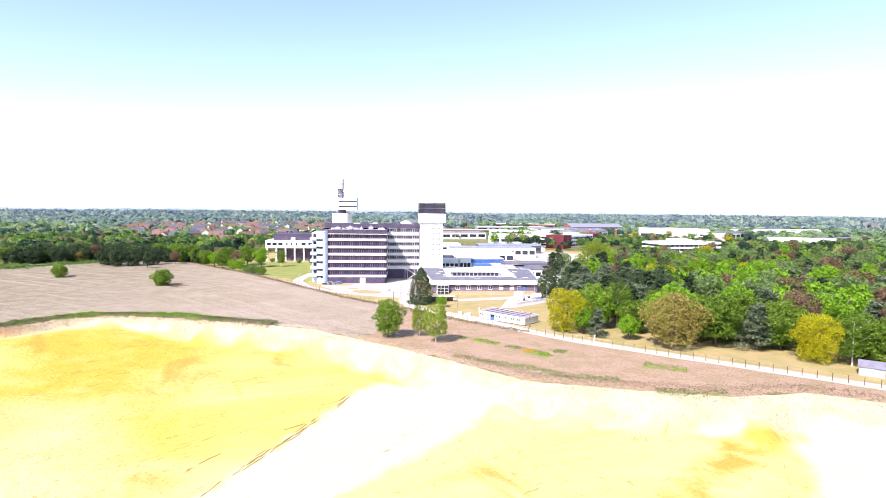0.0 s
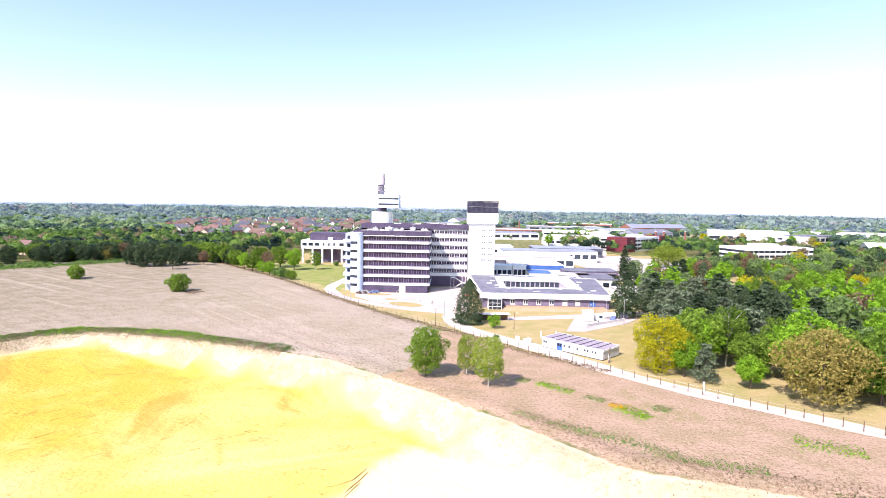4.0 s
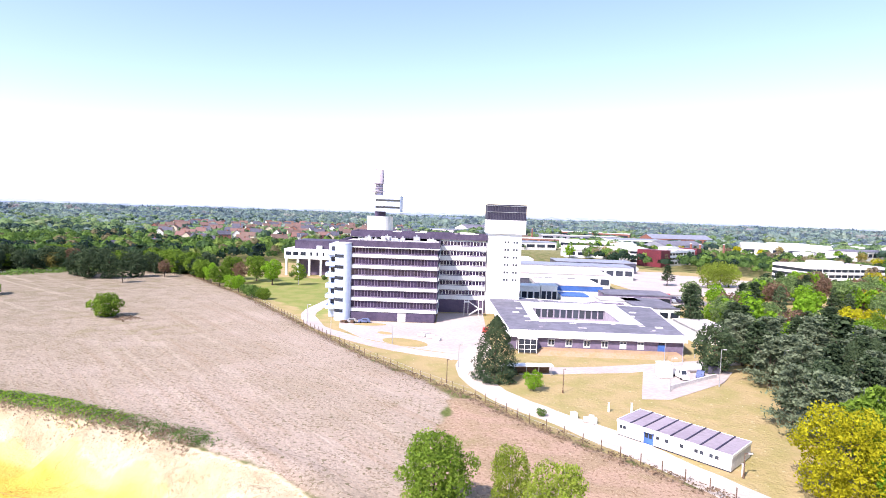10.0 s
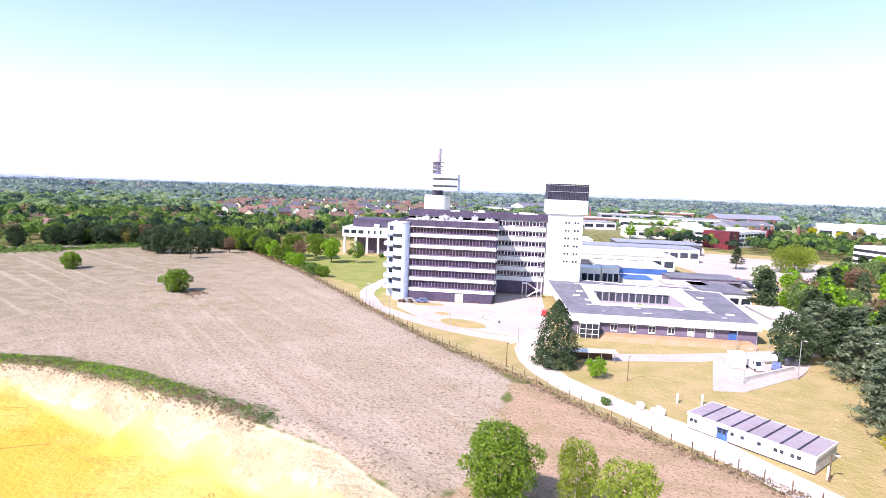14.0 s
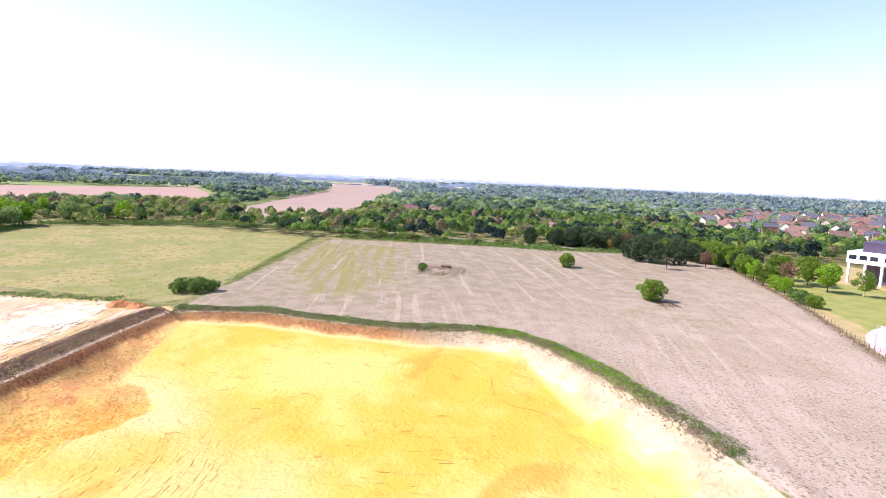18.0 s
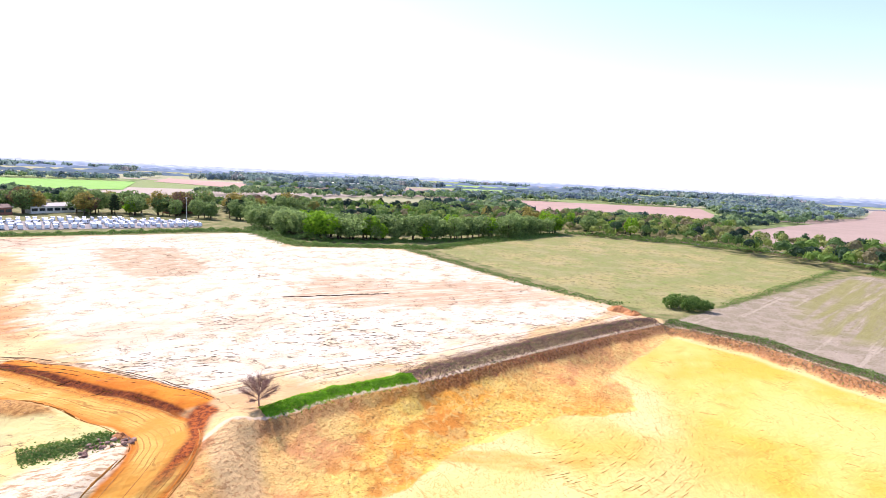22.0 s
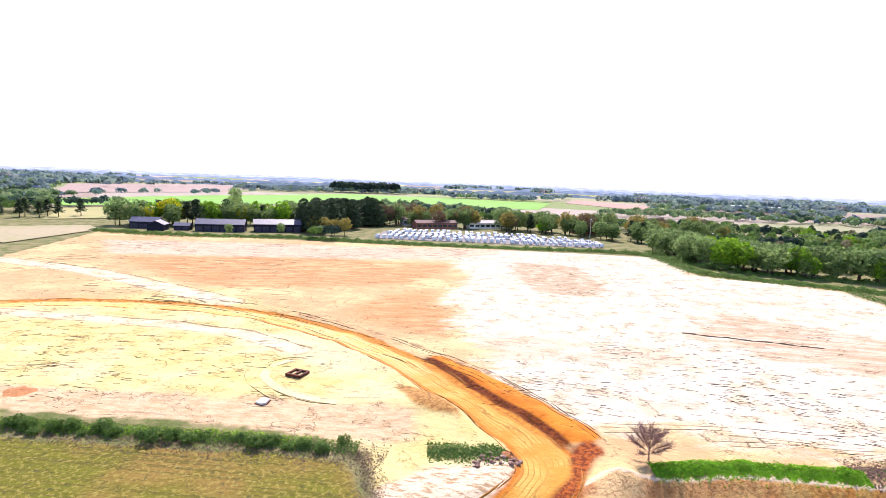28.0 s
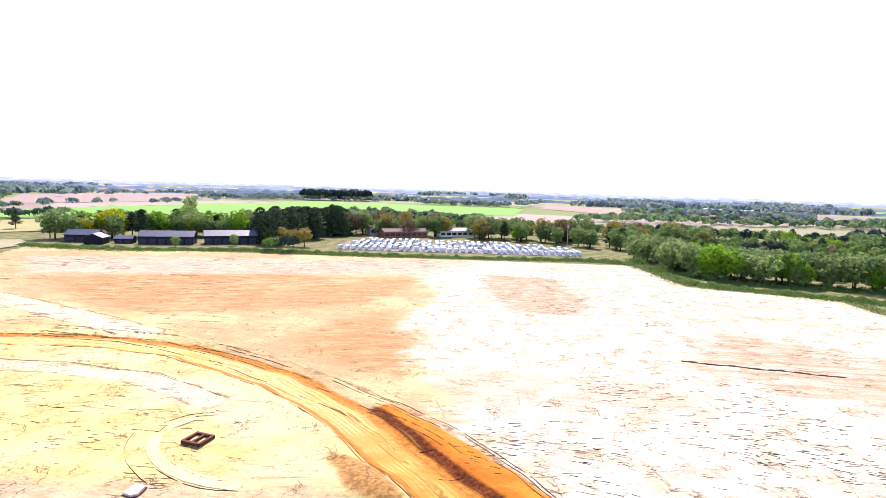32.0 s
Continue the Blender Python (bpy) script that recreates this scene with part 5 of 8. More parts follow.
hall(40, 395, 70, 22, 8, WHITE, METALROOF, "long white workshop with a grey roof", 12)
hall(70, 440, 56, 26, 7, SLATE, METALROOF, "dark hall with a metal roof", 8)
hall(5, 420, 46, 26, 9, WHITE, GRAVELROOF, "white hall with a flat roof", 8)

# prefabricated hut beside the road
hut = thing("site_hut", "long pale prefabricated hut with a mauve felt roof and dark battens", "hut", pose(28.2, 143.2, SZ, 0, 0, -45.3))
HL, HW = 19.8, 8.6
part("wall", Build().box(0, 0, 0.25, HL, HW, 2.75), CONC, hut, "off-white panelled walls")
part("plinth", Build().box(0.2, 0.15, 0, HL - 0.2, HW - 0.2, 0.25), BLACK, hut)
part("fascia", Build().ring([(-0.12, -0.12), (HL + 0.12, -0.12), (HL + 0.12, HW + 0.12), (-0.12, HW + 0.12)], [(0.02, 0.02), (HL - 0.02, 0.02), (HL - 0.02, HW - 0.02), (0.02, HW - 0.02)], 2.5, 2.95), WHITE, hut)
part("roof", Build().box(-0.1, -0.1, 2.75, HL + 0.1, HW + 0.1, 2.9), MAUVE, hut, "mauve-grey felt roof")
for i in range(7):
    part("batten", Build().box(2.4 + i * 2.46, -0.1, 2.9, 2.65 + i * 2.46, HW + 0.05, 3.02), BLACK, hut)
for x in (0.5, 1.2, 7.4, 9.0, 11.6, 14.0, 14.9, 16.4, 17.3):
    w = part("window", Build().box(x, -0.08, 1.5, x + 0.55, 0.05, 2.1), GLASS, hut)
    part("frame", Build().ring([(x - 0.06, 1.44), (x + 0.61, 1.44), (x + 0.61, 2.16), (x - 0.06, 2.16)], [(x, 1.5), (x + 0.55, 1.5), (x + 0.55, 2.1), (x, 2.1)], 0, 0.06), WHITE, w, at=Matrix(((1, 0, 0, 0), (0, 0, -1, -0.03), (0, 1, 0, 0), (0, 0, 0, 1))))
part("door", Build().box(5.2, -0.1, 0.25, 6.9, 0.05, 2.35), BLUE, hut, "blue double door with glazed panels")
part("door_glass", Build().box(5.4, -0.14, 1.3, 5.95, 0, 2.1).box(6.15, -0.14, 1.3, 6.7, 0, 2.1), GLASS, hut)
part("step", Build().box(5.0, -1.0, 0, 7.1, -0.1, 0.22), CONC, hut)
part("canopy", Build().box(5.0, -0.7, 2.45, 7.1, 0.0, 2.55), WHITE, hut)

# small shed at the far end of the road, and tan grass islands in the yard
shed = thing("garden_shed", "small pale shed with a grey felt gable roof under the trees", "shed", pose(113.0, 69.5, gz(113, 69.5) - 0.05, 0, 0, -40))
part("wall", Build().box(0, 0, 0, 5.2, 4.0, 2.3), CONC, shed)
part("roof", Build().gable(0, 0, 5.2, 4.0, 2.3, 3.5, 0.3, 0.15), FELT, shed, "grey felt roof")
part("gable_end", Build().add([(0, 0, 2.3), (0, 4, 2.3), (0, 2, 3.45), (5.2, 0, 2.3), (5.2, 4, 2.3), (5.2, 2, 3.45)], [(0, 2, 1), (3, 4, 5)]), CONC, shed)
part("door", Build().box(1.2, -0.06, 0.1, 3.6, 0.02, 2.0), WHITE, shed, "white double door")
GRASSISLE = surface("worn_tan_grass", (0.38, 0.28, 0.13), (0.30, 0.25, 0.10), 1.5, 0.2, 0.95, bump=0.03)
for cx, cy, rx, ry, tn in ((-16.5, 208.5, 7.6, 4.2, -28), (-30.5, 232.5, 5.4, 2.0, 8), (-24, 220, 2.6, 1.5, -30)):
    pts = [(cx + rx * math.cos(a) * math.cos(radians(tn)) - ry * math.sin(a) * math.sin(radians(tn)), cy + rx * math.cos(a) * math.sin(radians(tn)) + ry * math.sin(a) * math.cos(radians(tn))) for a in [k * math.pi / 14 for k in range(28)]]
    solid("grass_island", Build().prism(pts, SZ - 0.2, SZ + 0.11), GRASSISLE, "worn tan grass island in the concrete yard", "lawn", "structure")


# ---- trees ----
def dome(rng, n, lobes, low=-0.45, fuzz=0.16):
    """Points and outward directions over a set of lobes (x, y, z, r), none deep inside another."""
    lob = np.array(lobes, float)
    area = lob[:, 3] ** 2
    pick = rng.choice(len(lob), size=n * 3, p=area / area.sum())
    d = rng.normal(size=(n * 3, 3))
    d /= np.linalg.norm(d, axis=1, keepdims=True)
    d[:, 2] = np.maximum(d[:, 2], low)
    r = lob[pick, 3] * (1 + fuzz * rng.normal(size=n * 3))
    c = lob[pick, :3] + d * r[:, None] * np.array([1, 1, 0.85])
    gap = np.linalg.norm((c[:, None] - lob[None, :, :3]) / np.array([1, 1, 0.85]), axis=2) / lob[None, :, 3]
    ok = gap.min(1) > 0.74
    return c[ok][:n], (d + rng.normal(size=d.shape) * 0.8)[ok][:n]


def broad_crown(name, h, w, n, leaf, mat, seed, base=0.22, lobes=9):
    """Crown of a broadleaf tree: uneven lobes of small leaf sprays on a rough dome, with gaps between."""
    rng = np.random.default_rng(seed)
    n, leaf, lobes = 2 * n, leaf * 0.74, lobes * 2
    lb = [(0, 0, h * (0.5 + base * 0.3), w * 0.27)]
    mid, half = h * (0.5 + base * 0.5), h * (0.5 - base * 0.5)
    for i in range(lobes):
        a = i * 2.4 + rng.uniform(-0.5, 0.5)
        up = -0.92 + 1.86 * (i + 0.5) / lobes
        r = w * rng.uniform(0.10, 0.21)
        out = math.sqrt(max(0.05, 1 - min(0.98, abs(up)) ** 2.2))
        out = max(out, 0.7) * 0.85 if up < 0 else out
        reach = max(0.0, w * 0.5 * out * rng.uniform(0.82, 1.12) - r * 0.75)
        lb.append((reach * math.cos(a), reach * math.sin(a), mid + (half - r * 0.7) * up * rng.uniform(0.9, 1.06), r))
    c, nr = dome(rng, n, lb)
    return leaves_mesh(name, c, nr, leaf * rng.uniform(0.55, 1.5, len(c)), mat, rng)


def cone_crown(name, h, w, n, leaf, mat, seed, base=0.03, power=0.8):
    """Dense conical crown down to the ground, in drooping tufts."""
    rng = np.random.default_rng(seed)
    n, leaf = 2 * n, leaf * 0.74
    z = rng.uniform(0, 1, n) ** 1.35
    a = rng.uniform(0, 2 * math.pi, n)
    ripple = 1 + 0.13 * np.sin(a * 5 + z * 9) + 0.12 * np.sin(z * 34 + a * 3) + 0.08 * np.sin(a * 11 - z * 21)
    r = w * 0.5 * np.sin(np.clip((1 - z) ** power * 1.75, 0, 1.57)) * ripple * rng.uniform(0.78, 1.08, n)
    c = np.stack([r * np.cos(a), r * np.sin(a), h * (base + (1 - base) * z)], 1)
    nr = np.stack([np.cos(a), np.sin(a), 0.5 * np.ones(n)], 1) + rng.normal(size=(n, 3)) * 0.75
    return leaves_mesh(name, c, nr, leaf * rng.uniform(0.6, 1.4, n), mat, rng)


def pine_crown(name, h, w, n, leaf, mat, seed, base=0.25):
    """Flat plates of needles on irregular boughs."""
    rng = np.random.default_rng(seed)
    cs, ns = [], []
    n, leaf = 2 * n, leaf * 0.74
    k = 34
    for i in range(k):
        t = i / (k - 1)
        z = h * (base + (0.95 - base) * t)
        out = w * 0.5 * (1 - 0.75 * t) * rng.uniform(0.4, 0.95)
        a = i * 2.4 + rng.uniform(-0.5, 0.5)
        m = n // k
        pr = w * (0.17 - 0.07 * t) * rng.uniform(0.7, 1.25)
        d = rng.normal(size=(m, 3)) * np.array([pr, pr, pr * 0.26]) * 0.6
        cs.append(d + np.array([out * math.cos(a), out * math.sin(a), z]))
        ns.append(np.array([0, 0, 1.0]) + rng.normal(size=(m, 3)) * 0.6)
    c, nr = np.concatenate(cs), np.concatenate(ns)
    return leaves_mesh(name, c, nr, leaf * rng.uniform(0.6, 1.4, len(c)), mat, rng)


def trunk_mesh(name, h, r, seed, mat, limbs=5, base=0.25, spread=0.3):
    rng = random.Random(seed)
    b = Build()
    lean = (rng.uniform(-0.3, 0.3), rng.uniform(-0.3, 0.3))
    b.tube([(0, 0, -0.3), (lean[0] * 0.3, lean[1] * 0.3, h * 0.35), (lean[0], lean[1], h * 0.85)], [r * 1.25, r * 0.8, r * 0.2], 7)
    for i in range(limbs):
        a = i * 2.4 + rng.uniform(0, 0.8)
        z = h * (base + 0.08 * i)
        l = h * spread * rng.uniform(0.7, 1.1)
        b.tube([(0, 0, z), (l * 0.5 * math.cos(a), l * 0.5 * math.sin(a), z + l * 0.35), (l * math.cos(a), l * math.sin(a), z + l * 0.9)], [r * 0.45, r * 0.3, r * 0.1], 5)
    return b.mesh(name, mat)


TREES = {}


def kind_of_tree(key, label, h, crown, bark=BARK, r=0.25, base=0.25, limbs=5, name="tree"):
    """First tree of a kind, kept out of the way as the one that is copied."""
    TREES[key] = (label, h, crown, trunk_mesh("trunk", h, r, len(TREES) + 3, bark, limbs, base), name)


kind_of_tree("oak", "round green broadleaf tree in full leaf", 12, broad_crown("crown", 12, 10.5, 3200, 0.6, LEAF, 1, 0.04, 12))
kind_of_tree("edge", "round green broadleaf tree in full leaf", 12, broad_crown("crown", 12, 10.5, 6400, 0.4, LEAF, 71, 0.04, 15))
kind_of_tree("oak2", "spreading green broadleaf tree in full leaf", 13, broad_crown("crown", 13, 12, 2400, 0.72, LEAF, 2, 0.08, 12))
kind_of_tree("fresh", "fresh bright green spring tree", 11, broad_crown("crown", 11, 8, 2000, 0.6, LEAF_FRESH, 3, 0.12))
kind_of_tree("yellow", "large yellow-green maple in spring leaf", 14, broad_crown("crown", 14, 13, 6000, 0.42, LEAF_YELLOW, 4, -0.08, 13))
kind_of_tree("olive", "large olive-brown oak coming into bud", 16, broad_crown("crown", 16, 17, 4200, 0.6, LEAF_OLIVE, 5, 0.02, 16))
kind_of_tree("rust", "copper-brown tree in bud", 12, broad_crown("crown", 12, 9, 1500, 0.55, LEAF_RUST, 6))
kind_of_tree("birch", "slim birch with a pale trunk and light leaves", 12, broad_crown("crown", 12, 7, 2600, 0.38, LEAF, 7, 0.12, 9), BIRCH, 0.16, 0.35)
kind_of_tree("birchy", "light green birch in spring leaf", 11.5, broad_crown("crown", 11.5, 8.4, 4200, 0.34, LEAF_BIRCH, 72, 0.05, 13), BIRCH, 0.14, 0.2)
kind_of_tree("spring", "olive-green tree in spring leaf", 14, broad_crown("crown", 14, 12, 2600, 0.55, LEAF_BIRCH, 73, -0.05, 13))
kind_of_tree("pine", "dark green pine with layered boughs", 14, pine_crown("crown", 14, 9, 1800, 0.75, LEAF_DARK, 8), BARK, 0.28, 0.3)
kind_of_tree("greypine", "grey-green cedar with layered boughs", 13, pine_crown("crown", 13, 11, 2200, 0.75, LEAF_GREY, 9, 0.12), BARK, 0.3, 0.2)
kind_of_tree("cypress", "dense dark green conical conifer", 15.5, cone_crown("crown", 15.5, 9, 6000, 0.46, LEAF_DARK, 10), BARK, 0.3, 0.1, 3)
kind_of_tree("darkround", "dense dark evergreen tree", 13, broad_crown("crown", 13, 11, 2600, 0.65, LEAF_DARK, 11, -0.1, 10))
kind_of_tree("bush", "round green field bush on rough ground", 7, broad_crown("crown", 7, 8.0, 2600, 0.5, LEAF, 12, -0.1, 12), BARK, 0.15, 0.1, 4, "bush")
kind_of_tree("shrub", "low dark green shrub", 3.2, broad_crown("crown", 3.2, 4.2, 700, 0.4, LEAF_SCRUB, 13, 0.0, 7), BARK, 0.08, 0.1, 3, "shrub")
kind_of_tree("willow", "small pale green willow", 5, broad_crown("crown", 5, 5, 1200, 0.35, LEAF_FRESH, 14, 0.02, 7), BARK, 0.1, 0.1, 4)
for key, label, h, mesh in (
    ("oak_f", "green broadleaf tree with a visible trunk", 14, broad_crown("crown", 14, 11, 760, 1.05, LEAF_GROVE, 61, 0.12)),
    ("oak2_f", "spreading green broadleaf tree", 14, broad_crown("crown", 14, 13, 760, 1.15, LEAF_GROVE, 62, 0.1, 11)),
    ("fresh_f", "fresh green spring tree in leaf", 12, broad_crown("crown", 12, 9, 550, 1.1, LEAF_FRESH, 63, 0.15)),
    ("yellow_f", "yellow-green spring tree in leaf", 12, broad_crown("crown", 12, 11, 550, 1.2, LEAF_YELLOW, 64, 0.12)),
    ("olive_f", "olive-brown tree in bud", 13, broad_crown("crown", 13, 11, 550, 1.1, LEAF_OLIVE, 65, 0.2)),
    ("rust_f", "copper-brown tree in bud", 13, broad_crown("crown", 13, 11, 500, 1.05, LEAF_RUST, 66, 0.2)),
    ("dark_f", "tall dark conical conifer tree", 18, cone_crown("crown", 18, 8, 620, 1.3, LEAF_DARK, 67, 0.1, 0.55)),
    ("pine_f", "dark pine with layered boughs", 15, pine_crown("crown", 15, 9, 480, 1.4, LEAF_DARK, 68)),
):
    kind_of_tree(key, label, h, mesh, BARK, 0.3, 0.25, 4)


BATCH = {}


def plant(key, x, y, h=None, w=1.0, label="", turn=None, single=False):
    """One tree of a kind at x, y, with its foot on the ground, h metres high."""
    base_label, h0, crown, trunk, name = TREES[key]
    s = (h or h0) / h0
    turn = (x * 37 + y * 53) % 360 if turn is None else turn
    far = key.endswith("_f")
    m4 = Matrix.LocRotScale((x, y, gz(x, y) - 0.05), Euler((0, 0, radians(turn))), (s * w, s * w, s))
    if far and not single:
        BATCH.setdefault(key, []).append(m4)
        return None
    t = thing(name, label or base_label, name, Matrix.LocRotScale((x, y, gz(x, y) - 0.05), Euler((0, 0, radians(turn))), (s * w, s * w, s)), "trees of one wood" if name == "tree" else "")
    part("trunk", trunk, None, t)
    part("crown", crown, None, t)
    return t


# three trees at the quarry edge
plant("edge", -4.2, 110, 11.6, 0.95, "round leafy green tree at the quarry edge")
plant("birchy", 5.2, 111, 9.8, 0.78, "slim light green tree at the quarry edge")
plant("birchy", 9.8, 103, 11.6, 0.95, "bushy light green birch at the quarry edge", 120)
# by the road and the low building
plant("cypress", 8.0, 174, 15.6, 1.0, "tall dense conical conifer beside the road")
plant("willow", 16.2, 167, 4.8)
plant("shrub", 15.5, 151, 1.6, 1.0)
plant("darkround", 66.5, 189, 13.5, 1.0, "dense dark evergreen beside the equipment pad")
plant("pine", 83, 245, 17, 0.9)
plant("pine", 124, 376, 13, 1.0)
for x, y, h in ((146, 372, 15), (155, 376, 16.5), (162, 380, 14.5)):
    plant("spring", x, y, h, 1.0, "olive-yellow spring tree beside the estate road")
for i in range(9):
    plant("cypress", 93 + 6 * i, 176 + 1.2 * i, 12.5 + 0.8 * (i % 3), 0.95, "dense dark conifer in a clipped row", i * 77)
plant("fresh", 40, 234, 4.2, 1.1, "small green tree in the court")
plant("shrub", 46, 230, 2.6)
# wood beside the hut
plant("yellow", 54, 120.5, 15, 1.0)
plant("fresh", 58.5, 116.5, 9.5, 1.0)
plant("greypine", 61.5, 112.5, 9.5, 0.8)
plant("fresh", 66, 124, 13, 1.0)
plant("fresh", 70, 108, 8.0, 1.05, "small bright lime-green tree on the verge")
plant("olive", 79.5, 98, 16.5, 1.0)
plant("oak2", 93, 99, 16, 1.0)
plant("oak", 90, 108, 15, 1.0)
plant("fresh", 82, 112, 14, 1.0)
plant("greypine", 103, 95, 14, 1.0)
plant("yellow", 111, 81, 14, 0.9)
plant("birch", 117.5, 77, 14, 1.1)
plant("oak", 124, 72, 14, 1.0)
plant("oak2", 102, 106, 16)
_r = random.Random(8)
WOOD_R = [(60, 128), (75, 116), (98, 104), (125, 80), (175, 70), (210, 150), (190, 215), (100, 222), (74, 205), (72, 175), (64, 150)]
_spots = []
for _ in range(4000):
    x, y = _r.uniform(55, 212), _r.uniform(65, 225)
    if poly_dist(np.array([x]), np.array([y]), WOOD_R)[0] < 0.5 or any((x - a) ** 2 + (y - b) ** 2 < 52 for a, b in _spots):
        continue
    _spots.append((x, y))
for x, y in _spots:
    pines = x < 118 and y > 132
    key = _r.choice(["greypine", "greypine", "pine", "darkround", "greypine"] if pines else ["oak", "fresh", "fresh", "greypine", "oak2", "birch", "oak", "fresh", "rust"])
    deep = poly_dist(np.array([x]), np.array([y]), WOOD_R)[0] > 22 and (x > 100 or y > 185)
    h = _r.uniform(10, 16) if pines else _r.uniform(11, 17) * (0.75 if key == "olive" else 1)
    if deep:
        key = {"greypine": "pine_f", "pine": "pine_f", "darkround": "dark_f", "oak": "oak_f", "oak2": "oak2_f", "fresh": "fresh_f", "birch": "fresh_f", "rust": "rust_f", "olive": "olive_f"}[key]
    plant(key, x, y, h)
# field bushes and trees along the fence
plant("bush", -183, 256, 7.2, 1.0, "round green bush alone in the stubble field")
plant("bush", -117, 224, 8.2, 0.95, "round green bush alone in the stubble field", 70)
plant("pine", -157, 301, 11, 0.85)
for key, x, y, h in (("darkround", -247, 322, 12), ("darkround", -238, 325, 13), ("darkround", -226, 330, 12), ("darkround", -190, 318, 13), ("darkround", -180, 312, 15), ("darkround", -171, 314, 13), ("rust", -208, 342, 12), ("olive", -217, 340, 10), ("darkround", -162, 322, 12), ("oak", -150, 340, 12), ("rust", -150, 326, 9), ("darkround", -257, 308, 12)):
    plant(key, x, y, h)
_rb = random.Random(17)
for i in range(64):
    k = i / 63
    x, y = -262 + 128 * k + _rb.uniform(-5, 5), 318 + 18 * math.sin(k * 3.1) + 10 * k + _rb.uniform(2, 22)
    plant(_rb.choice(["darkround", "darkround", "oak", "darkround", "darkround", "oak2", "pine", "darkround"]), x, y, _rb.uniform(9, 14), _rb.uniform(0.95, 1.2))
for key, x, y, h in (("oak", -128, 322, 11), ("fresh", -120, 312, 10), ("oak2", -112, 303, 10), ("willow", -104, 296, 7), ("fresh", -97, 287, 8), ("rust", -108, 318, 11), ("shrub", -91, 281, 5), ("shrub", -86, 276, 5.5), ("oak", -118, 332, 13),
                     ("bush", -82, 275, 5), ("oak2", -104, 330, 14), ("fresh", -92, 318, 13), ("oak", -138, 334, 12), ("birch", -80, 322, 12), ("shrub", -92, 352, 3), ("shrub", -85, 350, 3.4), ("shrub", -72, 345, 3), ("shrub", -64, 346, 2.8), ("shrub", -57, 338, 2.4)):
    plant(key, x, y, h)


# ---- hedges and scrub ----
def hedge(name, line, width, height, per_m, leaf, mat, label, seed, wobble=0.5):
    """Scrub along a line: many leaf sprays heaped unevenly over the ground."""
    rng = np.random.default_rng(seed)
    cs, ns = [], []
    for (ax, ay), (bx, by) in zip(line, line[1:]):
        L = math.hypot(bx - ax, by - ay)
        n = int(L * per_m * 1.6)
        t = rng.uniform(0, 1, n)
        u = rng.normal(size=n) * 0.42
        px, py = ax + (bx - ax) * t, ay + (by - ay) * t
        lump = 0.55 + 0.45 * np.sin(px * 0.9 + 1.3 * np.sin(py * 0.7)) * np.sin(py * 0.8 + 0.5 * px) + wobble * 0.3 * np.sin(px * 0.21 + py * 0.17)
        top = height * np.clip(lump, 0.12, 1.3) * np.clip(1 - u * u, 0.1, 1)
        nx_, ny_ = -(by - ay) / L, (bx - ax) / L
        x, y = px + nx_ * u * width, py + ny_ * u * width
        z = land_z(x, y) + top * rng.uniform(0.25, 1.0, n)
        cs.append(np.stack([x, y, z], 1))
        ns.append(np.stack([nx_ * u * 2, ny_ * u * 2, np.ones(n)], 1) + rng.normal(size=(n, 3)) * 0.6)
    c, nr = np.concatenate(cs), np.concatenate(ns)
    me = leaves_mesh(name, c, nr, leaf * 0.8 * rng.uniform(0.5, 1.5, len(c)), mat, rng)
    return tagged(new(name, me), label, "hedge", kind="stuff")


RIM_HEDGE = shift(RIM_N, 2.6)
hedge("hedge", RIM_HEDGE[:6], 3.8, 0.9, 80, 0.36, LEAF_SCRUB, "low green scrub along the quarry rim", 20, 1.2)
hedge("hedge", RIM_HEDGE[5:] + [(-42, 128)], 3.4, 0.8, 60, 0.32, LEAF_SCRUB, "patchy green scrub along the quarry rim", 19, 2.0)
hedge("hedge", RIM_HEDGE[4:9], 3.2, 0.9, 46, 0.34, LEAF_FRESH, "fresh green brambles along the quarry rim", 45, 2.6)
hedge("scrub", shift(RIM_N, 1.0), 4.0, 0.8, 36, 0.4, LEAF_DRY, "dry brown scrub along the quarry rim", 21)
hedge("scrub", shift(RIM_E[4:9], 1.5), 4.0, 0.4, 8, 0.3, LEAF_DRY, "dry grass along the sandy rim", 22)
hedge("scrub", shift(RIM_E[3:9], 4.5), 4.5, 0.35, 14, 0.34, LEAF_DRY, "low dry scrub near the sandy rim", 23)
_W = RIM_W[1:6]
hedge("tall_grass", shift(_W, 2.4), 2.3, 1.5, 300, 0.3, LEAF_BRIGHT, "bright green tall grass above the quarry", 24, 1.0)
hedge("hedge", shift(RIM_W[5:] + [(-177, 77)], 3.6), 4.5, 1.0, 12, 0.4, LEAF_SCRUB, "scrub along the quarry rim", 25, 2.4)
hedge("scrub", shift(RIM_W[5:] + [(-177, 77)], 3.9), 5.0, 0.9, 200, 0.28, LEAF_HEATHER, "mauve-brown scrub on the quarry rim", 26, 2.5)
hedge("hedge", [(-452, 57), (-436, 147), (-378, 213), (-313, 252), (-267, 281), (-228, 304)], 9, 3.6, 36, 0.95, LEAF_SCRUB, "dark hedge beyond the fields", 27)
hedge("hedge", [(-448, 62), (-431, 147), (-374, 208), (-309, 246), (-262, 276)], 4, 1.6, 14, 0.7, LEAF_DRY, "dry hedge bottom beyond the fields", 28)
hedge("hedge", [(-300, -32), (-262, 1), (-221, 38), (-196, 68)], 4.5, 1.4, 14, 0.6, LEAF_SCRUB, "patchy scrub between grass and sand", 29, 1.0)
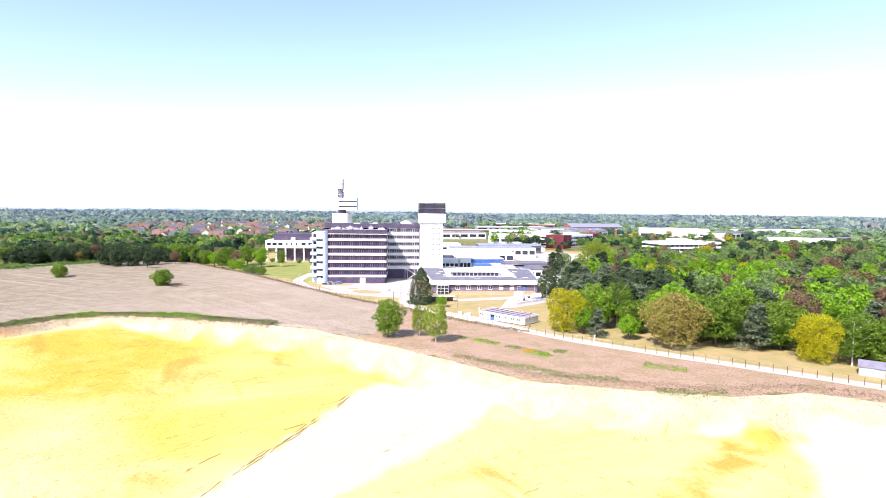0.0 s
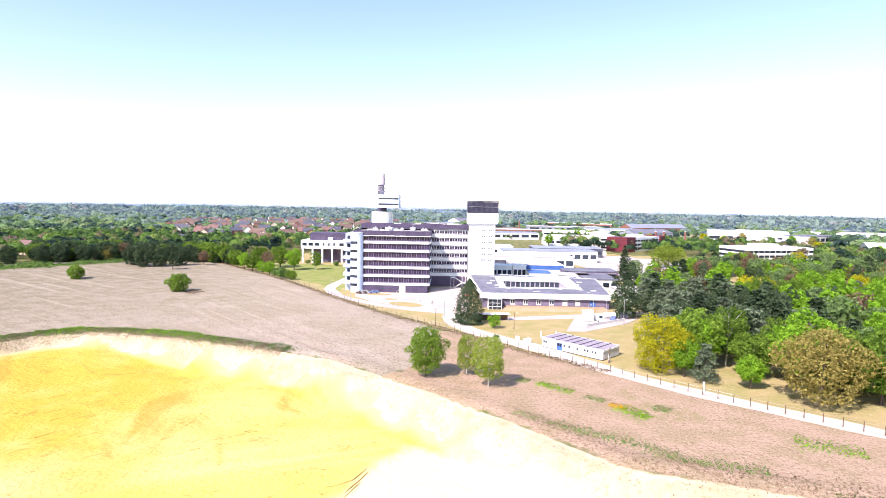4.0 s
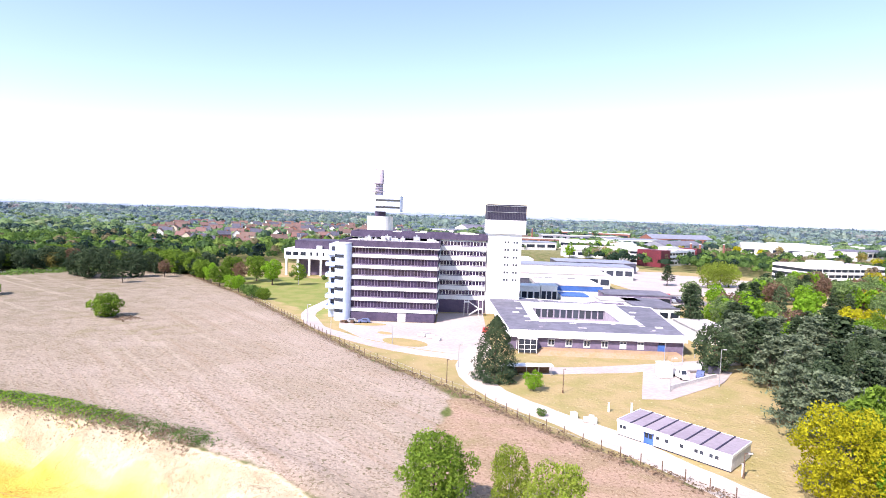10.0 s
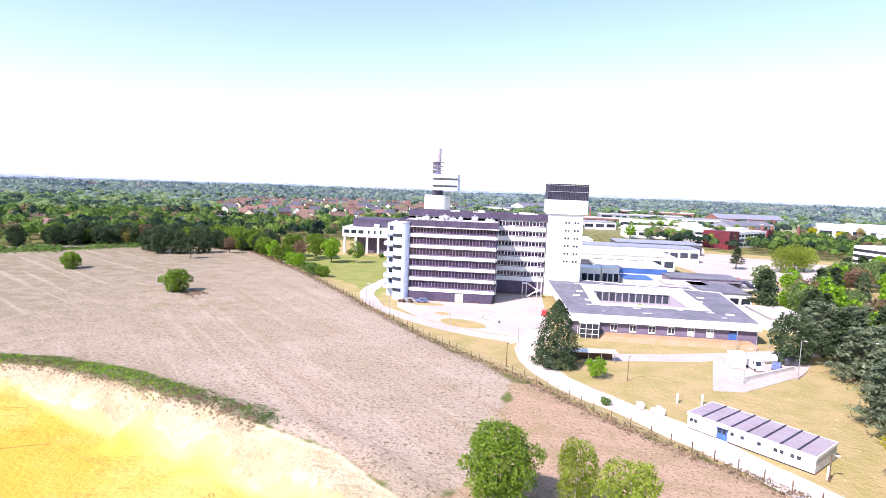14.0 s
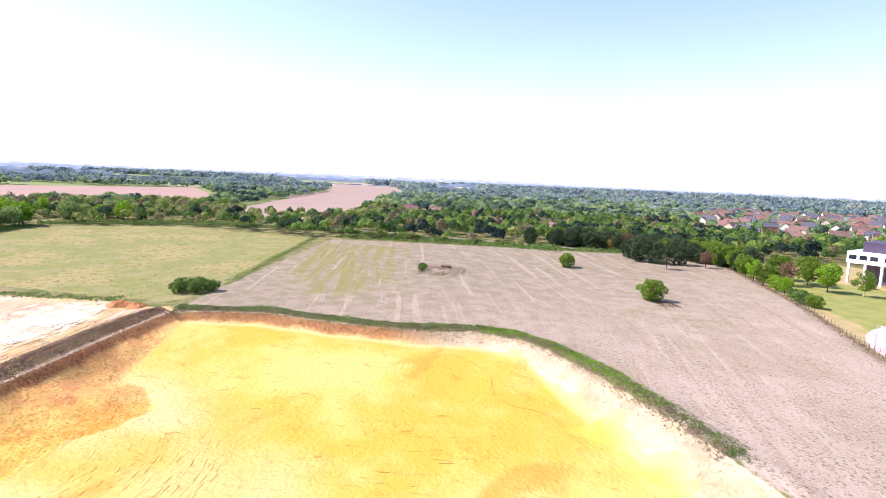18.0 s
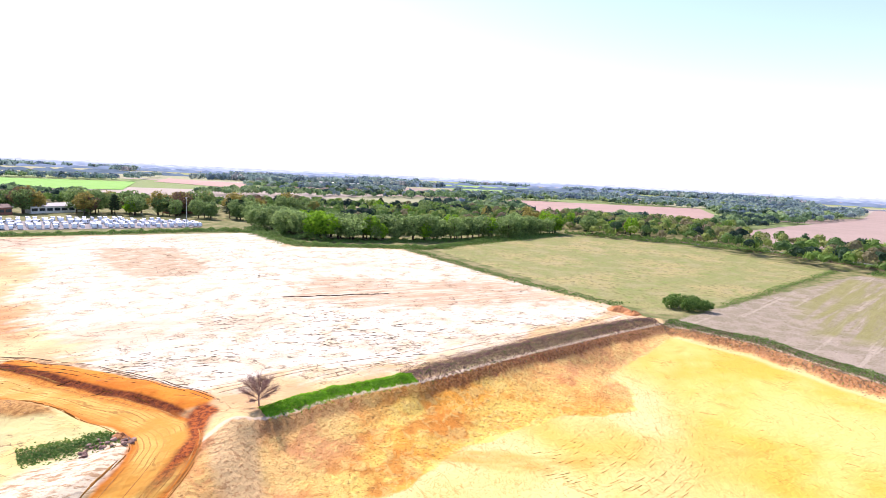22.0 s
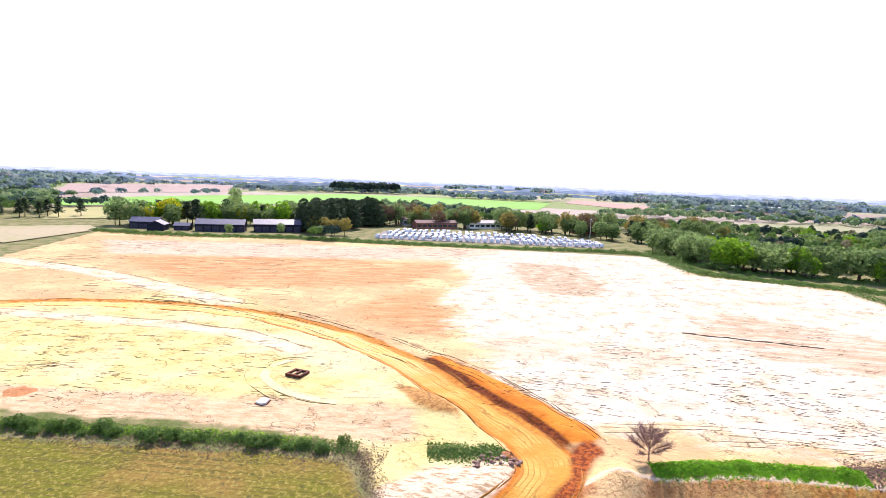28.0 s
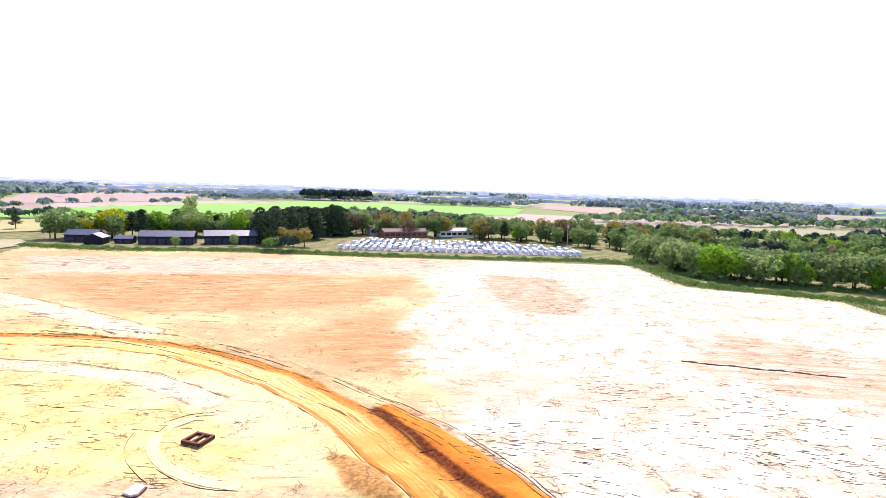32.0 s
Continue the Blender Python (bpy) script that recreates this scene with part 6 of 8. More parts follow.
AROAD = [(-445, 105), (-430, 150), (-408, 192), (-368, 232), (-292, 278), (-228, 321), (-196, 356)]
strip("road", AROAD, 7.5, ASPHALT, "grey main road between hedges beyond the fields", "road", 0.35)
hedge("hedge", shift(AROAD, -8), 5, 2.0, 16, 0.8, LEAF_SCRUB, "green hedge behind the main road", 46, 1.5)
hedge("tall_grass", [(-212, 104), (-330, 192)], 4, 0.7, 16, 0.5, LEAF_SCRUB, "grass strip between two fields", 30)
hedge("hedge", [(-78, -380), (-95, -356), (-112, -336), (-174, -296), (-217, -247), (-269, -201), (-318, -157), (-326, -136), (-290, -95), (-284, -84), (-292, -64), (-302, -38), (-306, -18), (-330, -10), (-440, 54)], 7, 2.4, 60, 0.75, LEAF_SCRUB, "thick green hedge round the stripped land", 31)
hedge("hedge", [(-57, -33.5), (-50, -40.2), (-41.3, -49.5), (-24.9, -65.2), (-10.3, -79), (30, -115), (60, -134)], 3.0, 0.75, 100, 0.3, LEAF_SCRUB, "dense dark green hedge beside the grass field", 32, 1.0)
hedge("hedge", [(-52, -39), (-43, -48.5), (-30, -60), (-12, -77), (10, -97)], 2.8, 0.8, 34, 0.3, LEAF_FRESH, "fresh green brambles in the hedge", 42, 2.2)
hedge("scrub", [(-59, -29), (-50, -38.5), (-40, -48), (-25, -63.5), (-10, -77), (30, -113)], 5.0, 0.4, 70, 0.26, LEAF_DRY, "dry grass below the hedge", 33)
hedge("scrub", [(-74, -19), (-70, -23), (-65, -27)], 3.2, 0.9, 170, 0.34, LEAF_SCRUB, "scrub beside the haul road", 34)
hedge("scrub", FENCE[:10], 3.2, 0.9, 14, 0.45, LEAF_DRY, "dry brown scrub along the fence", 35)
hedge("hedge", [(-330, 210), (-292, 246), (-224, 318), (-205, 342), (-160, 362)], 8, 3.0, 20, 0.9, LEAF_SCRUB, "dark hedge at the far side of the stubble field", 36)
for _i, (_line, _w, _h, _n) in enumerate((([(17, 109), (19.5, 107)], 3.0, 0.6, 60), ([(21.5, 106.5), (25, 102.5), (28, 100.5)], 2.6, 0.6, 55), ([(30, 98), (33, 94.5)], 2.2, 0.5, 45), ([(35, 92), (39.5, 86)], 3.0, 0.6, 60),
                                         ([(42, 92), (45, 90)], 2.6, 0.5, 40), ([(61, 77), (66, 74), (70, 72)], 4.0, 0.35, 36))):
    hedge("scrub", _line, _w, _h, _n, 0.3, LEAF_FRESH if _i % 2 else LEAF_SCRUB, "patch of green bramble in the heath", 370 + _i, 2.0)
hedge("scrub", [(33.5, 93), (36.5, 91)], 2.2, 0.7, 34, 0.3, GORSE, "yellow flowering gorse", 38)
hedge("scrub", [(14, 87.5), (22, 81), (30, 76.5), (40, 67.5), (50, 65)], 3.0, 0.35, 26, 0.3, LEAF_SCRUB, "olive grass above the sandy rim", 39, 2.5)
hedge("scrub", [(55, 56.5), (62, 55), (70, 54)], 2.4, 0.35, 36, 0.3, LEAF_SCRUB, "olive grass on the sandy rim", 44, 2.0)
for x, y, h in ((-200, 84, 4), (-204, 86, 4.4), (-198, 89, 4.2), (-203, 91, 4.5), (-199, 94, 4.0)):
    plant("shrub", x, y, h, 1.1, "dense dark green bush at the field corner")
plant("shrub", -206, 186, 3.2)
plant("shrub", -203, 183, 2.6)
hedge("scrub", [(-210, 188), (-206, 200), (-194, 200), (-190, 186), (-203, 180)], 8, 0.5, 14, 0.5, LEAF_DRY, "rough dry grass round a sunken pit", 40)
solid("bunker_entrance", Build().box(0, 0, 0, 4.4, 2.4, 1.0, 0.3), TIMBER, "low dark brown bunker entrance in the field", "bunker", at=pose(-207, 197, 0, 0, 0, 35))
hedge("scrub", [(-112, 220), (-108, 226)], 6, 0.4, 40, 0.5, LEAF_DRY, "rough dry grass below the bush", 41)

# bare tree on the rim
def bare_tree(x, y, h):
    t = thing("bare_tree", "leafless twiggy tree above the quarry bank", "tree", (x, y, gz(x, y) - 0.05))
    part("trunk", Build().tube([(0, 0, 0), (0.1, 0, h * 0.2), (0.0, 0.1, h * 0.45)], [0.17, 0.12, 0.07], 7), TWIG, t)
    rr = random.Random(5)
    for i in range(17):
        a, z = i * 2.4, h * (0.16 + 0.016 * i)
        l = h * rr.uniform(0.42, 0.62)
        el = 0.35 + 0.045 * i
        b = Build()
        tip = Vector((math.cos(a) * math.cos(el), math.sin(a) * math.cos(el), math.sin(el))) * l
        o = Vector((0.05, 0, z))
        b.tube([o, o + tip * 0.5 + Vector((0, 0, 0.1)), o + tip], [0.045, 0.03, 0.012], 4)
        for k in range(84):
            s = o + tip * rr.uniform(0.3, 1.0)
            d = (tip.normalized() + Vector((rr.uniform(-1, 1), rr.uniform(-1, 1), rr.uniform(-0.5, 0.9))) * 1.05).normalized()
            m = s + d * h * rr.uniform(0.08, 0.17)
            b.tube([s, m, m + (d + Vector((rr.uniform(-1, 1), rr.uniform(-1, 1), 0.3)) * 0.5) * h * 0.08], [0.02, 0.014, 0.01], 3)
        part("branch", b, TWIG, t)
    return t


bare_tree(-89.8, -5.2, 6.0)
# clumps of bramble that break up the hedge beside the grass field
_rh = random.Random(91)
for i in range(34):
    k = i / 33
    plant("shrub", -55 + 62 * k + _rh.uniform(-1.2, 1.2), -35 - 59 * k + _rh.uniform(-1.4, 1.4), _rh.uniform(0.9, 2.0), _rh.uniform(0.9, 1.5), "rounded green bramble clump in the hedge", _rh.uniform(0, 360))
hedge("scrub", [(-50, -18), (-54, -26), (-57, -33)], 2.4, 0.35, 60, 0.26, LEAF_DRY, "dry brambles at the field's end", 43)


# ---- woods and open country beyond ----
FIELDS_FAR = {
    "ploughed": ([(-505, 175), (-430, 262), (-1147, 800), (-1500, 990), (-1680, 900), (-1055, 560), (-700, 305)], (0.31, 0.225, 0.185), (0.26, 0.19, 0.15), "wide pinkish ploughed field among the woods"),
    "crop": ([(-92, -775), (-282, -888), (-660, -1030), (-906, -680), (-667, -510), (-520, -672), (-262, -664), (-87, -635)], (0.13, 0.30, 0.03), (0.16, 0.34, 0.05), "bright green field of young corn"),
    "fallow": ([(-116, -955), (-414, -1058), (-690, -1790), (-195, -1405)], (0.31, 0.22, 0.19), (0.27, 0.20, 0.16), "pinkish fallow field"),
    "stubble": ([(-611, -1530), (-1500, -1960), (-1900, -2500), (-985, -2400)], (0.33, 0.34, 0.10), (0.40, 0.36, 0.16), "yellow-green field in the distance"),
    "earth": ([(-952, -680), (-888, -470), (-1080, -565), (-1200, -830)], (0.36, 0.22, 0.17), (0.30, 0.19, 0.15), "bare brown field"),
    "track": ([(-30, -322), (0, -420), (-81, -412), (-82, -380)], (0.33, 0.27, 0.17), (0.26, 0.24, 0.11), "bare trodden ground by the track"),
    "meadow": ([(-60, -470), (-90, -600), (-260, -640), (-420, -560), (-330, -470)], (0.25, 0.27, 0.08), (0.33, 0.28, 0.12), "dry green meadow"),
    "pasture": ([(-1400, -150), (-2300, -420), (-2400, 100), (-1500, 120)], (0.15, 0.27, 0.05), (0.2, 0.29, 0.08), "green pasture in the distance"),
    "tilled": ([(-620, 40), (-1050, -30), (-1150, 330), (-720, 260)], (0.34, 0.22, 0.18), (0.28, 0.19, 0.15), "brown tilled field behind the trees"),
    "heathland": ([(-1500, 1100), (-2200, 1200), (-2300, 1500), (-1600, 1500)], (0.3, 0.33, 0.2), (0.36, 0.34, 0.22), "pale field in the distance"),
}
for key, (poly, ca, cb, lab) in FIELDS_FAR.items():
    cx, cy = sum(p[0] for p in poly) / len(poly), sum(p[1] for p in poly) / len(poly)
    fine = []
    for (ax, ay), (bx, by) in zip(poly, poly[1:] + poly[:1]):
        fine += [(ax + (bx - ax) * k / 10, ay + (by - ay) * k / 10) for k in range(10)]
    b = Build()
    rows = [[(cx + (x - cx) * s, cy + (y - cy) * s) for x, y in fine] for s in (1.0, 0.8, 0.6, 0.4, 0.2)]
    vs = [(x, y, gz(x, y) + 0.5) for r in rows for x, y in r] + [(cx, cy, gz(cx, cy) + 0.5)]
    n = len(fine)
    fs = [(r * n + i, r * n + (i + 1) % n, (r + 1) * n + (i + 1) % n, (r + 1) * n + i) for r in range(4) for i in range(n)]
    fs += [(4 * n + i, 4 * n + (i + 1) % n, 5 * n) for i in range(n)]
    b.add(vs, fs)
    solid("field", b, surface(key + "_field", ca, cb, 0.25, 0.02, 0.95), lab, "field", "structure")


def low_crown(rng, n):
    """One rough crown of n sprays in a unit box: offsets and outward directions."""
    d = rng.normal(size=(n, 3))
    d /= np.linalg.norm(d, axis=1, keepdims=True)
    d[:, 2] = np.abs(d[:, 2]) * 1.1 - 0.25
    knots = rng.normal(size=(7, 3))
    knots /= np.linalg.norm(knots, axis=1, keepdims=True)
    near = (d @ knots.T).max(1, keepdims=True)
    r = rng.uniform(0.7, 1.05, (n, 1)) * (0.72 + 0.34 * np.clip(near, 0, 1) ** 3)
    return d * r, d + rng.normal(size=(n, 3)) * 0.22


def wood(name, xs, ys, hs, ws, tints, sprays, mat, label, seed):
    """Joined woodland: a rough crown for each tree."""
    rng = np.random.default_rng(seed)
    sprays *= 2
    forms = [low_crown(rng, sprays) for _ in range(12)]
    pick = rng.integers(0, 12, len(xs))
    off = np.stack([f[0] for f in forms])[pick]
    nr = np.stack([f[1] for f in forms])[pick]
    z = ground_z(xs, ys)
    half = np.stack([ws * 0.5, ws * 0.5, hs * 0.42], 1)
    c = off * half[:, None] + np.stack([xs, ys, z + hs * 0.56], 1)[:, None]
    size = np.repeat(ws * 1.75 / math.sqrt(sprays), sprays) * rng.uniform(0.55, 1.5, len(xs) * sprays)
    me = leaves_mesh(name, c.reshape(-1, 3), nr.reshape(-1, 3), size, mat, rng, np.repeat(tints, sprays))
    return tagged(new(name, me), label, "woodland", kind="stuff")


VILLAGE = [(-165, 505), (-260, 520), (-420, 800), (-470, 1000), (-230, 1180), (30, 1180), (-20, 900), (-90, 640)]
ESTATE = [(0, 330), (100, 330), (130, 345), (150, 300), (300, 420), (420, 640), (520, 1000), (60, 1000), (-20, 500)]
LAWN = [(-55, 262), (-88, 280), (-105, 345), (-60, 350), (-50, 300)]


def scatter(seed, r0, r1, step, a0=-75.0, a1=215.0):
    """Jittered points of a polar fan, from bearing a0 to a1 (degrees left of +y)."""
    rng = np.random.default_rng(seed)
    pts = []
    r = r0
    while r < r1:
        n = max(1, int(r * radians(a1 - a0) / step))
        a = radians(a0) + radians(a1 - a0) * (np.arange(n) + rng.uniform(0, 1, n)) / n
        rr = r + rng.uniform(-0.5, 0.5, n) * step
        pts.append(np.stack([-rr * np.sin(a), 40 + rr * np.cos(a)], 1))
        r += step
    return np.concatenate(pts), rng


def lumps(x, y, s):
    return np.sin(x * s + 1.7 * np.sin(y * s * 0.7 + 2)) * np.sin(y * s * 1.1 + 1.3 * np.sin(x * s * 0.8))


YARD = [(-200, -258), (-335, -140), (-392, -190), (-330, -262), (-270, -330), (-215, -310)]


def open_land(x, y):
    """True where the land is open or built up."""
    out = np.zeros(x.shape, bool)
    for poly in (PIT, FIELD, HEATH, GREEN, DIRT, SFIELD, SITE, LAWN, YARD):
        out |= poly_dist(x, y, poly) > -7
    for poly, *_ in FIELDS_FAR.values():
        out |= poly_dist(x, y, poly) > -6
    return out


# lines of wooded hills, one behind another, up to the horizon; haze painted as glow
def ridge_line(r, top, rough, colour, seed):
    rr = random.Random(seed)
    b, n = Build(), 900
    tops = [top + 0.25 * rough * (math.sin(k * 0.043 + seed) + math.sin(k * 0.117)) + rr.uniform(-0.5, 0.5) * rough for k in range(n)]
    ring_ = [(r * math.cos(2 * math.pi * k / n), r * math.sin(2 * math.pi * k / n)) for k in range(n)]
    b.add([(x, y, -30) for x, y in ring_] + [(x, y, z) for (x, y), z in zip(ring_, tops)], [(k, (k + 1) % n, n + (k + 1) % n, n + k) for k in range(n)])
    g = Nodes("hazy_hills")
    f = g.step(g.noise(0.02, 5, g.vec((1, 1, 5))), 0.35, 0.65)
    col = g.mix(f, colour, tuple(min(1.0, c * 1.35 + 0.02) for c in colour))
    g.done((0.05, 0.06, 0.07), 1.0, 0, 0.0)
    # the pale blue of the air is given off by the hills themselves
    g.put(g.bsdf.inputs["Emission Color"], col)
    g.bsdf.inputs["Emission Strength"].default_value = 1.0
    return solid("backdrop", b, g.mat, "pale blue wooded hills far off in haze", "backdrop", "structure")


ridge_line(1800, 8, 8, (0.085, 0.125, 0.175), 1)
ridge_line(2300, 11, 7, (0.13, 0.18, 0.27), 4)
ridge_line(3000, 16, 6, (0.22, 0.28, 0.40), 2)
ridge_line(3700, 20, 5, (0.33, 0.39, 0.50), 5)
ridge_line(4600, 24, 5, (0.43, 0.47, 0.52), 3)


# ---- village and houses in the woods ----
HOUSE_WALLS = [surface("house_white", (0.74, 0.72, 0.68), (0.64, 0.62, 0.58), 1.5, 0.2, 0.7), BRICK, surface("house_cream", (0.66, 0.55, 0.42), (0.56, 0.46, 0.36), 1.5, 0.2, 0.8)]
HOUSE_ROOFS = [TILE, SLATE, surface("brown_tile", (0.17, 0.11, 0.09), (0.12, 0.08, 0.07), 2.0, 0.3, 0.85, vary=0.8)]


def house(x, y, turn, k):
    w, d, h = 11 + k % 3 * 2, 8.5 + k % 2, 6.0
    wall, roof = HOUSE_WALLS[(k * 7) % 3], HOUSE_ROOFS[(k * 5 + k // 3) % 3]
    t = thing("house", ("white rendered", "red brick", "cream rendered")[(k * 7) % 3] + " two-storey house with a " + ("red tiled", "dark slate", "brown tiled")[(k * 5 + k // 3) % 3] + " gable roof", "house", pose(x, y, gz(x, y) - 0.2, 0, 0, turn), "village houses")
    rise = d * 0.42
    part("wall", Build().add([(0, 0, 0), (w, 0, 0), (w, d, 0), (0, d, 0), (0, 0, h), (w, 0, h), (w, d, h), (0, d, h), (0, d / 2, h + rise), (w, d / 2, h + rise)],
         [(0, 1, 5, 4), (2, 3, 7, 6), (1, 2, 6, 9, 5), (3, 0, 4, 8, 7)]), wall, t)
    part("roof", Build().gable(0, 0, w, d, h, h + rise, 0.45, 0.2), roof, t)
    part("chimney", Build().box(w * 0.7, d * 0.4, h + rise * 0.5, w * 0.7 + 0.9, d * 0.4 + 0.7, h + rise + 1.3), BRICK, t)
    me = Build().box(0, -0.06, 0, 1.2, 0.06, 1.1).mesh("window", GLASS)
    for wx in (0.18, 0.68):
        for wz in (1.0, 3.6):
            part("window", me, GLASS, t, at=(w * wx, 0, wz))
    return t


_r = random.Random(21)
_k = 0
for _row in range(11):
    for _col in range(-6, 10):
        x, y = -190 - _col * 25 - _row * 8 + _r.uniform(-10, 10), 530 + _row * 55 - _col * 4 + _r.uniform(-18, 18)
        if poly_dist(np.array([x]), np.array([y]), VILLAGE)[0] > 5:
            house(x, y, _r.choice([10, 100, 35, 190]) + _r.uniform(-10, 10), _k)
            _k += 1
for x, y in ((-262, 395), (-285, 372), (-300, 410), (-240, 430), (-330, 390), (-222, 470), (-345, 350), (-470, 330), (-485, 345), (-455, 352), (-500, 372), (-478, 388), (-520, 350), (-440, 375), (-545, 400), (-410, 390), (-390, 330)):
    house(x, y, _r.uniform(0, 180), _k * 2 + 1)
    _k += 1


# ---- business estate beyond the works ----
def banded(x, y, w, d, floors, turn, wall, band, label, ends=None):
    """Office block with alternating bands of wall and glass."""
    t = thing("office_building", label, "office building", pose(x, y, gz(x, y) - 0.2, 0, 0, turn))
    part("core", Build().box(0.2, 0.2, 0, w - 0.2, d - 0.2, floors * 3.6), band, t)
    for i in range(floors + 1):
        part("wall_band", Build().box(0, 0, i * 3.6 - (0 if i else 0), w, d, i * 3.6 + 1.7), wall, t)
    part("roof", Build().box(1, 1, floors * 3.6 + 1.7, w - 1, d - 1, floors * 3.6 + 2.1), GRAVELROOF, t)
    part("plant_room", Build().box(w * 0.3, d * 0.3, floors * 3.6 + 2.1, w * 0.6, d * 0.7, floors * 3.6 + 4.4), wall, t)
    if ends:
        part("end_tower", Build().box(-1.2, -1.2, 0, w * 0.2, d + 1, floors * 3.6 + 2.6), ends, t)
        part("end_tower", Build().box(w * 0.88, -1.2, 0, w + 1.2, d + 1, floors * 3.6 + 2.6), ends, t)
    n = int(w / 5)
    me = Build().box(0.1, -0.05, 1.75, 0.3, 0.25, 3.55).mesh("mullion", wall)
    for f in range(floors):
        for i in range(1, n):
            part("mullion", me, wall, t, at=(i * w / n, 0, f * 3.6))
    return t


banded(160, 488, 72, 18, 3, 44, WHITE, GLASS, "white banded offices with dark red end towers", REDBRICK)
banded(152, 604, 94, 18, 3, -95, WHITE, GLASS, "long white banded office wing")
banded(224, 404, 60, 30, 3, 14, WHITE, GLASS, "white banded offices with a broad pale roof")
banded(300, 560, 60, 16, 2, 15, WHITE, GLASS, "white two-storey offices among the trees")
_HALLS = ((100, 560, 60, 24), (40, 640, 70, 30), (120, 700, 80, 34), (220, 640, 70, 26), (60, 760, 90, 30), (210, 800, 80, 36), (330, 700, 90, 30), (0, 860, 80, 30), (130, 900, 120, 30), (290, 880, 100, 36), (430, 820, 110, 40), (420, 640, 80, 30), (520, 720, 100, 34), (560, 900, 120, 40), (180, 1040, 120, 40), (20, 1000, 80, 36), (350, 1030, 120, 40), (-40, 960, 60, 26), (370, 480, 60, 24), (480, 520, 90, 30))
for i, (x, y, w, d) in enumerate(_HALLS):
    hall(x, y, w, d, 7 + i % 4, (WHITE, CONC, WHITE, METALROOF, BRICK)[i % 5], (GRAVELROOF, METALROOF, WHITE, FELT)[i % 4], ("white", "pale grey", "white", "grey metal", "red brick")[i % 5] + " business hall among trees", 6, "flat" if i % 3 else "gable", (0, 12, -20, 35)[i % 4])
for x, y in ((205, 540), (212, 538), (236, 545), (110, 860)):
    ch = thing("chimney_stack", "slim pinkish brick chimney stack", "chimney", (x, y, gz(x, y)))
    part("shaft", Build().cyl(0, 0, 0, 17, 1.1, 0.9, 12), BRICK, ch)
    part("rim", Build().cyl(0, 0, 17, 17.5, 1.1, 1.1, 12), CONC, ch)
solid("pavement", Build().prism([(98, 338), (170, 332), (200, 345), (205, 490), (130, 462), (40, 432), (36, 385), (90, 385)], SZ - 0.6, SZ + 0.02), YARDMAT, "wide pale concrete ground of the estate", "yard", "structure")
solid("pavement", Build().prism([(60, 305), (118, 305), (124, 335), (66, 338)], SZ - 0.4, SZ + 0.06), ASPHALT, "grey asphalt car park", "car park", "structure")
solid("pavement", Build().prism([(128, 250), (240, 232), (262, 262), (140, 285)], SZ - 0.4, SZ + 0.06), YARDMAT, "pale pinkish gravel car park", "car park", "structure")
strip("road", [(95, 330), (105, 300), (118, 270), (150, 240), (190, 225)], 8, ROADMAT, "pale estate road", "road")
strip("road", [(60, 400), (100, 420), (132, 465), (150, 540), (150, 620)], 9, ROADMAT, "pale estate road", "road")


def clear_of_buildings(x, y):
    out = np.ones(x.shape, bool)
    for ob in scene.objects:
        if ob.parent is None and ob.name.split(".")[0] in ("hall", "office_building", "house", "barn"):
            pts = [ob.matrix_world @ Vector(c) for ch in ob.children[:2] for c in ch.bound_box]
            cx, cy = sum(q.x for q in pts) / len(pts), sum(q.y for q in pts) / len(pts)
            rad = max(math.hypot(q.x - cx, q.y - cy) for q in pts)
            # keep the ground before a front clear too
            out &= np.hypot(x - cx, y - cy + rad * 0.5) > rad * 0.85 + 3
    return out


GROVE = [(-344, -146), (-322, -112), (-312, -90), (-318, -66), (-328, -48), (-342, -30), (-366, -6), (-400, 20), (-436, 46)]


# near belt of the great wood beyond the stubble field, and the woods all round
p, rng = scatter(50, 200, 620, 9.0)
x, y = p.T
ang = np.degrees(np.arctan2(-x, y - 40))
south = (ang > 88) & (ang < 185)
keep = ~open_land(x, y) & ~(poly_dist(x, y, VILLAGE) > 0) & ~((poly_dist(x, y, ESTATE) > -10) & ((x < 118) | (rng.uniform(0, 1, len(x)) < 0.25))) & ~(poly_dist(x, y, WOOD_R) > -4)
yard_strip = south & (line_dist(x, y, [(-60, -480), (-100, -400), (-230, -330), (-400, -240), (-420, -180)]) < 48)
keep &= ~yard_strip & (line_dist(x, y, GROVE) > 24) & (line_dist(x, y, AROAD) > 9)
keep &= ~((y < -150) & (y > -520) & (x > -120) & (x < 200))
keep &= ~(south & (lumps(x, y, 0.018) < -0.05))
keep &= ~((ang < 0) & (lumps(x, y, 0.02) < -0.35))
keep &= ~((ang > 40) & (ang < 88) & (lumps(x, y, 0.02) < -0.2) & (x < -440))
keep &= clear_of_buildings(x, y)
x, y = x[keep], y[keep]
belt = lumps(x, y, 0.045) * 0.5 + 0.5
tint = np.clip(0.32 + 0.62 * rng.uniform(0, 1, len(x)) * belt + rng.normal(size=len(x)) * 0.13, 0, 1)
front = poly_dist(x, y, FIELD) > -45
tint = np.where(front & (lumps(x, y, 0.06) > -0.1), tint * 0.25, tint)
tint = np.where(rng.uniform(0, 1, len(x)) < 0.1, 0.97, tint)
tint = np.where(lumps(x, y, 0.05) + rng.normal(size=len(x)) * 0.35 > 0.62, tint * 0.12, tint)
westerly = (x < -400) & (y > -20) & (y < 330) & (rng.uniform(0, 1, len(x)) < 0.55)
tint = np.where(westerly, rng.uniform(0.75, 1.0, len(x)), tint)
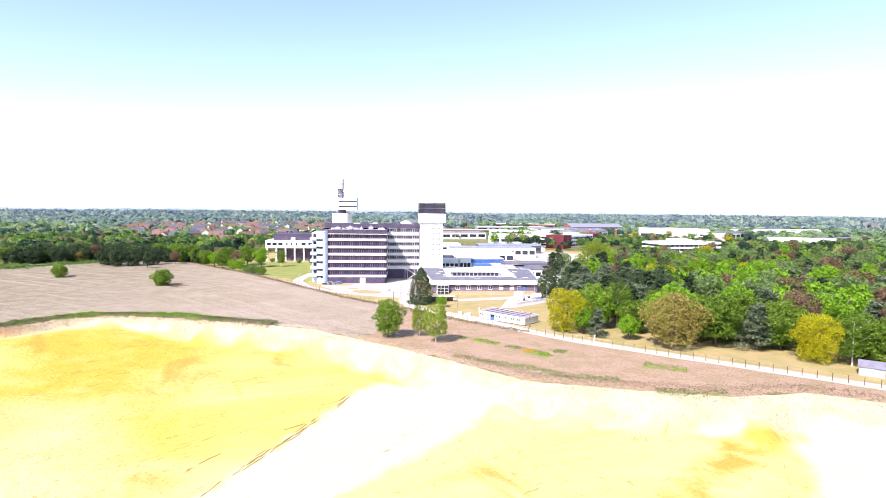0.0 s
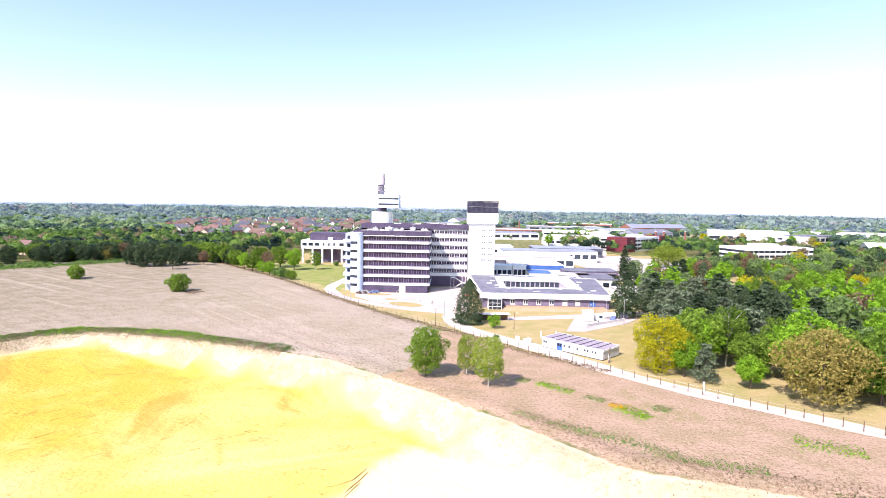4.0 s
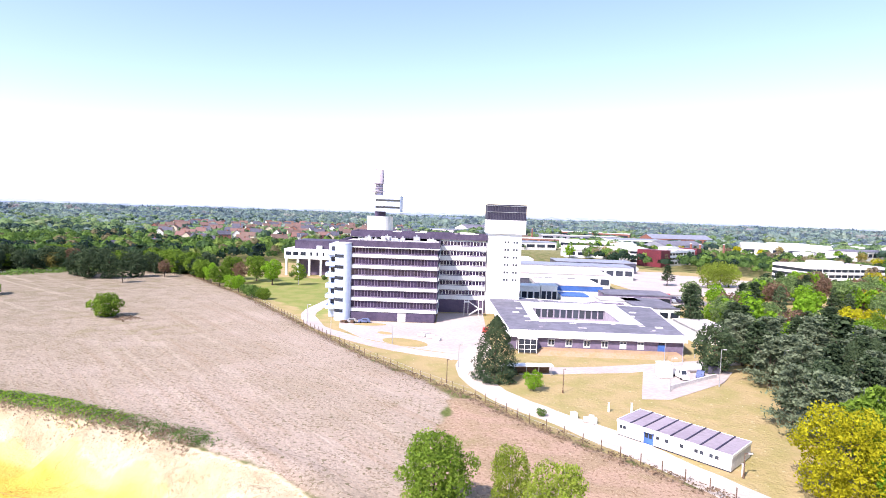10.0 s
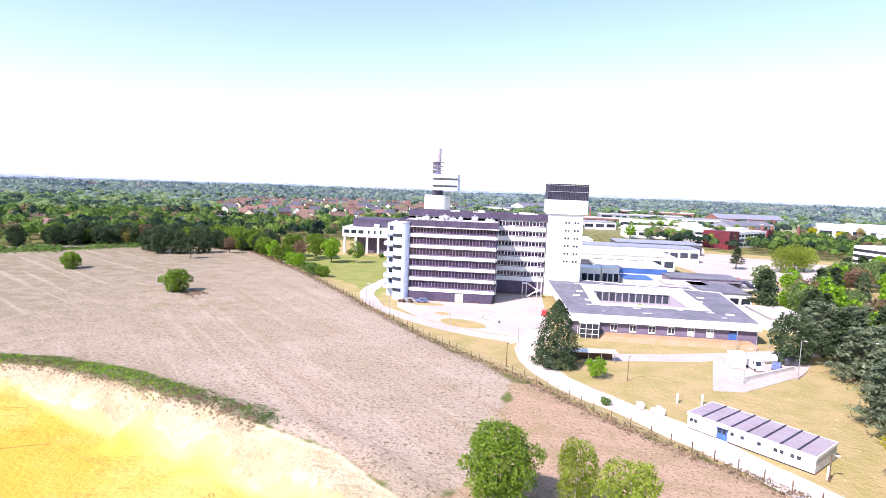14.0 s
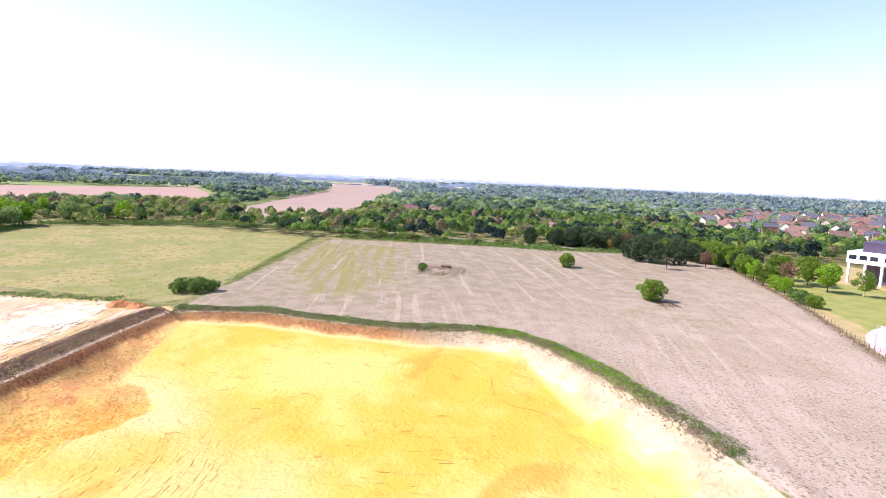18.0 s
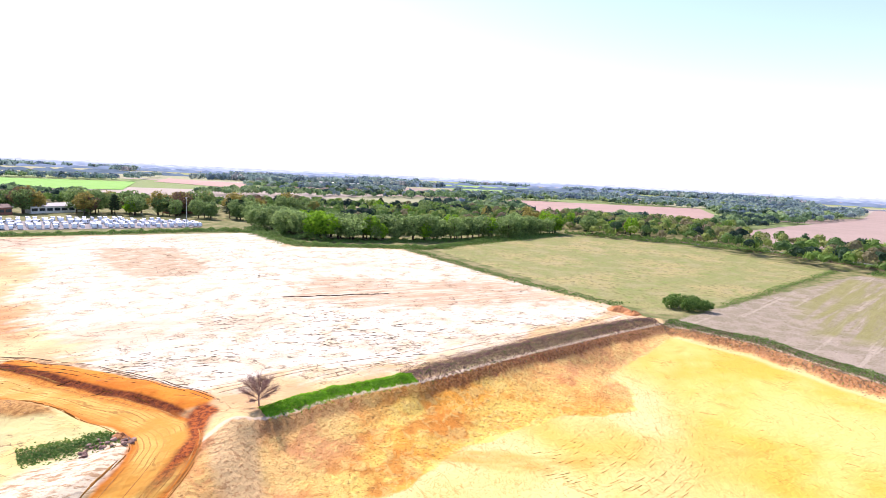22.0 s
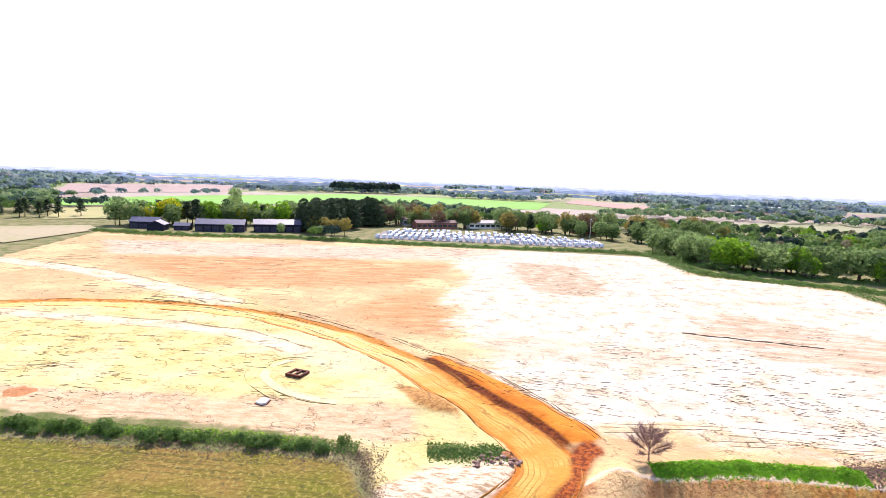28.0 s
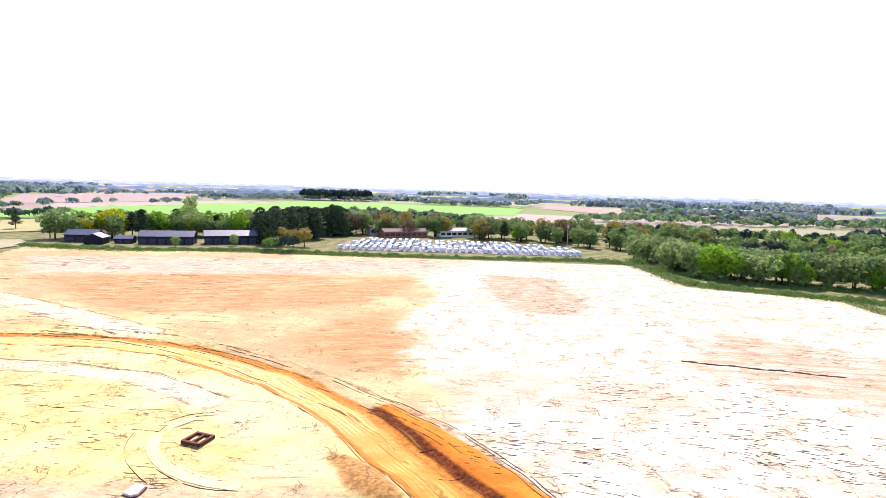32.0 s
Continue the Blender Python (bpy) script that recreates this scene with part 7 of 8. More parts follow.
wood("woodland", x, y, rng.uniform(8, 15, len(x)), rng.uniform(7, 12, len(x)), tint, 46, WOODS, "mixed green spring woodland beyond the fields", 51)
p, rng = scatter(52, 620, 1500, 15.0)
x, y = p.T
ang = np.degrees(np.arctan2(-x, y - 40))
keep = ~open_land(x, y) & ~((poly_dist(x, y, VILLAGE) > -20) & (rng.uniform(0, 1, len(x)) < 0.5)) & ~((poly_dist(x, y, ESTATE) > 0) & (rng.uniform(0, 1, len(x)) < 0.5))
keep &= ~((ang > 75) & (lumps(x, y, 0.009) < 0.25)) & ~((ang < -5) & (lumps(x, y, 0.011) < -0.1))
keep &= clear_of_buildings(x, y)
x, y = x[keep], y[keep]
tint = np.clip(0.2 + 0.6 * rng.uniform(0, 1, len(x)) + 0.15 * lumps(x, y, 0.02), 0, 1)
tint = np.where(lumps(x, y, 0.03) + rng.normal(size=len(x)) * 0.35 > 0.6, tint * 0.12, tint)
low_ = np.where((poly_dist(x, y, VILLAGE) > -30) | (poly_dist(x, y, ESTATE) > 0), 0.6, 1.0)
hs, ws, beyond = low_ * rng.uniform(8, 15, len(x)), rng.uniform(11, 18, len(x)), np.hypot(x, y) + rng.normal(size=len(x)) * 190 > 1080
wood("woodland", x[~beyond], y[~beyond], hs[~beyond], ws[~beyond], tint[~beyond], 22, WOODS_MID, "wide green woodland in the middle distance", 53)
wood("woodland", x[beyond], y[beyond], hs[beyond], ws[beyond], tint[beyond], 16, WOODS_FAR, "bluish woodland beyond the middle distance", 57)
p, rng = scatter(54, 1500, 2450, 26.0)
x, y = p.T
ang = np.degrees(np.arctan2(-x, y - 40))
keep = ~open_land(x, y) & ~((ang > 60) & (lumps(x, y, 0.0045) < 0.15)) & ~(lumps(x, y, 0.006) < -0.3)
keep &= clear_of_buildings(x, y)
x, y = x[keep], y[keep]
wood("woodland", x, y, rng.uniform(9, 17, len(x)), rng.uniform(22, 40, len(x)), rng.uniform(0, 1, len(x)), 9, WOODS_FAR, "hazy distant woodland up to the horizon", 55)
# dark plantation and hedgerow trees among the southern fields
rng = np.random.default_rng(58)
k, j = rng.uniform(0, 1, 190), rng.uniform(0, 1, 190)
wood("woodland", -670 - 140 * k - 60 * j, -1110 + 70 * k - 130 * j, rng.uniform(24, 31, 190), rng.uniform(14, 20, 190), rng.uniform(0, 0.12, 190), 30, WOODS, "dark conifer plantation on a far rise", 59)
_rows = np.concatenate([np.linspace(a, b, n) + rng.normal(size=(n, 2)) * 9 for a, b, n in (((-230, -1255), (-590, -1507), 20), ((-110, -800), (-560, -1040), 14), ((-600, -1200), (-980, -1330), 16), ((-900, -700), (-1250, -900), 18))])
# these leaves carry the painted blue haze too
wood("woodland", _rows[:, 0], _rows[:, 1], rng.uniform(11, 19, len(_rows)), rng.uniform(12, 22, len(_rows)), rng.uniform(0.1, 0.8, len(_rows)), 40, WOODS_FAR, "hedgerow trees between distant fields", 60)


_r = random.Random(33)

# estate trees
_n = 0
while _n < 85:
    x, y = _r.uniform(20, 430), _r.uniform(225, 760)
    if x < 125 and y < 345 or poly_dist(np.array([x]), np.array([y]), WOOD_R)[0] > -3 or x < y * 0.2 - 20 or (60 < x < 235 and 330 < y < 520):
        continue
    plant(_r.choice(["oak_f", "fresh_f", "oak_f", "oak2_f", "pine_f", "rust_f", "fresh_f", "olive_f", "dark_f", "yellow_f"]), x, y, _r.uniform(8, 13))
    _n += 1
for i in range(16):
    plant(_r.choice(["fresh_f", "oak_f", "yellow_f", "rust_f", "fresh_f"]), 108 + i * 8.5 + _r.uniform(-3, 3), 252 + i * -2.0 + _r.uniform(-6, 20), _r.uniform(9, 14))
plant("oak_f", 106, 300, 12)
plant("fresh_f", 114, 292, 12)
plant("dark_f", 92, 262, 14)

# mixed trees between the works and the estate
BELT = [(112, 262), (128, 292), (190, 326), (260, 380), (340, 430), (430, 420), (400, 240), (270, 200), (190, 205), (250, 268), (140, 292)]
_n = 0
while _n < 190:
    x, y = _r.uniform(112, 430), _r.uniform(200, 430)
    q_ = (np.array([x]), np.array([y]))
    if poly_dist(*q_, BELT)[0] < 2 or poly_dist(*q_, WOOD_R)[0] > 2 or not clear_of_buildings(*q_)[0]:
        continue
    plant(_r.choice(["oak_f", "pine_f", "oak2_f", "pine_f", "oak_f", "fresh_f", "dark_f", "rust_f", "oak_f"]), x, y, _r.uniform(9, 15))
    _n += 1

for _poly, _many in (([(112, 262), (128, 290), (145, 294), (250, 270), (262, 292), (215, 392), (176, 362), (150, 338), (125, 300)], 105), ([(84, 204), (126, 226), (122, 246), (108, 262), (94, 258)], 26)):
    _n = 0
    while _n < _many:
        x, y = _r.uniform(84, 262), _r.uniform(200, 392)
        q_ = (np.array([x]), np.array([y]))
        if poly_dist(*q_, _poly)[0] < 1 or not clear_of_buildings(*q_)[0]:
            continue
        plant(_r.choice(["oak_f", "pine_f", "fresh_f", "pine_f", "oak_f", "fresh_f", "oak2_f", "rust_f"]), x, y, _r.uniform(8, 13.5))
        _n += 1

# ---- southern yard: barns, caravans, conifers ----
def barn(x, y, length, deep, h, turn, label, bays=6):
    t = thing("barn", label, "barn", pose(x, y, gz(x, y) - 0.1, 0, 0, turn))
    part("wall", Build().box(0, 0, 0, length, deep, h), BLACKWOOD, t, "black weatherboarded walls")
    part("roof", Build().gable(0, 0, length, deep, h, h + deep * 0.24, 0.5, 0.2), BARNROOF, t, "dark blue-grey sheet roof")
    part("gable_end", Build().add([(0, 0, h), (0, deep, h), (0, deep / 2, h + deep * 0.235), (length, 0, h), (length, deep, h), (length, deep / 2, h + deep * 0.235)], [(0, 2, 1), (3, 4, 5)]), BLACKWOOD, t)
    me = Build().box(0.5, -0.08, 0.1, length / bays - 0.5, 0.02, h * 0.7).mesh("door", BLACK)
    for i in range(bays):
        part("door", me, BLACK, t, at=(i * length / bays, 0, 0))
    return t


barn(-132, -355, 31, 12, 5.2, 150, "long black weatherboarded barn with a grey sheet roof")
barn(-165, -338, 31, 12, 5.6, 158, "long black weatherboarded barn with a grey sheet roof")
barn(-100, -388, 18, 11, 4.8, 145, "black barn with a steep dark roof", 3)
barn(-112, -378, 12, 10, 4.2, 60, "small black barn beside the track", 2)
barn(-122, -367, 10, 7, 3.2, 145, "low open-sided shed with a grey roof", 2)
hall(-294, -324, 36, 12, 5.0, BRICK, TILE, "long low brick stable with a pinkish tiled roof", 8, "gable", 163)
hall(-340, -311, 40, 12, 5.0, WHITE, GRAVELROOF, "long white building with a pale roof", 8, "gable", 163)
hall(-300, -350, 22, 10, 6.0, CONC, TILE, "cream house with a tiled roof", 4, "gable", 163)
hall(-330, -372, 46, 12, 4.5, WHITE, WHITE, "long white shed behind the trees", 6, "flat", 165)
hall(-402, -252, 22, 10, 4.5, BRICK, TILE, "brick cottage with a tiled roof", 4, "gable", 140)
hall(-470, -190, 34, 10, 4.5, WHITE, WHITE, "low white shed behind the trees", 4, "flat", 120)
hall(-412, -100, 46, 9, 4.2, SLATE, METALROOF, "low dark shed with a pale roof behind the grove", 6, "flat", 100)
hall(-1250, -480, 150, 40, 9, METALROOF, WHITE, "long pale glasshouse in the distance", 6, "flat", 110)


def caravan(m, long, label):
    t = thing("caravan", label, "caravan", m, "parked caravans")
    a = long / 2
    prof = [(-a, 0.5), (-a + 0.15, 1.6), (-a + 0.7, 2.5), (a - 0.4, 2.6), (a, 2.1), (a, 0.5)]
    b = Build()
    n = len(prof)
    b.add([(x, -1.1, z) for x, z in prof] + [(x, 1.1, z) for x, z in prof], [tuple(range(n)), tuple(range(2 * n - 1, n - 1, -1))] + [(i + 1, i, n + i, n + (i + 1) % n) if i < n - 1 else (0, i, n + i, n) for i in range(n)])
    part("body", b, CARVAN, t)
    for s in (-1, 1):
        part("window", Build().box(-a * 0.7, s * 1.1 - 0.03, 1.2, -a * 0.1, s * 1.1 + 0.03, 2.1).box(a * 0.15, s * 1.1 - 0.03, 1.2, a * 0.8, s * 1.1 + 0.03, 2.1), GLASS, t)
        part("wheel", Build().tube([(0.2, s * 1.0, 0.33), (0.2, s * 1.12, 0.33)], [0.33, 0.33], 10), RUBBER, t)
    part("window", Build().box(a - 0.02, -0.8, 1.2, a + 0.04, 0.8, 1.9), GLASS, t)
    part("drawbar", Build().box(-a - 1.2, -0.07, 0.35, -a, 0.07, 0.5), STEEL, t)
    part("roof_light", Build().box(-0.4, -0.3, 2.52, 0.3, 0.3, 2.68), SLATE, t)
    return t


_van = None
_d = Vector((-105, 98)).normalized()
_nrm = Vector((-_d.y, _d.x)) * 1.0
_start = Vector((-224, -277))
for _row, (_off, _count, _skip, _turn) in enumerate(((3, 36, 0, 90), (11, 36, 0, 80), (20, 35, 1, 95), (30, 33, 1, 70), (41, 30, 2, 88), (53, 24, 3, 92))):
    for i in range(_count):
        if _r.random() < 0.14:
            continue
        q = _start + _d * (_skip * 4 + i * 4.25 + _r.uniform(-0.8, 0.8)) + _nrm * (_off + _r.uniform(-0.6, 0.6))
        ang = math.degrees(math.atan2(_d.y, _d.x)) + _turn + _r.uniform(-5, 5)
        m = pose(q.x, q.y, gz(q.x, q.y), 0, 0, ang)
        if _van is None:
            _van = caravan(m, 5.6, "white touring caravan parked in a row on grass")
        else:
            copy_thing(_van, m @ Matrix.Scale(_r.uniform(0.8, 1.1), 4))
solid("pavement", Build().prism([(-222, -276), (-330, -174), (-364, -212), (-256, -316)], -0.5, max(gz(u, v) for u in range(-364, -220, 6) for v in range(-316, -172, 6)) + 0.04), ASPHALT, "worn grey yard under the caravans", "yard", "structure")
# dark conifers and mixed trees round the yard
for i in range(84):
    k = _r.random()
    plant("dark_f", -203 - 92 * k + _r.uniform(-10, 10), -332 - 52 * k + _r.uniform(-16, 16), _r.uniform(18, 23), 1.3, single=i < 30)
for x, y, h in ((-203, -310, 12), (-208, -305, 11), (-213, -300, 12), (-200, -318, 12)):
    plant("olive_f", x, y, h, single=True)
for x, y in ((-36, -494), (-48, -492), (-60, -490), (-72, -488), (-88, -497), (-104, -484), (-52, -500), (-66, -498)):
    plant("pine_f", x, y, _r.uniform(11, 15))
for i in range(52):
    k = i / 51
    plant(_r.choice(["oak_f", "yellow_f", "fresh_f", "oak2_f", "oak2_f", "pine_f"]), -100 - 130 * k + _r.uniform(-6, 6), -415 + 45 * k + _r.uniform(-18, 12), _r.uniform(13, 20))
for i in range(88):
    k = i / 87
    plant(_r.choice(["rust_f", "olive_f", "olive_f", "oak_f", "oak2_f", "oak_f"]), -262 - 215 * k + _r.uniform(-8, 8), -395 + 240 * k + _r.uniform(-24, 14), _r.uniform(13, 20))
for i in range(22):
    k = i / 21
    plant(_r.choice(["oak_f", "fresh_f", "pine_f", "oak2_f"]), -372 - 25 * k + _r.uniform(-10, 10), -270 + 95 * k + _r.uniform(-12, 12), _r.uniform(11, 16))
plant("oak_f", -207, -484, 27, 0.62, single=True)
plant("oak2_f", -200, -470, 20, 0.8, single=True)
plant("oak_f", -146, -332, 7, single=True)
plant("oak_f", -178, -324, 7.5, single=True)
plant("yellow_f", -108, -402, 8, single=True)
# grove beside the stripped land
hedge("scrub", [(x + 5, y - 1) for x, y in GROVE], 6.0, 4.6, 46, 0.8, LEAF_SCRUB, "thick green undergrowth below the grove", 47, 1.6)
for a, b in zip(GROVE, GROVE[1:]):
    L = math.hypot(b[0] - a[0], b[1] - a[1])
    for j in range(int(L / 7) + 1):
        k = (j + _r.uniform(0.1, 0.9)) * 7 / L
        x, y = a[0] + (b[0] - a[0]) * k, a[1] + (b[1] - a[1]) * k
        for depth in (0, 9, 19) if y < -60 else (0, 12):
            plant(_r.choice(["oak_f", "oak2_f", "oak_f", "fresh_f", "oak2_f"]), x - depth * 0.85 + _r.uniform(-4, 4), y + depth * 0.2 + _r.uniform(-4, 4), _r.uniform(10.5, 17), _r.uniform(0.85, 1.35), single=depth == 0)
for i in range(46):
    plant(_r.choice(["oak_f", "oak2_f", "dark_f", "oak2_f", "fresh_f", "olive_f"]), _r.uniform(-560, -445), _r.uniform(-130, 120), _r.uniform(10, 16))
pole = thing("lighting_mast", "tall slim grey lighting mast beside the caravans", "mast", (-318, -176, gz(-318, -176)))
part("shaft", Build().cyl(0, 0, 0, 19, 0.2, 0.12, 10), STEEL, pole)
part("lamp_head", Build().box(-0.9, -0.2, 18.8, 0.9, 0.2, 19.3), STEEL, pole)

# ---- fence, posts, lamps ----
def fence_run(line, gap):
    fence = thing("fence", "old timber post and wire fence with dry scrub along it", "fence", (0, 0, 0))
    post = Build().box(-0.06, -0.06, -0.2, 0.06, 0.06, 1.9).mesh("post", TIMBER)
    last = None
    for (ax, ay), (bx, by) in zip(line, line[1:]):
        L = math.hypot(bx - ax, by - ay)
        k = max(1, int(L / gap))
        for i in range(k):
            x, y = ax + (bx - ax) * i / k, ay + (by - ay) * i / k
            z = gz(x, y)
            part("post", post, TIMBER, fence, at=(x, y, z))
            if last:
                part("wire", Build().tube([(last[0], last[1], last[2] + 1.7), (x, y, z + 1.7)], [0.02, 0.02], 3).tube([(last[0], last[1], last[2] + 0.9), (x, y, z + 0.9)], [0.02, 0.02], 3), STEEL, fence)
            last = (x, y, z)
    return fence


fence_run(shift(FENCE[1:13], 0.6), 3.0)


def lamp_post(x, y, h, label, mat=STEEL):
    t = thing("lamp_post", label, "lamp post", (x, y, gz(x, y)), "site lamp posts")
    part("column", Build().cyl(0, 0, 0, h, 0.11, 0.07, 8), mat, t)
    part("arm", Build().box(0, -0.05, h - 0.1, 0.9, 0.05, h), mat, t)
    part("lamp_head", Build().box(0.5, -0.14, h - 0.12, 1.2, 0.14, h + 0.05, 0.04), CONC, t)
    part("base", Build().cyl(0, 0, 0, 0.7, 0.17, 0.15, 8), mat, t)
    return t


for x, y, h in ((-0.6, 183.7, 6), (-3.4, 169.5, 5.5), (22.7, 166.2, 5.5), (67.5, 203, 8), (43.3, 127.6, 4), (48, 170, 8), (62, 176, 9), (78, 178, 9), (-52, 232, 6), (-40, 214, 6), (-20, 206, 6), (57, 198, 6), (62, 198, 6)):
    lamp_post(x, y, h, "slim grey steel lamp post", STEEL if h > 5.6 else TIMBER)
for x, y in ((34.6, 155.3), (29.9, 155.1), (43.5, 128.2), (58.5, 106)):
    b_ = thing("marker_post", "short white painted marker post on the verge", "post", (x, y, gz(x, y)), "white marker posts")
    part("post", Build().box(-0.17, -0.17, 0, 0.17, 0.17, 1.9, 0.03), WHITE, b_)
    part("cap", Build().box(-0.22, -0.22, 1.9, 0.22, 0.22, 2.0), CONC, b_)


# ---- vehicles ----
def car(m, paint, label, van=False):
    t = thing("van" if van else "car", label, "van" if van else "car", m, "parked vehicles")
    L, h = (5.0, 2.3) if van else (4.2, 1.45)
    prof = [(-L / 2, 0.35), (-L / 2, 0.85), (-L / 2 + 0.9, 1.0), (-L / 2 + 1.5, h), (L / 2 - (0.1 if van else 0.7), h), (L / 2, 0.95 if not van else h - 0.2), (L / 2, 0.35)]
    n = len(prof)
    b = Build().add([(x, -0.85, z) for x, z in prof] + [(x, 0.85, z) for x, z in prof], [tuple(range(n)), tuple(range(2 * n - 1, n - 1, -1))] + [((i + 1) % n, i, n + i, n + (i + 1) % n) for i in range(n)])
    part("body", b, paint, t)
    for s in (-1, 1):
        part("window", Build().box(-L / 2 + 1.5, s * 0.85 - 0.02, h * 0.68, L / 2 - (3.0 if van else 1.0), s * 0.85 + 0.02, h - 0.12), GLASS, t)
        for x in (-L * 0.3, L * 0.3):
            part("wheel", Build().tube([(x, s * 0.68, 0.32), (x, s * 0.9, 0.32)], [0.32, 0.32], 12), RUBBER, t)
    part("windscreen", Build().add([(-L / 2 + 0.92, -0.7, 1.02), (-L / 2 + 0.92, 0.7, 1.02), (-L / 2 + 1.42, 0.65, h - 0.1), (-L / 2 + 1.42, -0.65, h - 0.1)], [(0, 3, 2, 1)]), GLASS, t)
    return t


PAINTS = [(WHITE, "white"), (surface("silver_paint", (0.45, 0.46, 0.48), (0.4, 0.41, 0.43), 2, 0.3, 0.3, metal=0.5), "silver"), (TARP, "blue"), (BLACK, "black"), (RED, "red")]
for i in range(46):
    row, col = i // 16, i % 16
    p_, n_ = PAINTS[(i * 7 + i // 5) % 5]
    x, y = 66 + col * 3.0 + row, 309 + row * 10
    car(pose(x, y, SZ + 0.06, 0, 0, 88 + _r.uniform(-3, 3)), p_, n_ + " car parked on the asphalt")
for i in range(22):
    p_, n_ = PAINTS[(i * 3 + 1) % 5]
    x, y = 148 + i * 4.2, 262 - i * 0.75
    car(pose(x, y, SZ + 0.06, 0, 0, 80 + _r.uniform(-3, 3)), p_, n_ + " car parked on pale gravel")
car(pose(60.5, 183, SZ + 0.1, 0, 0, 60), TARP, "dark blue car beside the equipment pad")
car(pose(55, 181.5, SZ + 0.1, 0, 0, 100), WHITE, "white van parked on the equipment pad", True)
car(pose(8.6, 227, SZ + 0.03, 0, 0, 85), RED, "red car parked beside the low building")
car(pose(-37.5, 234.4, SZ + 0.03, 0, 0, 10), PAINTS[1][0], "silver car parked below the stair tower")
car(pose(-33, 235.2, SZ + 0.03, 0, 0, 8), TARP, "dark car parked below the stair tower")

# ---- equipment pad, shelter and clutter on the site ----
cab = thing("equipment_cabin", "tall white equipment cabin on the concrete pad", "cabin", pose(49.5, 180.5, SZ + 0.1, 0, 0, 8))
part("body", Build().box(0, 0, 0.15, 3.4, 2.6, 3.6, 0.05), WHITE, cab)
part("door", Build().box(1.2, -0.06, 0.2, 2.2, 0.02, 2.3), CONC, cab)
part("skid", Build().box(0.1, 0.1, 0, 3.3, 2.5, 0.15), BLACK, cab)
part("roof", Build().box(-0.1, -0.1, 3.6, 3.5, 2.7, 3.75), WHITE, cab)
tank = thing("storage_tank", "white horizontal storage tank on a cradle", "tank", pose(58, 187, SZ + 0.1, 0, 0, 12))
part("shell", Build().tube([(0, 0, 1.2), (0.2, 0, 1.2), (4.4, 0, 1.2), (4.6, 0, 1.2)], [0.6, 1.0, 1.0, 0.6], 18), WHITE, tank)
for x in (0.9, 3.6):
    part("cradle", Build().box(x, -0.8, 0, x + 0.3, 0.8, 0.5), CONC, tank)
box_ = thing("generator", "dark green generator housing on the pad", "generator", pose(64, 186, SZ + 0.1, 0, 0, 5))
part("housing", Build().box(0, 0, 0.2, 3.0, 1.6, 2.0, 0.08), SLATE, box_)
part("exhaust", Build().cyl(2.4, 0.8, 2.0, 2.7, 0.1, 0.1, 8), STEEL, box_)
part("skid", Build().box(0, 0.1, 0, 3.0, 1.5, 0.2), BLACK, box_)
wall_ = thing("low_wall", "low pale retaining wall round the pad", "wall", pose(48.5, 171.5, SZ, 0, 0, 36))
part("wall", Build().box(0, 0, 0, 20, 0.35, 0.9), CONC, wall_)
part("coping", Build().box(-0.05, -0.05, 0.9, 20.05, 0.4, 1.0), CONC, wall_)
sh = thing("bus_shelter", "low flat-roofed pale shelter beside the road", "shelter", pose(9.5, 177.6, SZ, 0, 0, 6))
part("roof", Build().box(0, 0, 2.3, 13.5, 3.0, 2.5, 0.05), WHITE, sh)
part("back_wall", Build().box(0.4, 2.6, 0, 13, 2.8, 2.3), TIMBER, sh)
for i in range(5):
    part("post", Build().box(0.4 + i * 3.1, 0.3, 0, 0.55 + i * 3.1, 0.45, 2.3), STEEL, sh)
part("bench", Build().box(1, 1.9, 0.4, 12.4, 2.4, 0.5), TIMBER, sh)
for i, (x, y) in enumerate(((23.5, 148.5), (24.8, 147.3), (25.4, 149.2), (22.6, 150.2))):
    u = thing("plant_crate", "pale builder's crate and covers beside the hut", "crate", pose(x, y, SZ, 0, 0, i * 35), "crates beside the hut")
    part("box", Build().box(0, 0, 0.1, 1.3, 1.0, 0.9 + 0.3 * (i % 2), 0.04), WHITE if i % 2 else CONC, u)
    part("pallet", Build().box(-0.05, -0.05, 0, 1.35, 1.05, 0.1), TIMBER, u)

for i, (x, y, a) in enumerate(((-41.0, 233.4, 10), (-39.2, 232.6, 40), (-38.0, 234.0, 5), (-36.4, 232.9, 70), (-13.4, 217.6, -28), (-10.6, 215.4, -20), (-12.0, 219.6, 15), (-8.4, 213.0, -35))):
    u = thing("pallet_stack", "stack of grey timber pallets lying in the concrete yard" if i < 4 else "pale concrete slabs piled on bearers in the yard", "pallets" if i < 4 else "slabs", pose(x, y, SZ + 0.11, 0, 0, a))
    for k in range(3 + i % 2):
        part("pallet" if i < 4 else "slab", Build().box(0, 0, 0.04 + k * 0.24, 1.3 if i < 4 else 2.6, 1.1, 0.2 + k * 0.24), TIMBER if i < 4 else CONC, u, at=pose(0.04 * k, 0.03 * (k % 2), 0, 0, 0, 3 * k))
    part("bearer", Build().box(0.1, 0.1, 0, 0.25, 1.0, 0.04).box(0.9, 0.1, 0, 1.05, 1.0, 0.04), TIMBER, u)

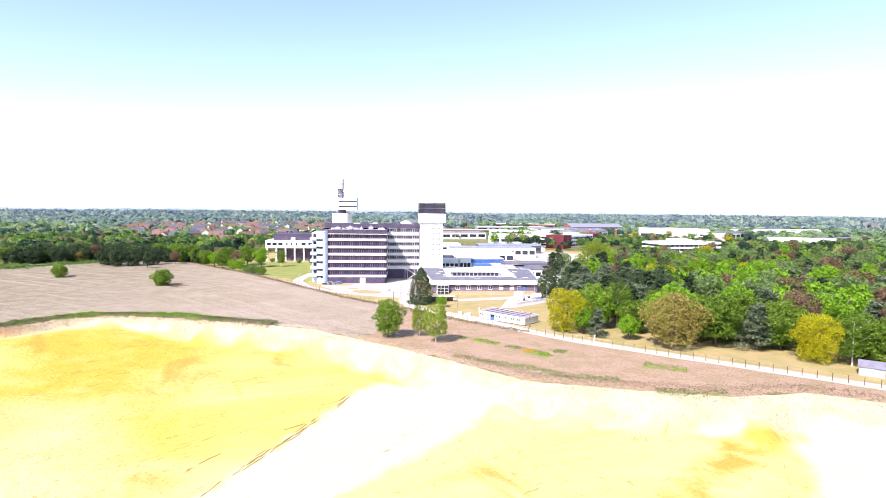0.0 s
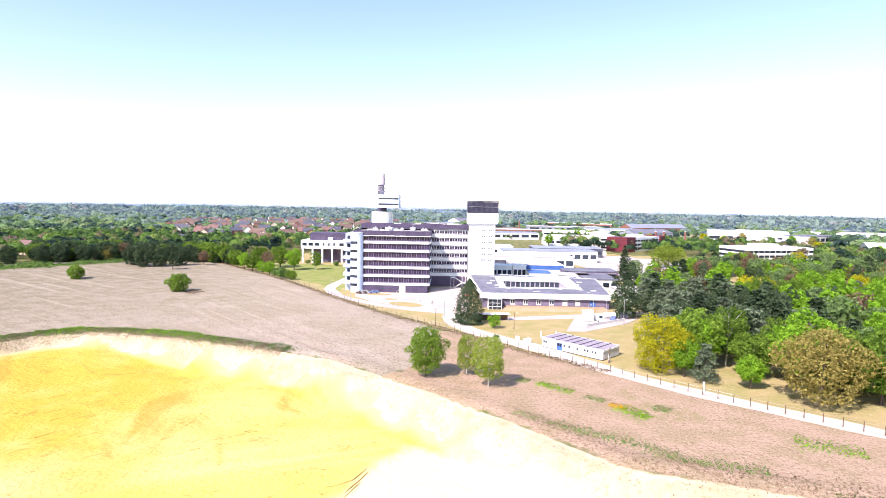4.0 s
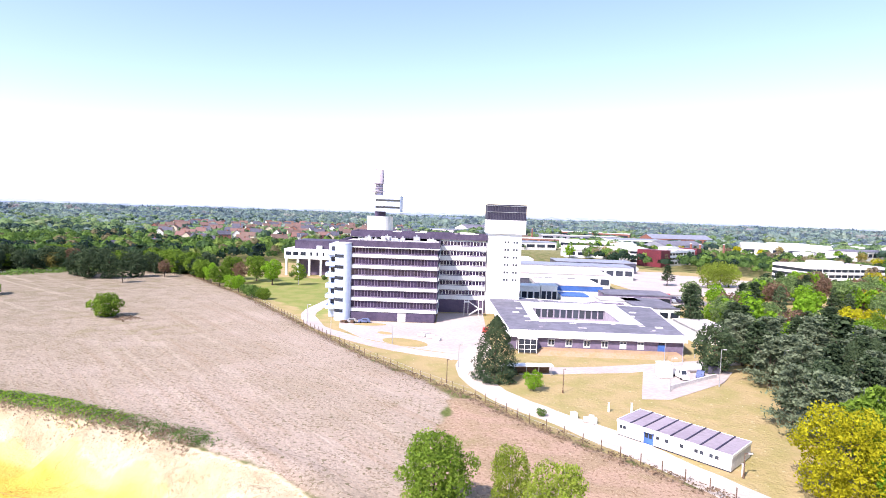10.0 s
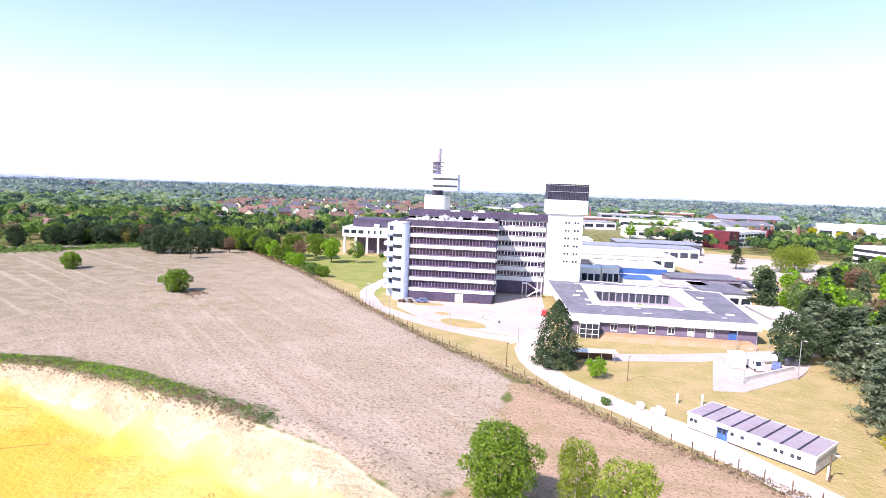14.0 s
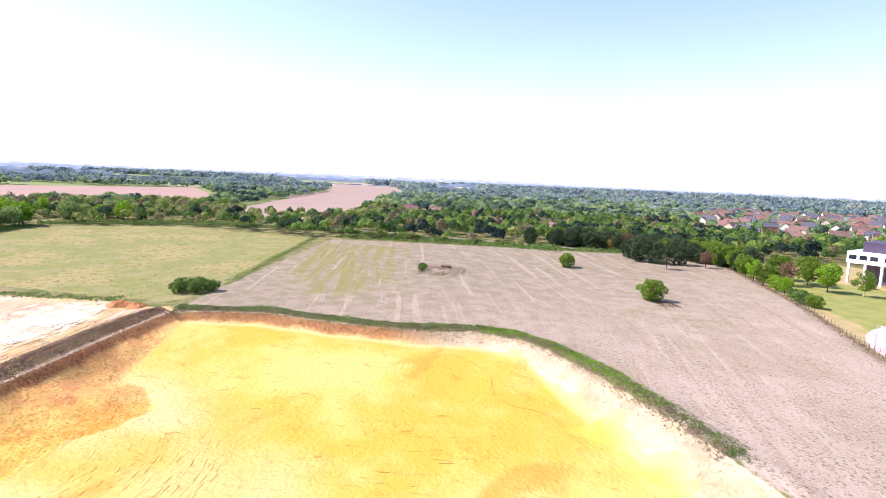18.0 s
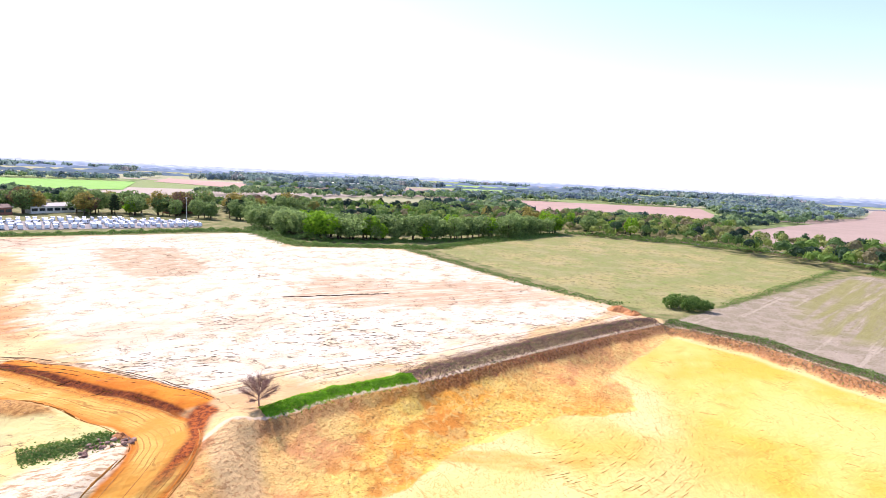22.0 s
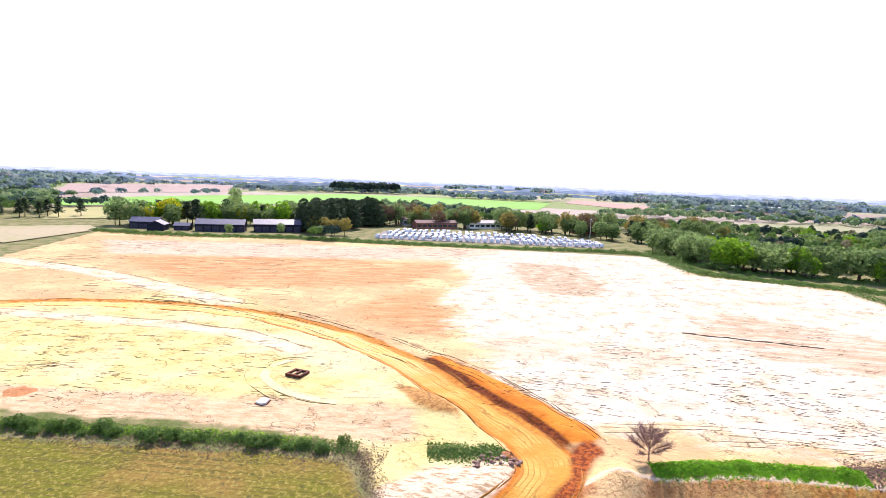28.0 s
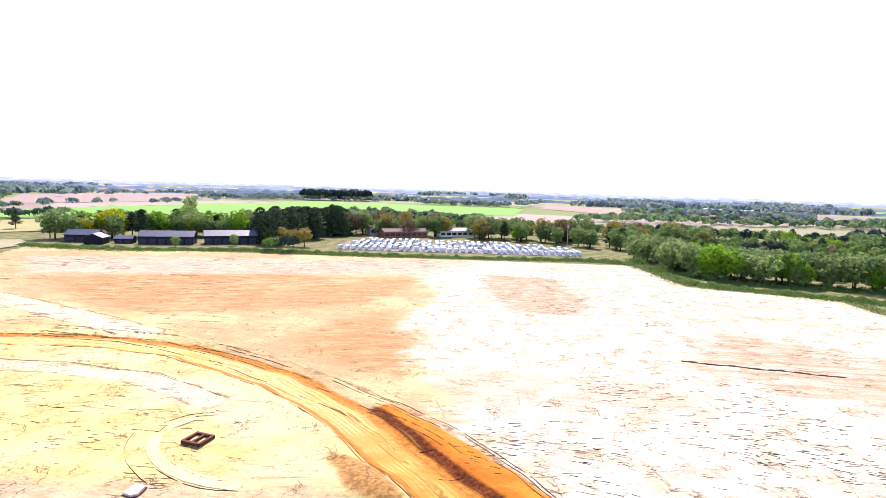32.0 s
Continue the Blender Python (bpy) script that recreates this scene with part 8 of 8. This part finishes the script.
# ---- stripped land: timber square, slab, trench ----
sq = thing("timber_frame", "square frame of heavy rust-brown timbers on sand", "timber frame", pose(-64.2, -68.0, gz(-64.2, -68.0), 0, 0, 28) @ Matrix.Scale(0.76, 4))
for i in range(4):
    part("beam", Build().box(-2.3, 1.75, 0, 2.3, 2.3, 0.6, 0.05), RUST, sq, at=pose(0, 0, 0.02 * (i % 2), 0, 0, 90 * i))
part("cross_beam", Build().box(-2.2, -0.25, 0.1, 2.2, 0.2, 0.55, 0.05), RUST, sq)
slab = thing("concrete_slab", "broken pale concrete slab lying on dark soil", "slab", pose(-52.8, -58.2, gz(-52.8, -58.2), 0, 0, 40) @ Matrix.Scale(0.72, 4))
part("slab", Build().prism([(-1.8, -1.1), (1.3, -1.3), (1.9, 0.4), (1.2, 1.3), (-1.5, 1.0)], 0.25, 0.7), CONC, slab)
part("soil", Build().prism([(-2.0, -1.4), (1.5, -1.6), (2.1, 0.5), (1.3, 1.5), (-1.7, 1.2)], -0.1, 0.26), RUST, slab)
tr = Build()
_a, _b = Vector((-166.6, -38.5)), Vector((-185.4, -9.4))
_s = (_b - _a).normalized()
_q = Vector((-_s.y, _s.x))
for i in range(20):
    m0, m1 = _a + (_b - _a) * i / 20, _a + (_b - _a) * (i + 1.05) / 20
    w0 = 0.3 + 0.08 * math.sin(i * 1.7)
    pts = [m0 + _q * w0, m0 - _q * w0, m1 - _q * 0.3, m1 + _q * 0.3]
    z0 = max(gz(p.x, p.y) for p in pts) - 0.25
    hgt = 0.22 + 0.08 * math.sin(i * 2.3)
    tr.add([(p.x, p.y, z0) for p in pts] + [(m0.x, m0.y, z0 + hgt + 0.25), (m1.x, m1.y, z0 + hgt + 0.25)], [(0, 1, 4), (1, 2, 5, 4), (2, 3, 5), (3, 0, 4, 5)])
solid("spoil_ridge", tr, surface("dark_spoil", (0.16, 0.10, 0.07), (0.10, 0.06, 0.045), 2.0, 0.4, 0.95, bump=0.05), "long low ridge of dark spoil across pale sand", "spoil", "structure")
# heaps of orange soil
SOIL = surface("orange_soil", (0.42, 0.19, 0.07), (0.30, 0.12, 0.045), 1.5, 0.3, 0.95, bump=0.08)
for x, y, r, h in ((-190, 66, 4.2, 1.3), (-186.5, 69.5, 3, 1.0), (-74, -18.6, 1.5, 0.8), (-20, -87.5, 3.0, 0.35)):
    rr = np.random.default_rng(int(abs(x * y)))
    hb = Build()
    rings = [[(x + r * k * math.cos(a) * (1 + 0.15 * math.sin(3 * a + x)), y + r * k * math.sin(a) * (1 + 0.12 * math.sin(5 * a))) for a in [2 * math.pi * i / 18 for i in range(18)]] for k in (1, 0.75, 0.45, 0.15)]
    vs = [(px, py, gz(px, py) - 0.1 + h * zz * (1 + 0.15 * rr.normal())) for ring_, zz in zip(rings, (0, 0.45, 0.85, 1.0)) for px, py in ring_]
    hb.add(vs, [(j * 18 + i, j * 18 + (i + 1) % 18, (j + 1) * 18 + (i + 1) % 18, (j + 1) * 18 + i) for j in range(3) for i in range(18)] + [tuple(54 + i for i in range(18))])
    solid("earth_mound", hb, SOIL, "low heap of dug orange-brown soil", "earth mound")

# trees too many to keep one by one: joined, a kind at a time
def joined(key, spots):
    label, h0, crown, trunk, name = TREES[key]
    for nm, src in (("tree_crowns", crown), ("tree_trunks", trunk)):
        n = len(src.vertices)
        co = np.empty(n * 3, np.float32)
        src.vertices.foreach_get("co", co)
        co = np.c_[co.reshape(-1, 3), np.ones(n)]
        ms = np.array([np.array(m) for m in spots])
        allv = np.einsum("kij,nj->kni", ms, co)[..., :3].reshape(-1, 3)
        counts = np.empty(len(src.polygons), np.int32)
        src.polygons.foreach_get("loop_total", counts)
        idx = np.empty(len(src.loops), np.int32)
        src.loops.foreach_get("vertex_index", idx)
        k = len(spots)
        me = bpy.data.meshes.new(nm)
        me.vertices.add(len(allv))
        me.vertices.foreach_set("co", allv.astype(np.float32).ravel())
        me.loops.add(len(idx) * k)
        me.loops.foreach_set("vertex_index", (idx[None] + n * np.arange(k, dtype=np.int32)[:, None]).ravel())
        tot = np.tile(counts, k)
        me.polygons.add(len(tot))
        me.polygons.foreach_set("loop_start", np.r_[0, np.cumsum(tot)[:-1]].astype(np.int32))
        me.materials.append(src.materials[0])
        me.update(calc_edges=True)
        ob = new("woodland" if nm == "tree_crowns" else "woodland_trunks", me)
        tagged(ob, "distant " + label + ", many together" if nm == "tree_crowns" else "brown trunks of distant trees standing together", "woodland", kind="stuff")


for _key, _spots in BATCH.items():
    joined(_key, _spots)


# ---- ruts, clods and scrapes left by machines ----

def resample(line, step=1.2):
    """Even points along a line, its corners rounded off."""
    p = np.array(line, float)
    for _ in range(3):
        q = np.empty((2 * len(p) - 2, 2))
        q[0::2], q[1::2] = p[:-1] * 0.75 + p[1:] * 0.25, p[:-1] * 0.25 + p[1:] * 0.75
        p = np.r_[p[:1], q, p[-1:]]
    s = np.r_[0, np.cumsum(np.hypot(*np.diff(p, axis=0).T))]
    t = np.linspace(0, s[-1], max(3, int(s[-1] / step)))
    return np.c_[np.interp(t, s, p[:, 0]), np.interp(t, s, p[:, 1])]


def beside(p, d):
    """Points moved sideways by d (a number or one for each)."""
    g = np.gradient(p, axis=0)
    g /= np.maximum(np.hypot(g[:, 0], g[:, 1]), 1e-6)[:, None]
    return p + np.c_[-g[:, 1], g[:, 0]] * np.reshape(d, (-1, 1))


def furrow(name, lines, width, height, mat, label, seed=1):
    """Low crests of pushed-up soil, each tapering to both ends, as one mesh."""
    rng = np.random.default_rng(seed)
    vs, fs, k = [], [], 0
    for p in lines:
        n = len(p)
        t = np.linspace(0, 1, n)
        w = width * rng.uniform(0.6, 1.4) * np.clip(np.minimum(t, 1 - t) * n * 0.5, 0.12, 1) * rng.uniform(0.7, 1.3, n)
        a, b = beside(p, w / 2), beside(p, -w / 2)
        h = height * rng.uniform(0.6, 1.3, n)
        za, zb, zc = land_z(a[:, 0], a[:, 1]) - 0.03, land_z(b[:, 0], b[:, 1]) - 0.03, land_z(p[:, 0], p[:, 1]) + h
        vs.append(np.stack([np.c_[a, za], np.c_[p, zc], np.c_[b, zb]], 1).reshape(-1, 3))
        i = k + 3 * np.arange(n - 1)[:, None]
        fs.append(np.r_[i + [[0, 3, 4, 1]], i + [[1, 4, 5, 2]]])
        k += 3 * n
    v, f = np.concatenate(vs), np.concatenate(fs)
    me = bpy.data.meshes.new(name)
    me.from_pydata(v.tolist(), [], f.tolist())
    me.materials.append(mat)
    return tagged(new(name, me), label, "wheel ruts", kind="stuff")


def cuts(path, rng, share=0.5, lo=4, hi=25):
    """Broken lengths out of one long path."""
    out, i = [], 0
    while i < len(path) - 4:
        n = int(rng.integers(max(lo, 2), hi))
        if rng.random() < share and len(path[i:i + n]) > 1:
            out.append(path[i:i + n])
        i += n
    return out


def inside(q, poly, margin=0.0):
    return poly_dist(np.array([q[0]]), np.array([q[1]]), poly)[0] > margin


def scrapes(poly, clusters, per, heading, rng, long=(1.2, 6.0), spread_=7.0, margin=3.0):
    """Short curved marks in clusters that lie one beside another."""
    xs, ys = [p[0] for p in poly], [p[1] for p in poly]
    out = []
    while clusters > 0:
        c = (rng.uniform(min(xs), max(xs)), rng.uniform(min(ys), max(ys)))
        if not inside(c, poly, margin):
            continue
        clusters -= 1
        a0, bend, size = radians(heading(*c)) + rng.normal() * 0.12, rng.normal() * 0.03, rng.uniform(0.4, 1.4)
        for _ in range(int(per * rng.uniform(0.3, 1.8))):
            q = np.array(c) + rng.normal(size=2) * spread_ * size
            L = rng.uniform(*long) * rng.uniform(0.5, 1.3)
            t = np.linspace(-0.5, 0.5, max(4, int(L / 0.9)))
            a = a0 + rng.normal() * 0.12 + bend * L * t
            out.append(q + np.c_[np.cos(a), np.sin(a)] * (t * L)[:, None] + rng.normal(size=(len(t), 2)) * 0.05)
    return out


_g = np.random.default_rng(77)
DARKSOIL = surface("dark_turned_soil", (0.055, 0.03, 0.018), (0.12, 0.07, 0.04), 1.2, 0.2, 0.95)
BROWNSOIL = surface("brown_turned_soil", (0.17, 0.10, 0.055), (0.26, 0.16, 0.085), 1.2, 0.2, 0.95)
REDSOIL = surface("red_rut_soil", (0.26, 0.10, 0.02), (0.38, 0.18, 0.035), 1.0, 0.2, 0.95)
OCHRESOIL = surface("ochre_rut_soil", (0.24, 0.15, 0.035), (0.33, 0.21, 0.05), 1.0, 0.2, 0.95)
PALESAND = surface("pale_dry_sand", (0.55, 0.48, 0.27), (0.49, 0.41, 0.20), 0.8, 0.15, 0.95)


def fan(x, y):
    return float(np.interp(y, (-130, -100, -55, -40, -20), (184, 176, 160, 140, 128)))


furrow("wheel_ruts", scrapes(WHITE_SAND, 30, 26, fan, _g, (0.4, 1.6), 5.0), 0.11, 0.05, DARKSOIL, "short dark scrapes and ruts in pale sand", 1)
furrow("wheel_ruts", scrapes(WHITE_SAND, 16, 16, fan, _g, (1.0, 5.0), 10.0), 0.3, 0.05, BROWNSOIL, "brown scrapes and ruts in pale sand", 2)
_near = [(-91, -18), (-103, -9), (-118, 11), (-150, 38), (-178, 64), (-160, 10), (-140, -60), (-110, -70), (-97, -42)]
furrow("wheel_ruts", scrapes(_near, 34, 18, fan, _g, (0.5, 2.2), 5.0, 1.0), 0.1, 0.07, DARKSOIL, "fine dark scrapes in pale sand", 3)
_loop = [(-71, -85), (-55, -118), (-36, -140), (-10, -160), (20, -170), (40, -140), (-8, -92), (-42, -60), (-54, -46), (-66, -44)]
furrow("wheel_ruts", scrapes(_loop, 22, 12, lambda x, y: 136, _g, (0.4, 2.0), 5.0, 2.0), 0.11, 0.07, DARKSOIL, "short dark scrapes in yellow sand", 4)
furrow("wheel_ruts", scrapes(_loop, 16, 10, lambda x, y: 140, _g, (1.5, 6.0), 6.0, 2.0), 0.3, 0.05, BROWNSOIL, "brown scrapes in yellow sand", 5)
_tan = [(-95, -120), (-80, -150), (-20, -190), (40, -215), (-10, -262), (-82, -370), (-176, -275), (-255, -195), (-200, -180), (-140, -140), (-110, -90)]
furrow("wheel_ruts", scrapes(_tan, 34, 12, lambda x, y: float(np.interp(x, (-180, -60), (150, 128))), _g, (1.5, 8.0), 9.0, 4.0), 0.35, 0.07, BROWNSOIL, "brown scrapes in tan gravel", 6)
# sweeping tracks above the bank and beside the bend
_out = resample(OUTER)
_sweep = [seg for d in (-1.0, 0.2, 0.9, -2.4, -4.2, -5.5, -7.5, -9.0) for seg in cuts(beside(_out, d + np.sin(np.arange(len(_out)) * 0.07) * 0.6), _g, 0.4, 4, 14)]
furrow("wheel_ruts", _sweep, 0.2, 0.1, DARKSOIL, "dark sweeping wheel ruts beside the haul road", 7)
_rimtrack = resample([(-92, -14), (-104, -5), (-113, 4), (-124, 16), (-150, 38), (-184, 68)])
furrow("wheel_ruts", [seg for d in (-0.9, 0.9, 2.6, 4.3, -2.4) for seg in cuts(beside(_rimtrack, d), _g, 0.5, 5, 20)], 0.25, 0.06, BROWNSOIL, "faint wheel ruts along the quarry rim", 8)
# haul road
_road = resample(HAUL)
_ruts = [seg for d in np.arange(-4.6, 4.7, 0.42) for seg in cuts(beside(_road, d + np.sin(np.arange(len(_road)) * 0.05 + d) * 0.35), _g, 0.1 + 0.15 * (abs(d) > 3.6), 6, 30)]
furrow("wheel_ruts", _ruts, 0.24, 0.04, REDSOIL, "rust-red wheel ruts along the haul road", 9)
furrow("wheel_ruts", [seg for d in (-4.9, -4.5, 4.5, 4.9, 5.2) for seg in cuts(beside(_road, d + np.sin(np.arange(len(_road)) * 0.3) * 0.15), _g, 0.35, 3, 12)], 0.25, 0.12, REDSOIL, "rust-red ridges along the haul road's edges", 10)
for _pl in (PALEWAY, PALEWAY2):
    _p = resample(_pl)
    _w = 5 if _pl is PALEWAY else 3
    furrow("wheel_ruts", [seg for d in (-_w, _w, _w + 0.6) for seg in cuts(beside(_p, d), _g, 0.5, 4, 14)], 0.22, 0.08, BROWNSOIL, "brown edge ruts of a pale sand track", 11 + _w)
# quarry floor
_swirl = resample([(-136, 67), (-124, 66), (-115.8, 65), (-106.7, 62.5), (-98.3, 57.9), (-91.8, 52.5), (-86, 44)])
_arcs = [seg for d in np.arange(-12, 10, 0.6) for seg in cuts(beside(_swirl, d + np.sin(np.arange(len(_swirl)) * 0.2 + d) * 0.3), _g, 0.32, 2, 4)]
_mid = [(-120, 66), (-100, 40), (-75, 25), (-45, 10), (0, 0), (40, 20), (60, 50), (10, 70), (-30, 100), (-70, 125), (-120, 110)]
_arcs += scrapes(_mid, 26, 8, lambda x, y: float(np.interp(x, (-110, -40, 20), (60, 40, 35))), _g, (0.8, 4.0), 5.0, 6.0)
furrow("wheel_ruts", _arcs, 0.1, 0.06, OCHRESOIL, "curved ochre wheel ruts on the quarry floor", 20)
_cross = resample(RIDGE)
furrow("wheel_ruts", [seg for d in (-0.7, 0.0, 0.3, 0.8) for seg in cuts(beside(_cross, d), _g, 0.6, 2, 8)] + cuts(resample(RIDGE_B), _g, 0.6, 2, 7), 0.22, 0.16, OCHRESOIL, "broken ridge of clods across the quarry floor", 21)
_edge = resample([(-112, 128), (-104, 129), (-97, 128), (-93, 124), (-86, 121), (-78, 127), (-70, 123), (-60, 122)])
furrow("wheel_ruts", cuts(_edge, _g, 0.7, 4, 14), 0.3, 0.1, OCHRESOIL, "broken edge of a sand shelf", 22)
# ring track round the timber square
strip("sand_track", RINGROAD, lambda k: 2.6 - 1.3 * k, PALESAND, "pale curved sand track round the timber square", "track", 0.07)
_ring = resample(RINGROAD, 0.8)
_half = np.linspace(1.35, 0.7, len(_ring))
furrow("wheel_ruts", cuts(beside(_ring, _half), _g, 0.85, 6, 20) + cuts(beside(_ring, -_half), _g, 0.9, 6, 20) + cuts(beside(_ring, _half * 3.2), _g, 0.5, 5, 12), 0.13, 0.1, DARKSOIL, "thin dark kerb of soil round the sand track", 23)
# lumps of pale rubble where the scrub ends at the bend, and clods along the foot of the bank
RUBBLE = surface("mauve_grey_rubble", (0.34, 0.22, 0.17), (0.17, 0.09, 0.07), 2.0, 0.4, 0.95, bump=0.05, vary=0.6)


def rock(name, x, y, r, mat, label):
    rr = random.Random(int(x * 71 + y * 37))
    b = bmesh.new()
    bmesh.ops.create_icosphere(b, subdivisions=2, radius=r)
    for v in b.verts:
        v.co *= rr.uniform(0.78, 1.2)
        v.co.z *= 0.7
    me = bpy.data.meshes.new(name)
    b.to_mesh(me)
    b.free()
    me.materials.append(mat)
    ob = new(name, me)
    ob.matrix_world = pose(x, y, gz(x, y) + r * 0.3, 0, 0, rr.uniform(0, 360))
    return tagged(ob, label, "boulder", "boulders beside the haul road")


for i in range(34):
    k = _g.uniform(0, 1)
    rock("boulder", -68 - 6 * k + _g.normal() * 0.8, -20.5 + 2.6 * k + _g.normal() * 0.8, float(_g.uniform(0.15, 0.5)), RUBBLE, "rough mauve-grey lump of rubble beside the haul road")
